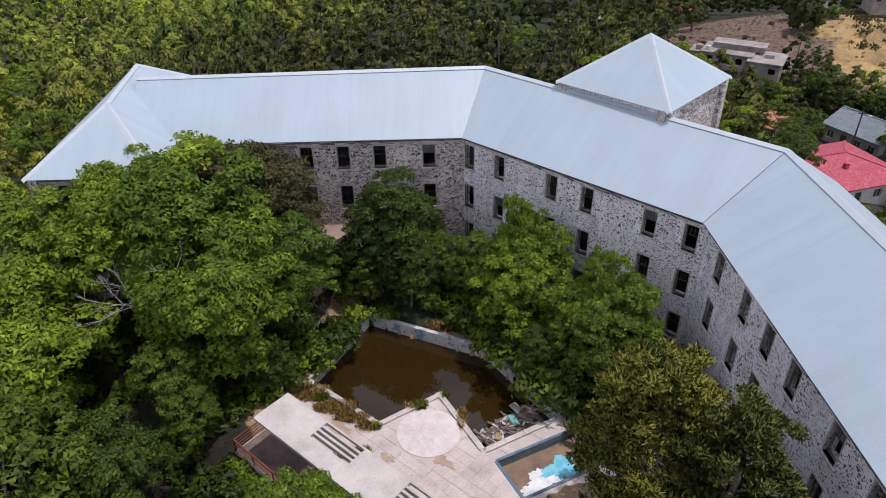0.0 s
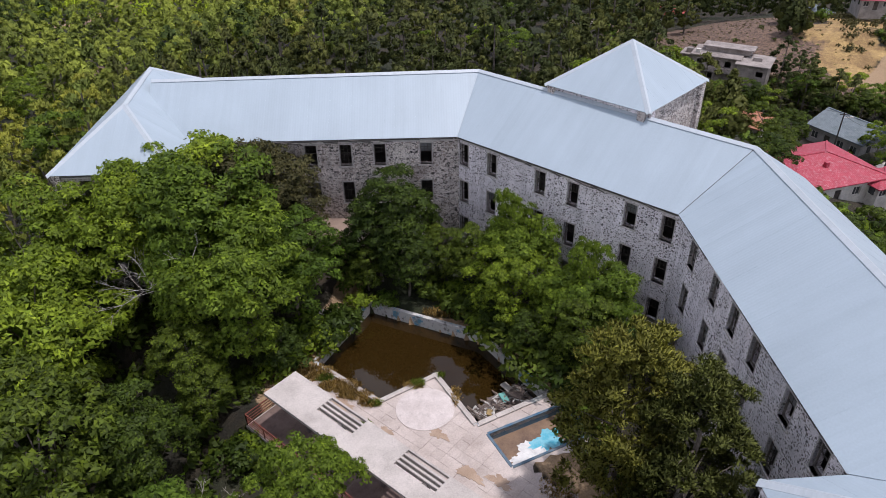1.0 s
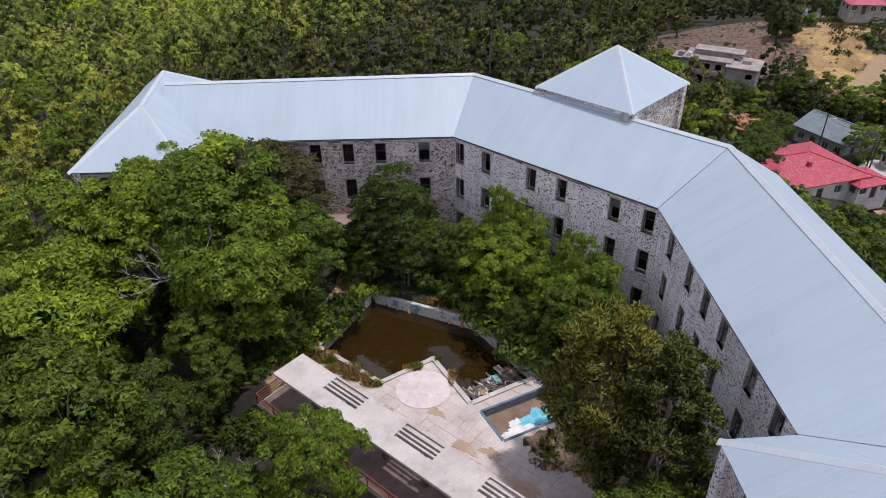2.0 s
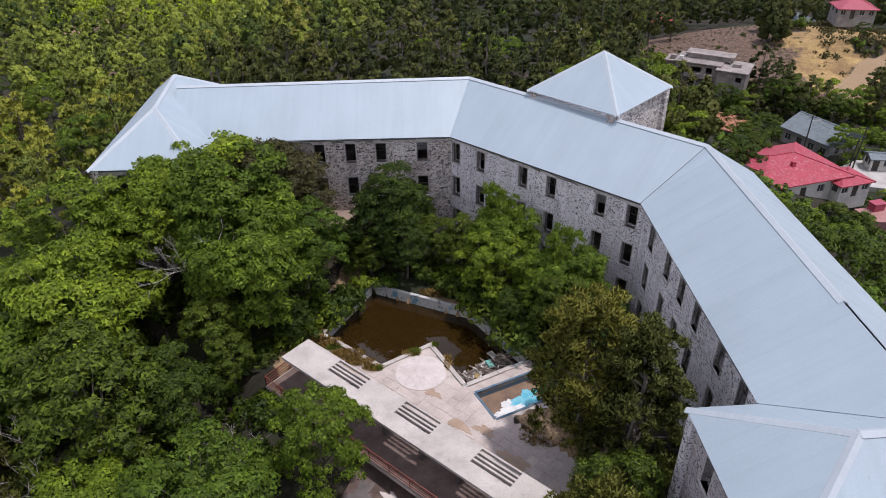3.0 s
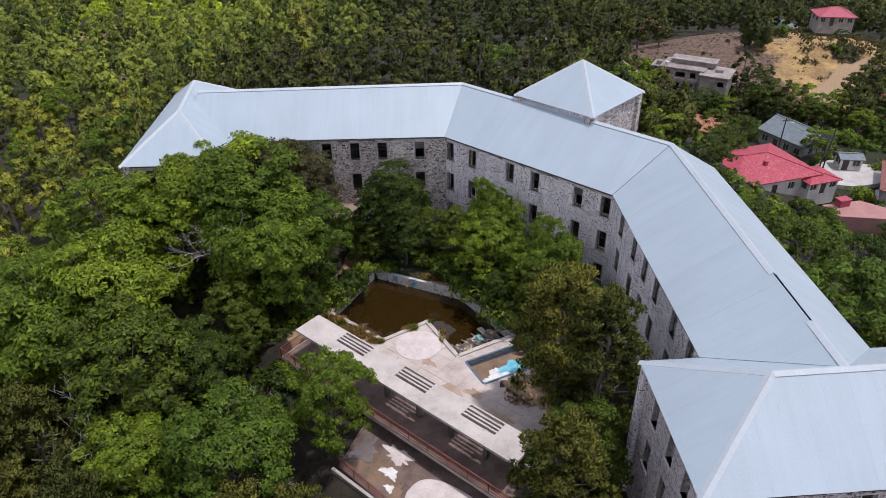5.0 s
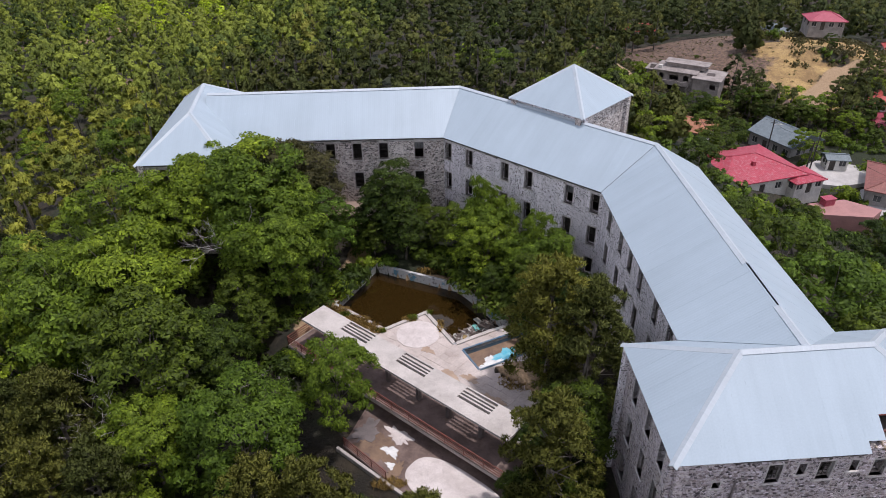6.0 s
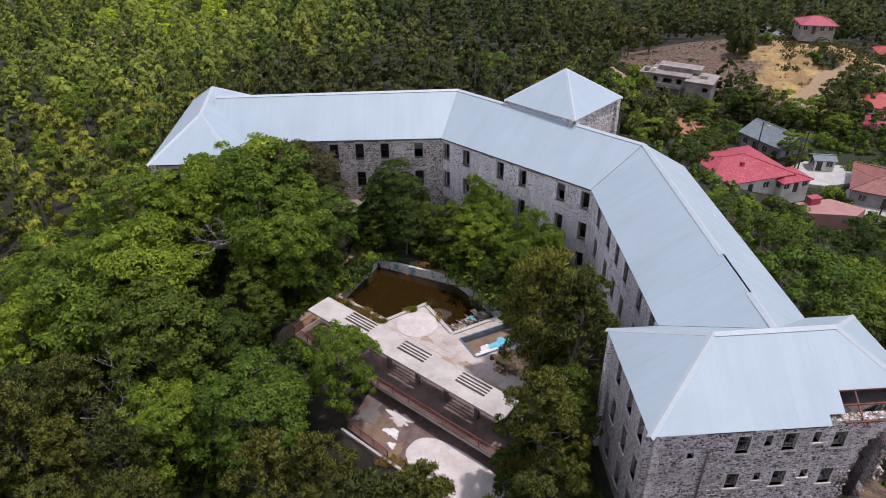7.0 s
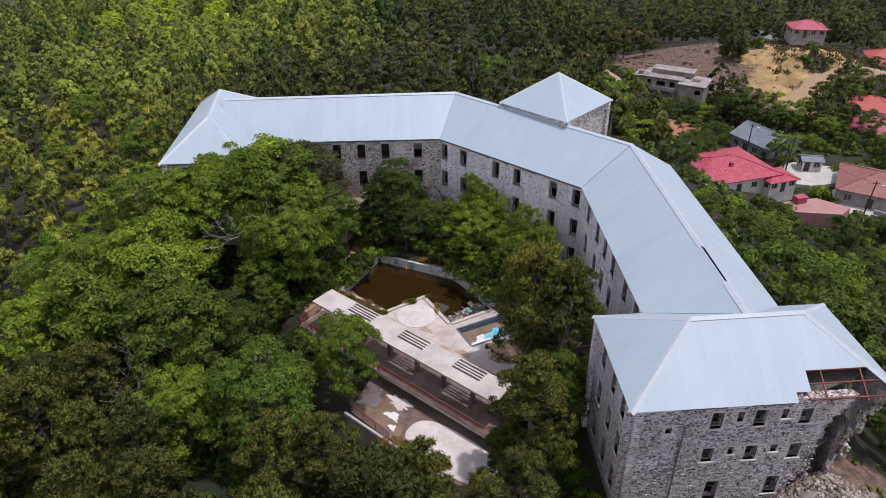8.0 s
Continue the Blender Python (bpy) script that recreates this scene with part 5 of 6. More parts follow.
def far_wood(name, material, seed, want, box_, per, label, tall, wide):
    """The wood in the distance, every tree of it in one mesh."""
    r = np.random.default_rng(seed)
    models = []
    for k in range(4):
        p, n, lobes, _ = crown_points(r, "pine" if "needle" in material else "broad", tall, wide, per)
        models.append(joined(spikes(p, n, 0.46, 0.14, r, 0.35, 1.0), boughs([(c, q * 0.95, f) for c, q, f in lobes], 7, r, tall, 0.35, 1.0)) if "needle" in material else cards(p, n, 0.48, 0.55, r, 0.4, 0.45))
    sides = 3 if "needle" in material else 4
    out = []
    for tries in range(want * 12):
        x, y = rng.uniform(box_[0], box_[1]), rng.uniform(box_[2], box_[3])
        near = -84 < x < 40 and -62 < y < 62
        if near or abs(x) > 40 + (y + 80) * 0.72 or not clear_of(x, y) or not free(x, y, 5.1) or cover_at(x, y)[0] > 0.5 or cover_at(x, y)[2] > 0.5:
            continue
        if noise.noise((x * 0.018, y * 0.018, 7.0)) < -0.32 and rng.random() < 0.75:
            continue
        take(x, y)
        a, s = rng.uniform(0, math.tau), rng.uniform(0.62, 1.18)
        m = np.array([[math.cos(a), -math.sin(a), 0], [math.sin(a), math.cos(a), 0], [0, 0, rng.uniform(0.9, 1.15)]]) * s
        pick = models[rng.randrange(4)]
        # Sun on the western trees is put into their tint, fading eastward.
        sun_tint = (0.35 if name == "far_bright_wood" else 0.0) + (0.85 if x < -60 else 0.6 if x < -20 else 0.3 if x < 0 else 0.05) + 0.55 * noise.noise((x * 0.02, y * 0.02, 9.0)) + rng.uniform(-0.7, 0.5)
        out.append((pick[0] @ m.T + np.array([x, y, land(x, y) - 0.3]), pick[1] @ (m.T / s), (tips_and_inner_shade(len(pick[0]) // 3, r) if sides == 3 else np.full(len(pick[0]), 0.5)) + (min(1.2, max(0.0, sun_tint)) - 0.5) * 0.75))
        if len(out) >= want:
            break
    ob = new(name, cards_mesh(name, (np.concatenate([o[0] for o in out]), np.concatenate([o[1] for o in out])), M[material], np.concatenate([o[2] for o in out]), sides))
    return tagged(ob, label, "woods", kind="stuff")


far_wood("far_bright_wood", "leaf", 24, 240, (-140, 10, 165, 300), 420, "leafy trees among the pines, tinted bright as if in sun", 7.5, 3.6)
far_wood("far_pine_wood", "needle", 21, 800, (-200, -15, 20, 330), 430, "olive pine wood on the far hillside, tinted as if in sun", 11.0, 3.1)
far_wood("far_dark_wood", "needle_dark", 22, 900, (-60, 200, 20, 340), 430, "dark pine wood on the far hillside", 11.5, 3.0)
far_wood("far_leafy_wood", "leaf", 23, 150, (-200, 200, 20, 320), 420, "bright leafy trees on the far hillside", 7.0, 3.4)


# ---- the village ----
def house(name, at, rz, length, depth, wall_h, roof_h, roof_mat, wall_mat, label, form="hip", over=0.5, windows=3, chimney=False, group="village houses", base=None):
    """A small house: walls, a hipped, gabled or flat roof, windows and a door; its front is towards -y of its own axes."""
    x, y = at
    z = (min(ground_z(x + dx, y + dy) for dx in (-4, 0, 4) for dy in (-4, 0, 4)) if base is None else base) - 0.2
    h = thing(name, (x, y, z), rz, label, "house", group)
    L, D, t = length / 2, depth / 2, 0.3
    bm = bmesh.new()
    wall_h += 0.2
    holes = []
    gap = length / (windows + 1)
    for k in range(windows + 1):
        cx = gap * (k + 0.5)
        if k == windows // 2:
            holes.append((cx - 0.5, cx + 0.5, 0.4, 2.4, "door"))
        else:
            holes.append((cx - 0.6, cx + 0.6, 1.2, 2.4, "window"))
    wall_grid(bm, length, -1.5, wall_h, t, [o[:4] for o in holes], Matrix.Translation((-L, -D, 0)))
    side = [(depth * 0.25 - 0.5, depth * 0.25 + 0.5, 1.2, 2.4), (depth * 0.7 - 0.5, depth * 0.7 + 0.5, 1.2, 2.4)]
    wall_grid(bm, depth - 2 * t, -1.5, wall_h, t, side, Matrix.Translation((-L, D - t, 0)) @ pose(0, 0, 0, 0, 0, -90))
    wall_grid(bm, depth - 2 * t, -1.5, wall_h, t, side, Matrix.Translation((L, -D + t, 0)) @ pose(0, 0, 0, 0, 0, 90))
    box(bm, -L, L, D - t, D, -1.5, wall_h)
    if form == "gable":
        for sx in (-L, L - t):
            va = [bm.verts.new((sx + dx, yy, zz)) for dx in (0, t) for yy, zz in ((-D, wall_h), (D, wall_h), (0, wall_h + roof_h * D / (D + over) - 0.05))]
            bm.faces.new(va[:3])
            bm.faces.new(va[3:][::-1])
            for i in range(3):
                bm.faces.new((va[i], va[3 + i], va[3 + (i + 1) % 3], va[(i + 1) % 3]))
    part("wall", bm, M[wall_mat], h)
    for x0, x1, z0, z1, what in holes:
        w = new(what)
        w.parent = h
        w.location = (-L + x0, -D, z0)
        bm = bmesh.new()
        ww, hh = x1 - x0, z1 - z0
        for bx in ((0, 0.08), (ww - 0.08, ww), (ww / 2 - 0.03, ww / 2 + 0.03)):
            box(bm, bx[0], bx[1], 0.12, 0.2, 0, hh)
        box(bm, 0.08, ww - 0.08, 0.12, 0.2, hh - 0.08, hh)
        box(bm, 0.08, ww - 0.08, 0.12, 0.2, 0, 0.08)
        part("frame", bm, M["wood_white"] if what == "window" else M["wood_dark"], w)
        bm = bmesh.new()
        box(bm, 0.08, ww - 0.08, 0.15, 0.17, 0.08, hh - 0.08)
        part("pane" if what == "window" else "leaf", bm, M["glass"] if what == "window" else M["wood_dark"], w)
    for sx, turn in ((-L, -90), (L, 90)):
        for x0, x1, z0, z1 in side:
            yy = D - t - (x0 + x1) / 2 if sx < 0 else -D + t + (x0 + x1) / 2
            bm = bmesh.new()
            box(bm, sx - 0.02 if sx > 0 else sx + 0.02, sx - 0.2 if sx > 0 else sx + 0.2, yy - 0.44, yy + 0.44, z0 + 0.06, z1 - 0.06)
            part("window", bm, M["glass"], h)
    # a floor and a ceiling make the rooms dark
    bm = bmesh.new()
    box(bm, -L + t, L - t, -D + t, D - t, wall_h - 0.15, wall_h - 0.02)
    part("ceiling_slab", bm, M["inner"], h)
    Lo, Do, th = L + over, D + over, 0.14
    bm = bmesh.new()
    e0 = wall_h - 0.02
    if form == "flat":
        box(bm, -L - 0.25, L + 0.25, -D - 0.25, D + 0.25, e0, e0 + 0.2)
        box(bm, -L - 0.25, L + 0.25, -D - 0.25, -D - 0.1, e0 + 0.2, e0 + 0.45)
        box(bm, -L - 0.25, L + 0.25, D + 0.1, D + 0.25, e0 + 0.2, e0 + 0.45)
    else:
        inset = Do if form == "hip" else 0.0
        pts = []
        for dz in (0.0, -th):
            pts.append([bm.verts.new(p) for p in ((-Lo, -Do, e0 + dz + th), (Lo, -Do, e0 + dz + th), (Lo, Do, e0 + dz + th), (-Lo, Do, e0 + dz + th), (-Lo + inset, 0, e0 + roof_h + dz + th), (Lo - inset, 0, e0 + roof_h + dz + th))])
        a, b = pts
        for f in ((0, 1, 5, 4), (1, 2, 5), (2, 3, 4, 5), (3, 0, 4)):
            bm.faces.new([a[i] for i in f])
            bm.faces.new([b[i] for i in f[::-1]])
        for i in range(4):
            j = (i + 1) % 4
            bm.faces.new((a[i], b[i], b[j], a[j]))
        bmesh.ops.recalc_face_normals(bm, faces=bm.faces)
    part("roof", bm, M[roof_mat], h)
    if form != "flat":
        bm = bmesh.new()
        inset = Do if form == "hip" else 0.0
        top = e0 + th + 0.03
        a, b = Vector((-Lo + inset, 0, top + roof_h)), Vector((Lo - inset, 0, top + roof_h))
        beam(bm, a, b, 0.28, 0.08)
        if form == "hip":
            for c, e in (((-Lo, -Do, top), a), ((-Lo, Do, top), a), ((Lo, -Do, top), b), ((Lo, Do, top), b)):
                beam(bm, c, e, 0.26, 0.08)
        part("ridge_cap", bm, M[roof_mat], h)
    if chimney:
        bm = bmesh.new()
        box(bm, -0.3, 0.3, -D * 0.45 - 0.25, -D * 0.45 + 0.25, wall_h, wall_h + roof_h * 0.75 + 0.5, bevel=0.03)
        part("chimney", bm, M["tin_red"], h)
    return h


house("house", (47.9, 30.2), 16.5, 15.0, 11.0, 2.9, 1.9, "tin_red", "white_wall", "single-storey house with a worn red tin roof", chimney=True, windows=4, base=-11.0)
house("house", (56.4, 27.6), 16.5, 5.2, 4.4, 2.2, 0.6, "tin_red", "white_wall", "white porch wing with a red tin roof", windows=2, base=-10.9, over=0.35)
house("house", (63.9, 49.3), -63.0, 9.2, 7.8, 2.9, 1.9, "tin_grey", "grey_wall", "grey stone house with a blue-grey tin gable roof", "gable", over=0.45, base=-14.1)
house("shed", (68.0, 38.6), -8.0, 3.4, 2.6, 2.2, 0.5, "tin_grey", "white_wall", "small white shed with a blue-grey tin roof", "gable", over=0.3, windows=1, base=-13.0)
house("house", (75.6, 27.8), -30.0, 13.5, 11.0, 2.9, 2.1, "tile_red", "grey_wall", "stone house with a faded red tiled roof", windows=3, base=-13.6)
house("house", (45.4, 49.4), -40.0, 8.0, 6.0, 2.6, 1.3, "tile_orange", "white_wall", "low house with an orange tiled roof", windows=2, base=-11.4)
house("house", (99.5, 112.5), -10.0, 8.4, 6.5, 2.4, 1.7, "tin_pink", "grey_wall", "hillside house with a pinkish red tin roof", windows=3, base=-8.4)
house("house", (95.5, 68.5), -30.0, 10.0, 8.0, 3.2, 2.0, "tile_bright", "white_wall", "house with a bright red tiled roof", windows=2, base=-15.2)
house("house", (94.0, 61.0), -30.0, 12.0, 8.0, 3.2, 2.0, "tin_pink", "white_wall", "white house with a faded pink roof", windows=3, base=-17.6)
house("house", (128.0, 118.0), -20.0, 11.0, 8.0, 3.0, 2.0, "tile_bright", "white_wall", "distant white house with a red roof", windows=2)
house("house", (140.0, 132.0), 15.0, 11.0, 8.0, 3.0, 2.0, "tin_grey", "white_wall", "distant white house with a grey roof", windows=2)
house("house", (118.0, 96.0), -35.0, 9.0, 7.0, 3.0, 1.8, "tile_bright", "white_wall", "distant house with a red tiled roof", windows=2)
house("house", (64.0, 156.0), 5.0, 10.0, 8.0, 3.0, 1.8, "tile_bright", "white_wall", "distant house with a red roof among pines", windows=2)
house("house", (100.0, 142.0), 10.0, 10.0, 8.0, 3.0, 1.8, "tin_grey", "white_wall", "distant white house with a grey roof", windows=2)
house("house", (134.0, 104.0), 12.0, 12.0, 8.0, 3.0, 1.8, "tin_pink", "white_wall", "distant house with a pink roof", windows=2)
house("hut", (25.5, 86.0), -10.0, 7.0, 5.0, 2.8, 0.0, "ruin", "ruin", "small flat-roofed concrete hut among the pines", "flat", windows=1)
house("house", (-40.0, 262.0), 0.0, 12.0, 8.0, 3.5, 1.6, "tin_grey", "white_wall", "distant white building beyond the wood", windows=3)

# unfinished concrete building on the slope
ruin = thing("concrete_ruin", (54.9, 79.0, -13.4), -30.3, "unfinished two-storey grey concrete building with flat roofs", "building")
for x0, x1, y0, y1, z0, z1, holes in ((-7.2, 1.5, -2.6, 3.5, -2, 5.0, [(1.0, 2.0, 3.4, 4.4), (3.2, 5.2, 3.2, 4.3), (6.2, 7.4, 3.2, 4.4), (3.0, 4.2, 0.6, 2.0)]),
                                      (1.52, 7.0, -4.2, 2.6, -2, 4.7, [(3.6, 4.8, 2.8, 3.8)]), (-9.6, -7.22, -0.5, 3.0, -2, 4.2, [(0.6, 1.6, 2.2, 3.4)])):
    bm = bmesh.new()
    wall_grid(bm, x1 - x0, z0, z1, 0.25, holes, Matrix.Translation((x0, y0, 0)))
    box(bm, x0, x0 + 0.25, y0 + 0.25, y1, z0, z1)
    box(bm, x1 - 0.25, x1, y0 + 0.25, y1, z0, z1)
    box(bm, x0 + 0.25, x1 - 0.25, y1 - 0.25, y1, z0, z1)
    part("wall", bm, M["ruin"], ruin)
    bm = bmesh.new()
    box(bm, x0 - 0.4, x1 + 0.4, y0 - 0.5, y1 + 0.4, z1, z1 + 0.22, bevel=0.03)
    part("roof_slab", bm, M["ruin"], ruin)
bm = bmesh.new()
box(bm, -5.5, 3.0, 0.2, 3.0, 5.22, 6.1)
part("parapet", bm, M["ruin"], ruin)
bm = bmesh.new()
box(bm, -6.0, 3.6, -0.2, 3.4, 6.1, 6.3)
part("upper_slab", bm, M["ruin"], ruin)

bm = bmesh.new()
box(bm, -5.6, 0.6, -4.0, -2.6, 2.45, 2.62, bevel=0.02)
part("balcony_slab", bm, M["ruin"], ruin)
bm = bmesh.new()
box(bm, -5.6, 0.6, -4.0, -3.88, 2.62, 3.4)
part("balcony_wall", bm, M["ruin"], ruin)
for x in (-5.4, -2.5, 0.3):
    bm = bmesh.new()
    box(bm, x - 0.13, x + 0.13, -3.95, -3.69, -2.0, 2.45)
    part("pillar", bm, M["ruin"], ruin)
for x, y, w, d, h in ((-8.4, 0.4, 1.2, 1.2, 0.9), (-6.4, -1.6, 0.8, 0.8, 0.7), (4.6, -1.0, 1.6, 1.2, 0.7), (2.6, 1.2, 0.7, 0.7, 1.0)):
    bm = bmesh.new()
    z = 4.42 if x < -7.3 else 5.2 if x < 1.5 else 4.9
    box(bm, x - w / 2, x + w / 2, y - d / 2, y + d / 2, z, z + h, bevel=0.03)
    part("roof_block", bm, M["white_wall"] if w < 1 else M["ruin"], ruin)

# yards, low walls and terraces by the houses
for name, outline, z0, z1, key, label in (
        ("yard", [(60.5, 38.0), (66.5, 41.5), (73.5, 39.0), (72.0, 33.0), (66.0, 31.5), (61.0, 33.0)], -14.5, -12.75, "white_paving", "pale concrete yard between the houses"),
        ("terrace", [(55.8, 22.4), (56.6, 19.0), (63.5, 18.0), (66.0, 20.2), (62.0, 23.6)], -14.0, -10.9, "pink_floor", "faded pink flat terrace roof"),
        ("village_road", [(66.0, 26.0), (69.0, 31.0), (72.0, 32.5), (75.0, 20.0), (88.0, 8.0), (84.0, 4.0), (70.0, 17.0)], -15.0, -13.2, "white_paving", "pale concrete lane past the houses")):
    bm = bmesh.new()
    prism(bm, outline, z0, z1)
    tagged(finish(name, bm, M[key]), label, "pavement", kind="structure")
bm = bmesh.new()
box(bm, -0.9, 0.9, -0.6, 0.6, -0.1, 1.0, bevel=0.04)
box(bm, -1.0, 1.0, -0.7, 0.7, 1.0, 1.1)
tank = tagged(finish("water_tank", bm, M["tin_pink"]), "red painted box tank on the pink terrace", "tank")
tank.matrix_world = pose(58.6, 22.2, -10.85, 0, 0, 15)
bm = bmesh.new()
for a, b in (((69.5, 20.0), (78.0, 12.0)), ((70.8, 21.4), (79.5, 13.6))):
    beam(bm, (*a, -12.7), (*b, -12.7), 0.3, 1.4)
tagged(finish("garden_wall", bm, M["grey_wall"]), "low grey wall along the lane", "wall", kind="structure")


def utility_pole(x, y, top, base, lean=(0, 0), lamp=True):
    p = thing("utility_pole", (x, y, base), 0, "dark wooden utility pole with a street lamp", "pole", "utility poles")
    bm = bmesh.new()
    tube(bm, (0, 0, -0.6), (lean[0], lean[1], top - base), 0.14, 0.09, 8)
    part("post", bm, M["pole"], p)
    bm = bmesh.new()
    beam(bm, (lean[0] - 0.6, lean[1], top - base - 0.4), (lean[0] + 0.6, lean[1], top - base - 0.4), 0.09)
    part("crossarm", bm, M["pole"], p)
    if lamp:
        bm = bmesh.new()
        tube(bm, (lean[0], lean[1], top - base - 0.9), (lean[0] + 0.9, lean[1] - 0.5, top - base - 0.6), 0.03, 0.03, 6)
        box(bm, lean[0] + 0.7, lean[0] + 1.15, lean[1] - 0.65, lean[1] - 0.4, top - base - 0.66, top - base - 0.54)
        part("lamp", bm, M["white_wall"], p)
    return p


utility_pole(57.2, 41.6, -5.0, -12.6)
utility_pole(62.2, 35.6, -4.4, -13.0, (0.3, 0.2), False)
utility_pole(61.0, 34.6, -6.0, -12.8, (0.2, 0.1), False)
utility_pole(68.0, 19.7, -6.0, -13.2, (0.5, 0.2))
wire = bpy.data.curves.new("wire", "CURVE")
wire.dimensions, wire.bevel_depth = "3D", 0.018
for a, b in (((57.2, 41.6, -5.4), (62.5, 35.8, -4.8)), ((62.5, 35.8, -4.8), (68.5, 19.9, -6.4)), ((57.2, 41.6, -5.2), (45.0, 60.0, -4.0))):
    s = wire.splines.new("POLY")
    s.points.add(12)
    for k in range(13):
        f = k / 12
        p = Vector(a).lerp(Vector(b), f) - Vector((0, 0, 1.2 * 4 * f * (1 - f)))
        s.points[k].co = (*p, 1)
wire_ob = new("power_line", wire)
wire.materials.append(M["pole"])
tagged(wire_ob, "thin sagging overhead wires between the poles", "cable")

# undergrowth of the slope and shrubs on the bare hill
HOUSES = ((48.4, 30, 8.8), (56.4, 27.6, 4), (64, 49, 6.5), (68, 38, 4), (75.6, 27.8, 8.5), (60, 21, 5), (44, 52, 5), (54.6, 79.4, 8.5), (95.5, 68.5, 6.5), (94, 61, 7), (99.5, 112, 6), (66, 35, 6), (72, 26, 5), (80, 13, 5))


def built_on(x, y, more=0.0):
    return any(math.hypot(x - a, y - b) < r + more for a, b, r in HOUSES)


rng = random.Random(41)
for k in range(150):
    x, y = rng.uniform(32, 112), rng.uniform(-40, 112)
    soil, straw, path, _ = cover_at(x, y)
    if path > 0.4 or straw > 0.6 or built_on(x, y):
        continue
    if soil > 0.5:
        plant("bush", x, y, rng.uniform(0.3, 0.5), group="bushes")
    elif rng.random() < 0.55:
        plant(rng.choice(("wood_e", "wood_e", "wood_c")), x, y, rng.uniform(0.45, 0.85), group="trees of the slope")
    else:
        plant(rng.choice(("bush", "bush_light")), x, y, rng.uniform(1.0, 1.8), group="bushes")


def scrub(name, material, seed, want, box_, size, label):
    """Low scrub that nobody could count, in one mesh."""
    r = np.random.default_rng(seed)
    rr = random.Random(seed)
    p, n, _, _ = crown_points(r, "bush", 0.9, 0.8, 28)
    blades, shade = cards(p, n, size * 1.35, 0.55, r, 0.5, 0.5)
    out = []
    for k in range(want):
        x, y = rr.uniform(box_[0], box_[1]), rr.uniform(box_[2], box_[3])
        soil, straw, path, _ = cover_at(x, y)
        if path > 0.4 or built_on(x, y, -1) or (-16 < x < 33 and -46 < y < 15) or (-36 < x < 0 and -8 < y < 15) or straw > 0.4 and (name != "hill_scrub" or rr.random() < 0.6):
            continue
        s = rr.uniform(0.22, 0.5) if soil > 0.4 else rr.uniform(0.7, 1.7)
        out.append((blades * s + np.array([x, y, ground_z(x, y) - 0.1]), shade))
    return tagged(new(name, cards_mesh(name, (np.concatenate([o[0] for o in out]), np.concatenate([o[1] for o in out])), M[material])), label, "scrub", kind="stuff")


scrub("hill_scrub", "leaf_brown", 51, 1900, (40, 115, 60, 125), 0.16, "low brown scrub on the bare hillside")
scrub("slope_scrub", "leaf", 52, 1500, (30, 115, -45, 95), 0.2, "green undergrowth on the slope below the hotel")
scrub("slope_undergrowth", "leaf_dark", 53, 1500, (28, 115, -45, 95), 0.2, "dark green undergrowth on the slope below the hotel")
scrub("wood_undergrowth", "leaf_dark", 54, 1600, (-75, -14, -66, 0), 0.2, "dark undergrowth beneath the trees")
scrub("shaded_undergrowth", "leaf_dark", 55, 400, (-14, 8, -62, -42), 0.2, "dark undergrowth beneath the pines")


# ---- details of the terrace ----
def railing(points, z, label, height=0.95, gap=1.9):
    r = thing("railing", (points[0][0], points[0][1], z), 0, label, "railing")
    o = Vector((points[0][0], points[0][1], 0))
    for a, b in zip(points, points[1:]):
        a, b = Vector((*a, 0)) - o, Vector((*b, 0)) - o
        n = max(1, round((b - a).length / gap))
        for k in range(n + 1):
            p = a.lerp(b, k / n)
            bm = bmesh.new()
            box(bm, p.x - 0.03, p.x + 0.03, p.y - 0.03, p.y + 0.03, -0.08, height)
            part("post", bm, M["rust"], r)
        for k in range(4):
            zz = height * (k + 1) / 4 - 0.02
            bm = bmesh.new()
            sag = Vector((0, 0, random.uniform(-0.03, 0.02)))
            beam(bm, a + Vector((0, 0, zz)), b + Vector((0, 0, zz)) + sag, 0.045 if k < 3 else 0.07)
            part("rail", bm, M["rust"], r)
    return r


railing([canopy_xy(-1.45, 2.0), canopy_xy(-1.45, -0.85), canopy_xy(22.8, -0.85)], DECK_Z + 0.04, "rusty red railing along the terrace edge")
railing([canopy_xy(10.3, -5.1), canopy_xy(15.2, -5.4)], LOW_Z, "rusty red railing at the lower terrace", gap=1.6)
bm = bmesh.new()
box(bm, 10.0, 24.5, -5.75, -5.5, LOW_Z - 1.6, LOW_Z + 0.12, CM, bevel=0.02)
tagged(finish("terrace_kerb", bm, M["concrete"]), "low concrete kerb round the lower terrace", "kerb", kind="structure")

# step and kerbs behind the canopy
bm = bmesh.new()
box(bm, 7.4, 21.6, 2.9, 3.75, DECK_Z - 0.05, DECK_Z + 0.14, CM, bevel=0.02)
tagged(finish("deck_step", bm, M["pale"]), "pale concrete step behind the canopy", "step", kind="structure")

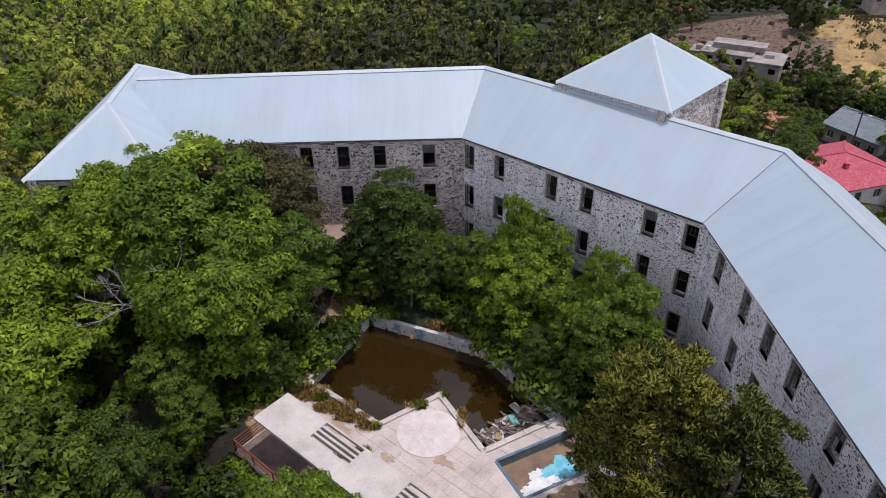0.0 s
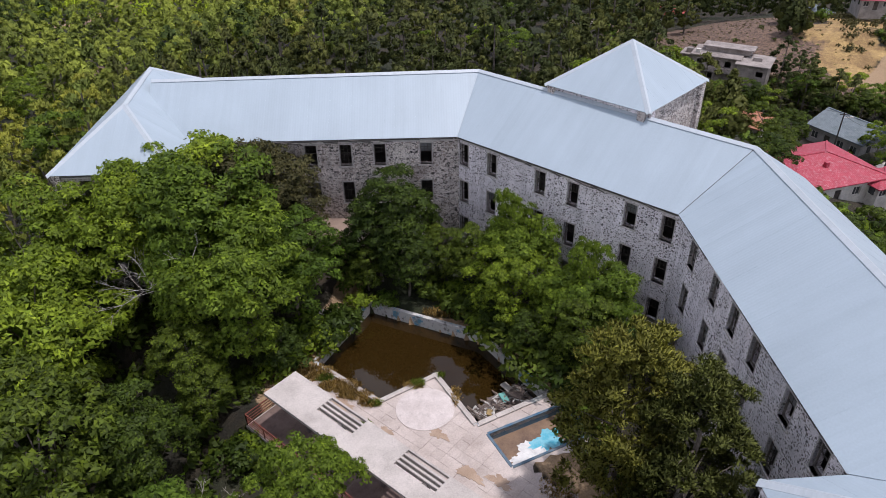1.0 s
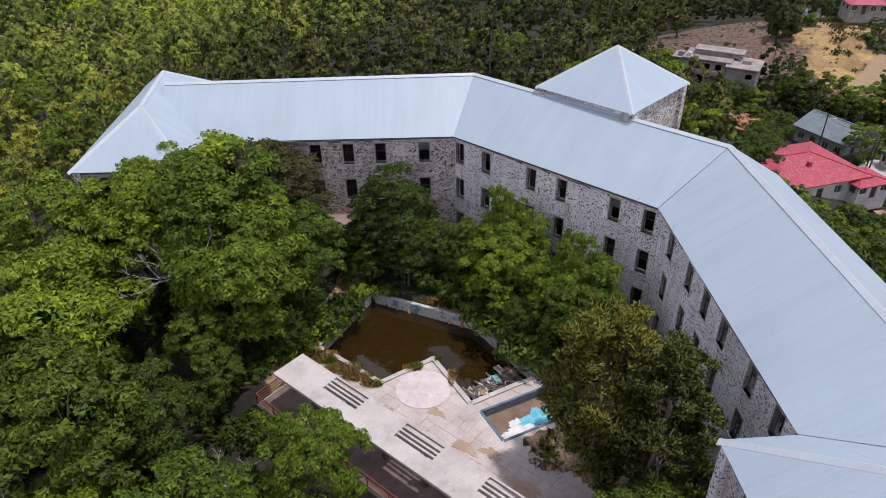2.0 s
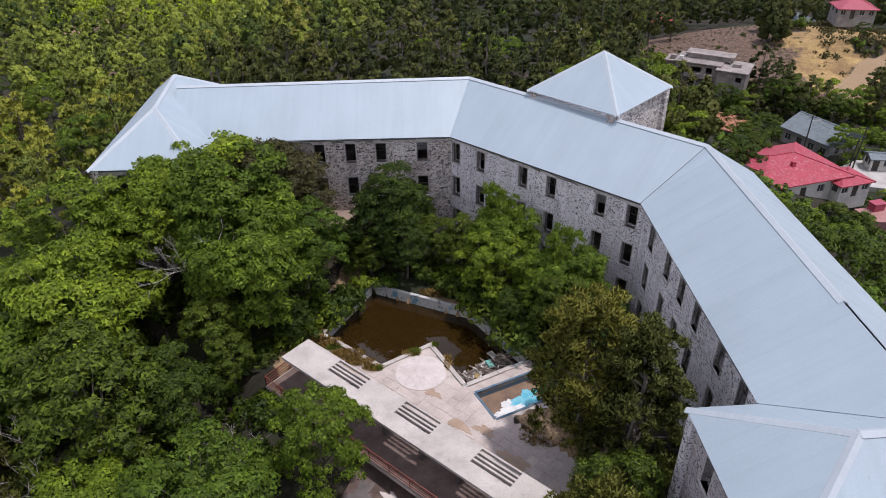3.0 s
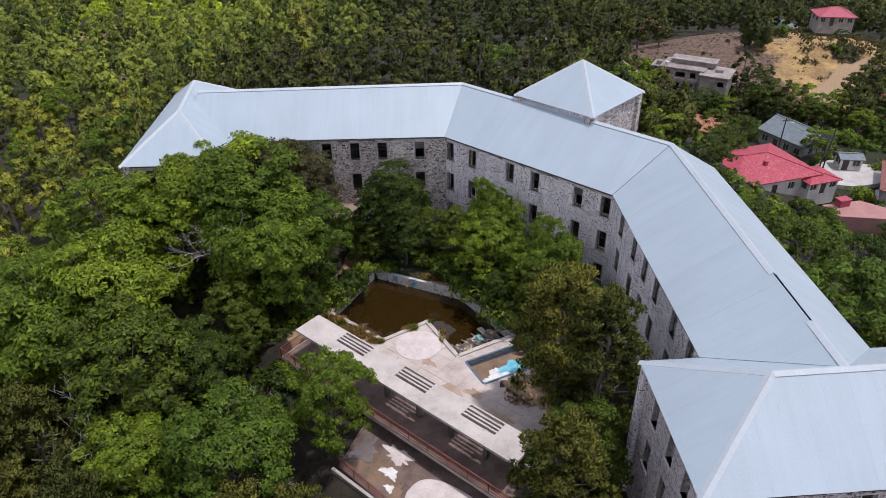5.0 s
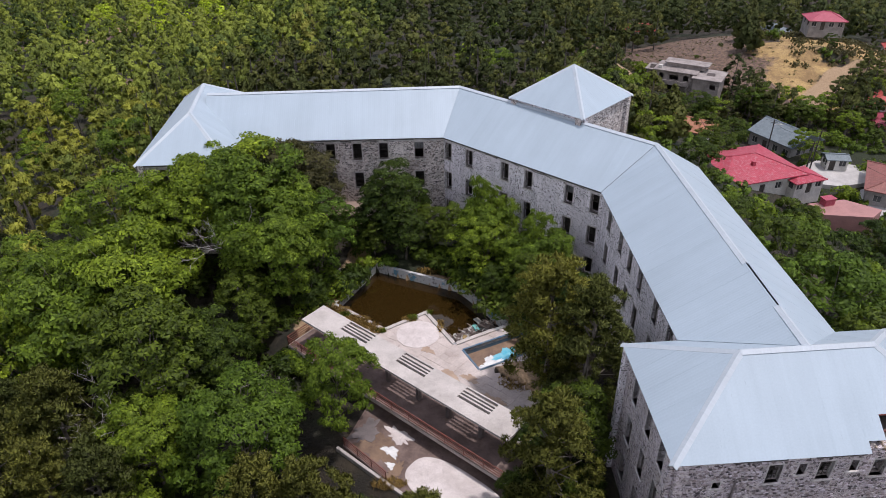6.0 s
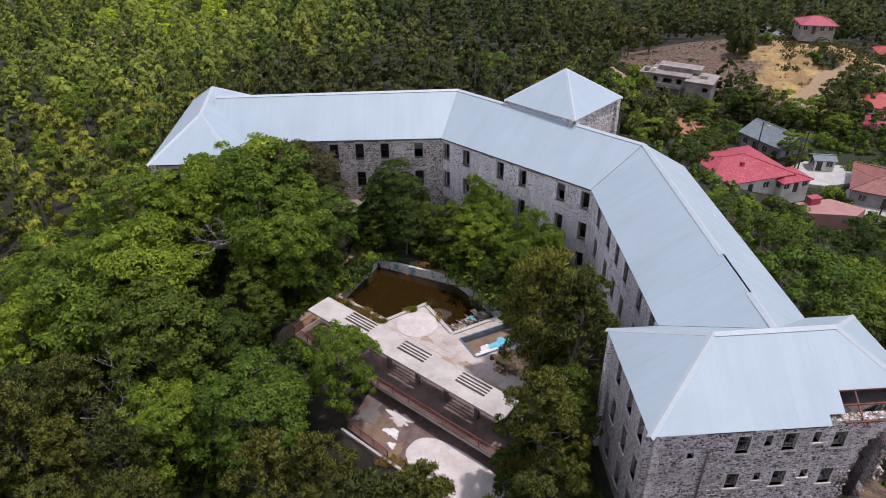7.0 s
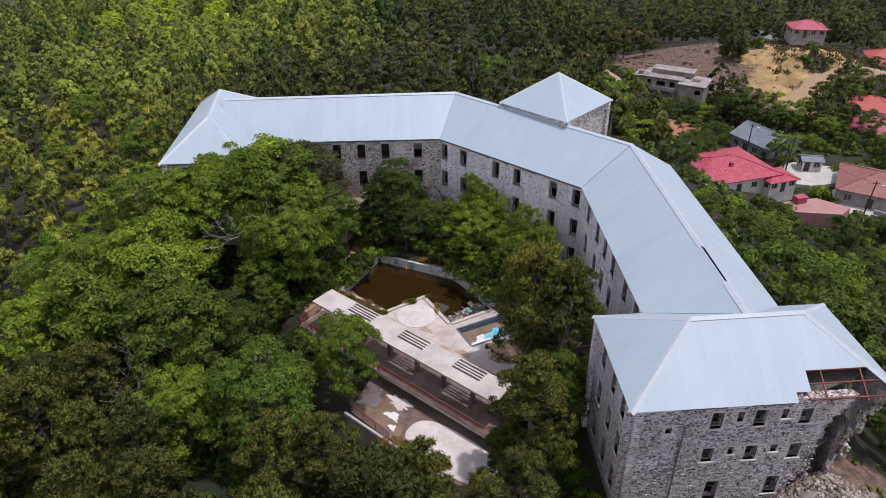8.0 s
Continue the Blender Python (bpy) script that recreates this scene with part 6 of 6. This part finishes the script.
# coping along the pool's near edges
for i, (a, b) in enumerate(zip(POOL, POOL[1:] + POOL[:1])):
    if i > 3:
        continue
    a3, b3 = Vector((*a, DECK_Z + 0.09)), Vector((*b, DECK_Z + 0.09))
    d = (b3 - a3).normalized()
    out = Vector((d.y, -d.x, 0))
    n = max(1, int((b3 - a3).length / 1.15))
    for k in range(n):
        if random.random() < 0.12:
            continue
        p, q = a3.lerp(b3, k / n) + d * 0.015, a3.lerp(b3, (k + 1) / n) - d * 0.015
        bm = bmesh.new()
        beam(bm, p + out * 0.17 + Vector((0, 0, random.uniform(-0.012, 0.012))), q + out * 0.17, 0.36, 0.07)
        part("coping_stone", bm, M["concrete"], pool)

# a patch of spilt paint, and the kiddie pool's pale end
def patch_outline(cx, cy, rx, ry, seed, n=44, turn=0.0):
    r = random.Random(seed)
    out = []
    for k in range(n):
        a = k * math.tau / n
        f = 1 + 0.22 * math.sin(a * 3 + seed) + 0.14 * math.sin(a * 7 + seed * 2) + r.uniform(-0.2, 0.2)
        x, y = rx * f * math.cos(a), ry * f * math.sin(a)
        out.append((cx + x * math.cos(turn) - y * math.sin(turn), cy + x * math.sin(turn) + y * math.cos(turn)))
    return out


M["white_paint"] = weathered("spilt_white_paint", (0.78, 0.78, 0.77), (0.6, 0.6, 0.6), 0.6, 2.0)
M["cyan_paint"] = weathered("spilt_turquoise_paint", (0.06, 0.42, 0.58), (0.25, 0.55, 0.65), 0.5, 3.0)
for key, cx, cy, rx, ry, seed, z in (("white_paint", 4.4, -22.9, 1.0, 0.7, 3, -1.492), ("cyan_paint", 5.6, -22.0, 1.1, 0.75, 5, -1.486), ("white_paint", 3.5, -23.7, 0.5, 0.4, 8, -1.488)):
    bm = bmesh.new()
    prism(bm, patch_outline(cx, cy, rx, ry, seed, turn=0.45), -1.52, z)
    part("paint_patch", bm, M[key], kid)

# stains of bare earth on the deck
M["drift"] = weathered("thin_peach_soil_drift", (0.44, 0.33, 0.25), (0.33, 0.235, 0.17), 0.95, 1.2)
for seed, (u, n, ru, rn) in enumerate(((9.0, 6.6, 0.7, 0.35), (12.6, 5.4, 0.9, 0.4), (14.4, 6.1, 0.8, 0.35), (5.4, 3.4, 0.9, 0.5), (17.5, 5.2, 1.1, 0.5), (6.2, 4.6, 0.45, 0.3), (2.2, 4.4, 0.9, 0.5))):
    x, y = canopy_xy(u, n)
    bm = bmesh.new()
    prism(bm, patch_outline(x, y, ru, rn, seed + 20, turn=-0.69), DECK_Z - 0.04, DECK_Z + 0.022)
    tagged(finish("soil_patch", bm, M["drift"]), "thin drift of brown soil on the paving", "soil", "soil on the deck", "structure")
for seed, (u, n, ru, rn, key) in enumerate(((12.6, -3.6, 1.9, 1.2, "earth"), (13.6, -3.2, 0.75, 0.4, "white_paint"), (14.6, -4.2, 0.45, 0.3, "white_paint"), (13.0, -1.6, 1.2, 0.6, "pale"), (18.6, -4.4, 0.4, 0.2, "earth"), (15.2, -4.4, 0.4, 1.0, "earth"), (10.6, -3.0, 0.9, 1.3, "damp"))):
    x, y = canopy_xy(u, n)
    bm = bmesh.new()
    prism(bm, patch_outline(x, y, ru, rn, seed + 40, turn=-0.69), LOW_Z - 0.04, LOW_Z + 0.012 + 0.006 * seed)
    tagged(finish("floor_patch", bm, M[key]), "worn patch on the lower terrace floor", "patch", "patches on the lower terrace", "structure")

# dumped boards and rubbish in the pool's corner
M["board"] = weathered("bleached_broken_boards", (0.24, 0.19, 0.16), (0.07, 0.05, 0.045), 0.9, 3.0)
M["teal"] = weathered("faded_teal_plastic", (0.16, 0.42, 0.38), (0.12, 0.33, 0.30), 0.5, 2.0)
rng = random.Random(31)
board_meshes = []
for k in range(5):
    bm = bmesh.new()
    L = rng.uniform(0.7, 2.0)
    box(bm, -L / 2, L / 2, -0.03 - 0.01 * k, 0.03 + 0.01 * k, -0.014, 0.014, bevel=0.005)
    me = bpy.data.meshes.new("broken_board")
    bm.to_mesh(me)
    bm.free()
    me.materials.append(M["board"] if k % 4 else M["wood_white"])
    board_meshes.append(me)
bm = bmesh.new()
outline = [(1.3, -20.5), (5.4, -18.4), (4.2, -16.7), (2.0, -17.9), (0.9, -19.4)]
prism(bm, outline, -3.5, -1.68)
tagged(finish("silt_bank", bm, M["damp"]), "bank of dark silt in the shallow pool corner", "silt", kind="structure")
for k in range(170):
    a, b = rng.random(), rng.random()
    x = 1.3 + 3.7 * a + rng.uniform(-0.3, 0.1) - 0.6 * b
    y = -20.3 + 1.9 * a + 1.9 * b * (0.5 + 0.5 * a)
    z = -1.66 + 0.5 * (1 - b) * rng.random()
    ob = new("broken_board", rng.choice(board_meshes))
    ob.matrix_world = pose(x, y, z, rng.uniform(-18, 18), rng.uniform(-22, 22), rng.uniform(0, 360))
    tagged(ob, "bleached broken board dumped in the pool", "board", "boards dumped in the pool")
for x, y, key, L, W in ((3.0, -18.3, "teal", 0.8, 0.5), (1.9, -19.7, "dry_grass", 0.5, 0.4), (3.9, -18.0, "board", 1.1, 0.8), (3.3, -17.3, "concrete", 0.9, 0.6)):
    bm = bmesh.new()
    box(bm, -L / 2, L / 2, -W / 2, W / 2, -0.06, 0.08, bevel=0.03)
    ob = tagged(finish("scrap_sheet", bm, M[key]), "dumped sheet of scrap in the rubbish heap", "rubbish", "rubbish in the pool")
    ob.matrix_world = pose(x, y, -1.3, 14, -10, 40 * x)

# concrete bench slab by the path, and the porch of the courtyard wing
bench = thing("stone_bench", (-10.4, -9.9, ground_z(-10.4, -9.9)), -25, "cracked concrete slab bench by the path", "bench")
bm = bmesh.new()
box(bm, -1.0, 1.0, -0.4, 0.4, 0.42, 0.56, bevel=0.03)
part("seat", bm, M["concrete"], bench)
for sx in (-0.75, 0.6):
    bm = bmesh.new()
    box(bm, sx, sx + 0.18, -0.3, 0.3, -0.3, 0.43)
    part("support", bm, M["concrete"], bench)
porch = thing("porch", (-12.0, 0.0, -0.6), 0, "beige plastered entrance porch with a flat concrete roof", "porch")
bm = bmesh.new()
box(bm, -3.2, 2.6, -3.0, 0.33, 3.1, 3.3, bevel=0.02)
M["beige"] = weathered("beige_plaster", (0.36, 0.27, 0.22), (0.25, 0.185, 0.15), 0.9, 1.0)
part("roof_slab", bm, M["beige"], porch)
bm = bmesh.new()
wall_grid(bm, 5.2, -0.5, 3.1, 0.25, [(3.4, 4.6, 0.0, 2.2)], Matrix.Translation((-2.9, -2.7, 0)))
box(bm, -2.9, -2.65, -2.45, 0.33, -0.5, 3.1)
box(bm, 2.05, 2.3, -2.45, 0.33, -0.5, 3.1)
part("wall", bm, M["beige"], porch)
bm = bmesh.new()
tube(bm, (2.5, -2.85, -0.5), (2.5, -2.85, 3.1), 0.05, 0.05, 8)
part("drainpipe", bm, M["pale"], porch)
bm = bmesh.new()
tube(bm, (16.35, -44.18, 0.0), (16.35, -44.18, 8.6), 0.06, 0.06, 8)
part("drainpipe", bm, M["damp"], hotel)

# ---- the collapsed corner ----
M["rubble"] = weathered("pale_dusty_rubble", (0.38, 0.345, 0.315), (0.2, 0.17, 0.15), 0.95, 1.5)
rng = random.Random(77)
chunks = []
for k in range(6):
    bm = bmesh.new()
    box(bm, -0.5, 0.5, -0.36, 0.36, -0.26, 0.26, bevel=0.1)
    for v in bm.verts:
        v.co = Vector((v.co.x * rng.uniform(0.7, 1.25), v.co.y * rng.uniform(0.7, 1.2), v.co.z * rng.uniform(0.7, 1.2)))
    me = bpy.data.meshes.new("stone")
    bm.to_mesh(me)
    bm.free()
    me.materials.append(M["broken_stone"])
    chunks.append(me)
ragged = new("broken_wall_edge")
ragged.parent = hotel
tagged(ragged, "ragged broken edge of the rubble wall")
f_u = (EP[1] - EP[0]).normalized()
f_n = left_of(EP[0], EP[1])
s_u = (EP[2] - EP[1]).normalized()
s_n = left_of(EP[1], EP[2])


def loose_stone(x, y, z, s, parent):
    ob = new("stone", rng.choice(chunks))
    ob.parent = parent
    ob.matrix_local = pose(x, y, z, rng.uniform(0, 360), rng.uniform(0, 360), rng.uniform(0, 360)) @ Matrix.Diagonal((s, s, s, 1))


for k in range(170):
    x, w, z0, z1, _ = rng.choice(broken)
    p = EP[0] + f_u * (x + rng.uniform(-0.15, 0.12)) + f_n * rng.uniform(0.4, 0.9)
    loose_stone(p.x, p.y, max(0.2, rng.uniform(z0, z1)), rng.uniform(0.14, 0.42), ragged)
for k in range(60):
    p = EP[0] + f_u * rng.uniform(11.3, 15.2) + f_n * rng.uniform(0.4, 0.95)
    loose_stone(p.x, p.y, 10.38 + rng.uniform(-0.1, 0.16), rng.uniform(0.14, 0.36), ragged)
for k in range(150):
    x, w, z0, z1, _ = rng.choice(torn_end)
    p = EP[1] + s_u * (x + w + rng.uniform(-0.12, 0.15)) + s_n * rng.uniform(0.35, 0.95)
    loose_stone(p.x, p.y, max(0.2, rng.uniform(z0, z1)), rng.uniform(0.14, 0.42), ragged)
# heap of fallen masonry
bm = bmesh.new()
hx, hy = 27.6, -44.6
for k in range(3200):
    a, f = rng.uniform(0, math.tau), rng.uniform(0.0, 1.0) ** 0.55
    x, y = hx + math.cos(a) * f * 6.2, hy + math.sin(a) * f * 5.4
    z = ground_z(hx, hy) - 0.5 + 4.4 * (1 - step01(f)) + rng.uniform(-0.05, 0.16)
    s = rng.uniform(0.09, 0.30) * (1.7 if k % 17 == 0 else 1)
    box(bm, -s / 2, s / 2, -s * rng.uniform(0.25, 0.45), s * rng.uniform(0.25, 0.45), -s * 0.3, s * rng.uniform(0.15, 0.35), pose(x, y, z, rng.uniform(-50, 50), rng.uniform(-50, 50), rng.uniform(0, 360)))
for v in bm.verts:
    v.co += Vector((rng.gauss(0, 0.035), rng.gauss(0, 0.035), rng.gauss(0, 0.03)))
tagged(finish("fallen_masonry", bm, M["heap_stones"]), "heap of fallen stone and mortar below the collapsed corner", "rubble", kind="stuff")
bm = bmesh.new()
n_ring, n_sec = 8, 26
rings = []
for i in range(n_ring + 1):
    f = i / n_ring
    rings.append([bm.verts.new((hx + math.cos(k * math.tau / n_sec) * f * 6.4, hy + math.sin(k * math.tau / n_sec) * f * 5.6,
                                ground_z(hx, hy) - 0.5 + 4.4 * (1 - step01(f)) + 0.5 * noise.noise((k * 0.9, f * 6, 2.0)) * (1 - f))) for k in range(n_sec)])
for i in range(n_ring):
    for k in range(n_sec):
        q = (rings[i][k], rings[i + 1][k], rings[i + 1][(k + 1) % n_sec], rings[i][(k + 1) % n_sec])
        if i == 0:
            q = q[:1] + q[1:3]
        bm.faces.new(q if i else (rings[0][0], rings[1][k], rings[1][(k + 1) % n_sec]))
bmesh.ops.recalc_face_normals(bm, faces=bm.faces)
tagged(finish("rubble_mound", bm, M["rubble"], smooth=True), "mound of earth and mortar under the collapsed corner", "rubble", kind="structure")
# bare red purlins under the torn roof
for v in (0.03, 0.20, 0.345):
    bm = bmesh.new()
    beam(bm, on_front(12.0, v) - Vector((0, 0, 0.08)), on_front(17.9 - 3.5 * v, v) - Vector((0, 0, 0.08)), 0.09)
    part("purlin", bm, M["rust"], ep_roof)
for u in (13.2, 15.9):
    bm = bmesh.new()
    beam(bm, on_front(u, 0.0) - Vector((0, 0, 0.16)), on_front(u, 0.4) - Vector((0, 0, 0.16)), 0.09)
    part("rafter", bm, M["rust"], ep_roof)

# paving slabs of the deck
bm = bmesh.new()
box(bm, -0.374, 0.374, -0.374, 0.374, -0.05, 0.0)
slab_mesh = bpy.data.meshes.new("paving_slab")
bm.to_mesh(slab_mesh)
bm.free()
slab_mat = M["slab"].copy()
sn = Nodes(slab_mat)
own = sn.add("ObjectInfo").outputs["Random"]
was = sn.b.inputs["Base Color"].links[0].from_socket
sn.colour(sn.mix(1.0, was, sn.ramp(own, (0.0, (0.95, 0.94, 0.93)), (1.0, (1.06, 1.05, 1.04))), "MULTIPLY"))
slab_mesh.materials.append(slab_mat)
rng = random.Random(3)
for i in range(-2, 32):
    for j in range(0, 16):
        u, n = 0.2 + i * 0.76, 3.05 + j * 0.76
        c = canopy_xy(u, n)
        corners = [canopy_xy(u + a, n + b) for a in (-0.38, 0.38) for b in (-0.38, 0.38)]
        if not all(inside(*q, deck_outline) for q in corners) or (7.2 < u < 21.8 and n < 4.1) or math.hypot(c[0] + 2.5, c[1] + 19.78) < 1.55:
            continue
        ob = new("paving_slab", slab_mesh)
        ob.parent = deck
        ob.matrix_local = Matrix.Translation((c[0], c[1], DECK_Z + rng.uniform(-0.012, 0.01))) @ pose(0, 0, 0, rng.uniform(-0.5, 0.5), rng.uniform(-0.5, 0.5), math.degrees(math.atan2(CAN_U.y, CAN_U.x)))

# dry grass along the pool's edge and in the joints
def grass(name, material, spots_, label, tall=0.28):
    r = np.random.default_rng(4)
    pts = []
    for x, y, rx, ry, n, z in spots_:
        a, f = r.uniform(0, math.tau, n), np.sqrt(r.uniform(0, 1, n))
        pts.append(np.stack([x + rx * f * np.cos(a), y + ry * f * np.sin(a), np.full(n, z)], 1))
    p = np.concatenate(pts)
    up = np.tile(np.array([0, 0, 1.0]), (len(p), 1))
    return tagged(new(name, cards_mesh(name, tufts(p, up, tall, 0.022, r, 3), M[material])), label, "grass", kind="stuff")


M["straw"] = leaf_material("dry_straw_blades", (0.50, 0.33, 0.10), (0.30, 0.19, 0.06), 0.3)
grass("dry_grass", "straw", [(-10.6, -16.2, 1.5, 0.8, 700, DECK_Z - 0.03), (-8.6, -17.6, 1.5, 0.6, 620, DECK_Z), (-7.4, -18.5, 1.2, 0.4, 360, DECK_Z), (-11.2, -13.8, 0.8, 1.6, 500, DECK_Z - 0.1), (-6.4, -19.2, 0.8, 0.4, 160, DECK_Z), (-11.8, -15.4, 1.0, 1.2, 380, DECK_Z - 0.1), (-3.4, -17.6, 0.7, 0.3, 120, DECK_Z), (-0.4, -18.6, 0.3, 0.9, 120, DECK_Z),
                            (6.2, -26.2, 1.6, 1.2, 420, DECK_Z - 0.05), (-1.0, -9.2, 2.0, 0.7, 320, DECK_Z - 0.1), (-4.3, -35.6, 1.4, 0.5, 260, LOW_Z), (-0.6, -38.2, 1.6, 0.6, 320, LOW_Z)], "tufts of dry yellow grass along the pool edge")
grass("weeds", "leaf", [(-3.1, -17.4, 0.45, 0.3, 260, DECK_Z), (-6.6, -21.4, 0.6, 0.4, 260, DECK_Z), (-1.4, -16.6, 0.25, 0.2, 60, DECK_Z), (-9.8, -16.8, 0.6, 0.3, 140, DECK_Z), (-6.0, -19.3, 0.4, 0.2, 100, DECK_Z)], "low green weeds in the deck joints", 0.3)


# bare dead trees among the crowns
def dead_tree(x, y, top, seed):
    r = random.Random(seed)
    z = ground_z(x, y) - 0.2
    t = thing("dead_tree", (x, y, z), r.uniform(0, 360), "bare dead tree with pale twisted branches", "tree", "dead trees")
    h = top - z
    bm = bmesh.new()
    tube(bm, (0, 0, -0.3), (0.1, 0, h * 0.62), 0.13, 0.07, 6)
    part("trunk", bm, M["deadwood"], t)

    def grow(p, d, length, rad, depth, bm_):
        q = p + d * length
        tube(bm_, p, q, rad, rad * 0.6, 4)
        if depth:
            for k in range(3):
                e = (d + Vector((r.gauss(0, 0.55), r.gauss(0, 0.55), r.gauss(0.1, 0.4)))).normalized()
                grow(q, e, length * r.uniform(0.55, 0.85), rad * 0.6, depth - 1, bm_)

    for k in range(5):
        bm = bmesh.new()
        a = k * 1.26 + r.uniform(0, 0.6)
        grow(Vector((0.08, 0, h * (0.45 + 0.04 * k))), Vector((math.cos(a), math.sin(a), 0.75)).normalized(), h * 0.17, 0.045, 3, bm)
        part("branch", bm, M["deadwood"], t)


M["deadwood"] = weathered("bleached_dead_wood", (0.42, 0.39, 0.36), (0.26, 0.235, 0.215), 0.9, 3.0)
for k, (x, y, top) in enumerate(((-20.6, -14.2, 10.6), (-14.0, -29.6, 3.6), (-12.6, -33.8, 2.0), (-25.4, -31.6, 5.8), (-33.6, -14.6, 7.2))):
    dead_tree(x, y, top, 60 + k)

# single stones of the pavilion's front wall, proud of the mortar
rng = random.Random(41)
front_wall = FRONT_WALL
fo = EP[0] + ep_n * 0.35
front_m = Matrix(((f_u.x, ep_n.x, 0, fo.x), (f_u.y, ep_n.y, 0, fo.y), (0, 0, 1, 0), (0, 0, 0, 1)))


def wall_stone(w, h, deep):
    """Corners of one flat uneven stone: the foot on the wall and the smaller face."""
    n = rng.choice((5, 6, 6, 7))
    a0 = rng.uniform(0, math.tau)
    ring = []
    for k in range(n):
        a = a0 + (k + rng.uniform(-0.25, 0.25)) * math.tau / n
        q = rng.uniform(0.62, 1.15)
        ring.append((math.cos(a) * w * 0.56 * q, math.sin(a) * h * 0.56 * q))
    verts = [(x, 0.02, z) for x, z in ring] + [(x * 0.82, -deep * rng.uniform(0.6, 1.2), z * 0.82) for x, z in ring]
    faces = [tuple(range(n, 2 * n))[::-1]] + [(k, n + k, n + (k + 1) % n, (k + 1) % n) for k in range(n)]
    return verts, faces


shapes = []
for k in range(12):
    v, f = wall_stone(rng.uniform(0.16, 0.34), rng.uniform(0.10, 0.19), 0.04)
    me = bpy.data.meshes.new("stone")
    me.from_pydata(v, [], f)
    me.materials.append(M["wall_stone"])
    shapes.append(me)
all_v, all_f, single = [], [], 0
z = -0.6
while z < 10.2:
    row = rng.uniform(0.12, 0.18)
    u = rng.uniform(0, 0.3)
    while u < 14.1:
        w = rng.uniform(0.13, 0.34)
        cu, cz = u + w / 2, z + row / 2 + rng.uniform(-0.04, 0.04)
        u += w + rng.uniform(0.0, 0.09)
        if any(x - 0.22 < cu < x + wd + 0.22 and s0 - 0.16 < cz < t0 + 0.16 for x, wd, s0, t0, _ in front_holes) or cu > 14.0 or cu < 0.2:
            continue
        if noise.noise((cu * 0.55, cz * 0.4, 3.0)) + rng.uniform(-0.5, 0.5) > 0.2:
            continue
        if 4.4 < cu < 10.4 and 3.2 < cz < 8.2 and single < 300:
            single += 1
            ob = new("stone", rng.choice(shapes))
            ob.parent = front_wall
            ob.matrix_local = front_m @ pose(cu, 0, cz, 0, rng.uniform(-14, 14), 0)
            continue
        v, f = wall_stone(w, row, 0.045)
        base = len(all_v)
        all_v += [tuple(front_m @ Vector((x + cu, y, q + cz))) for x, y, q in v]
        all_f += [tuple(i + base for i in face) for face in f]
    z += row
me = bpy.data.meshes.new("rest_of_the_wall_stone")
me.from_pydata(all_v, [], all_f)
me.materials.append(M["wall_stones"])
ob = new("rest_of_the_wall_stone", me)
ob.parent = front_wall
tagged(ob, kind="stuff")
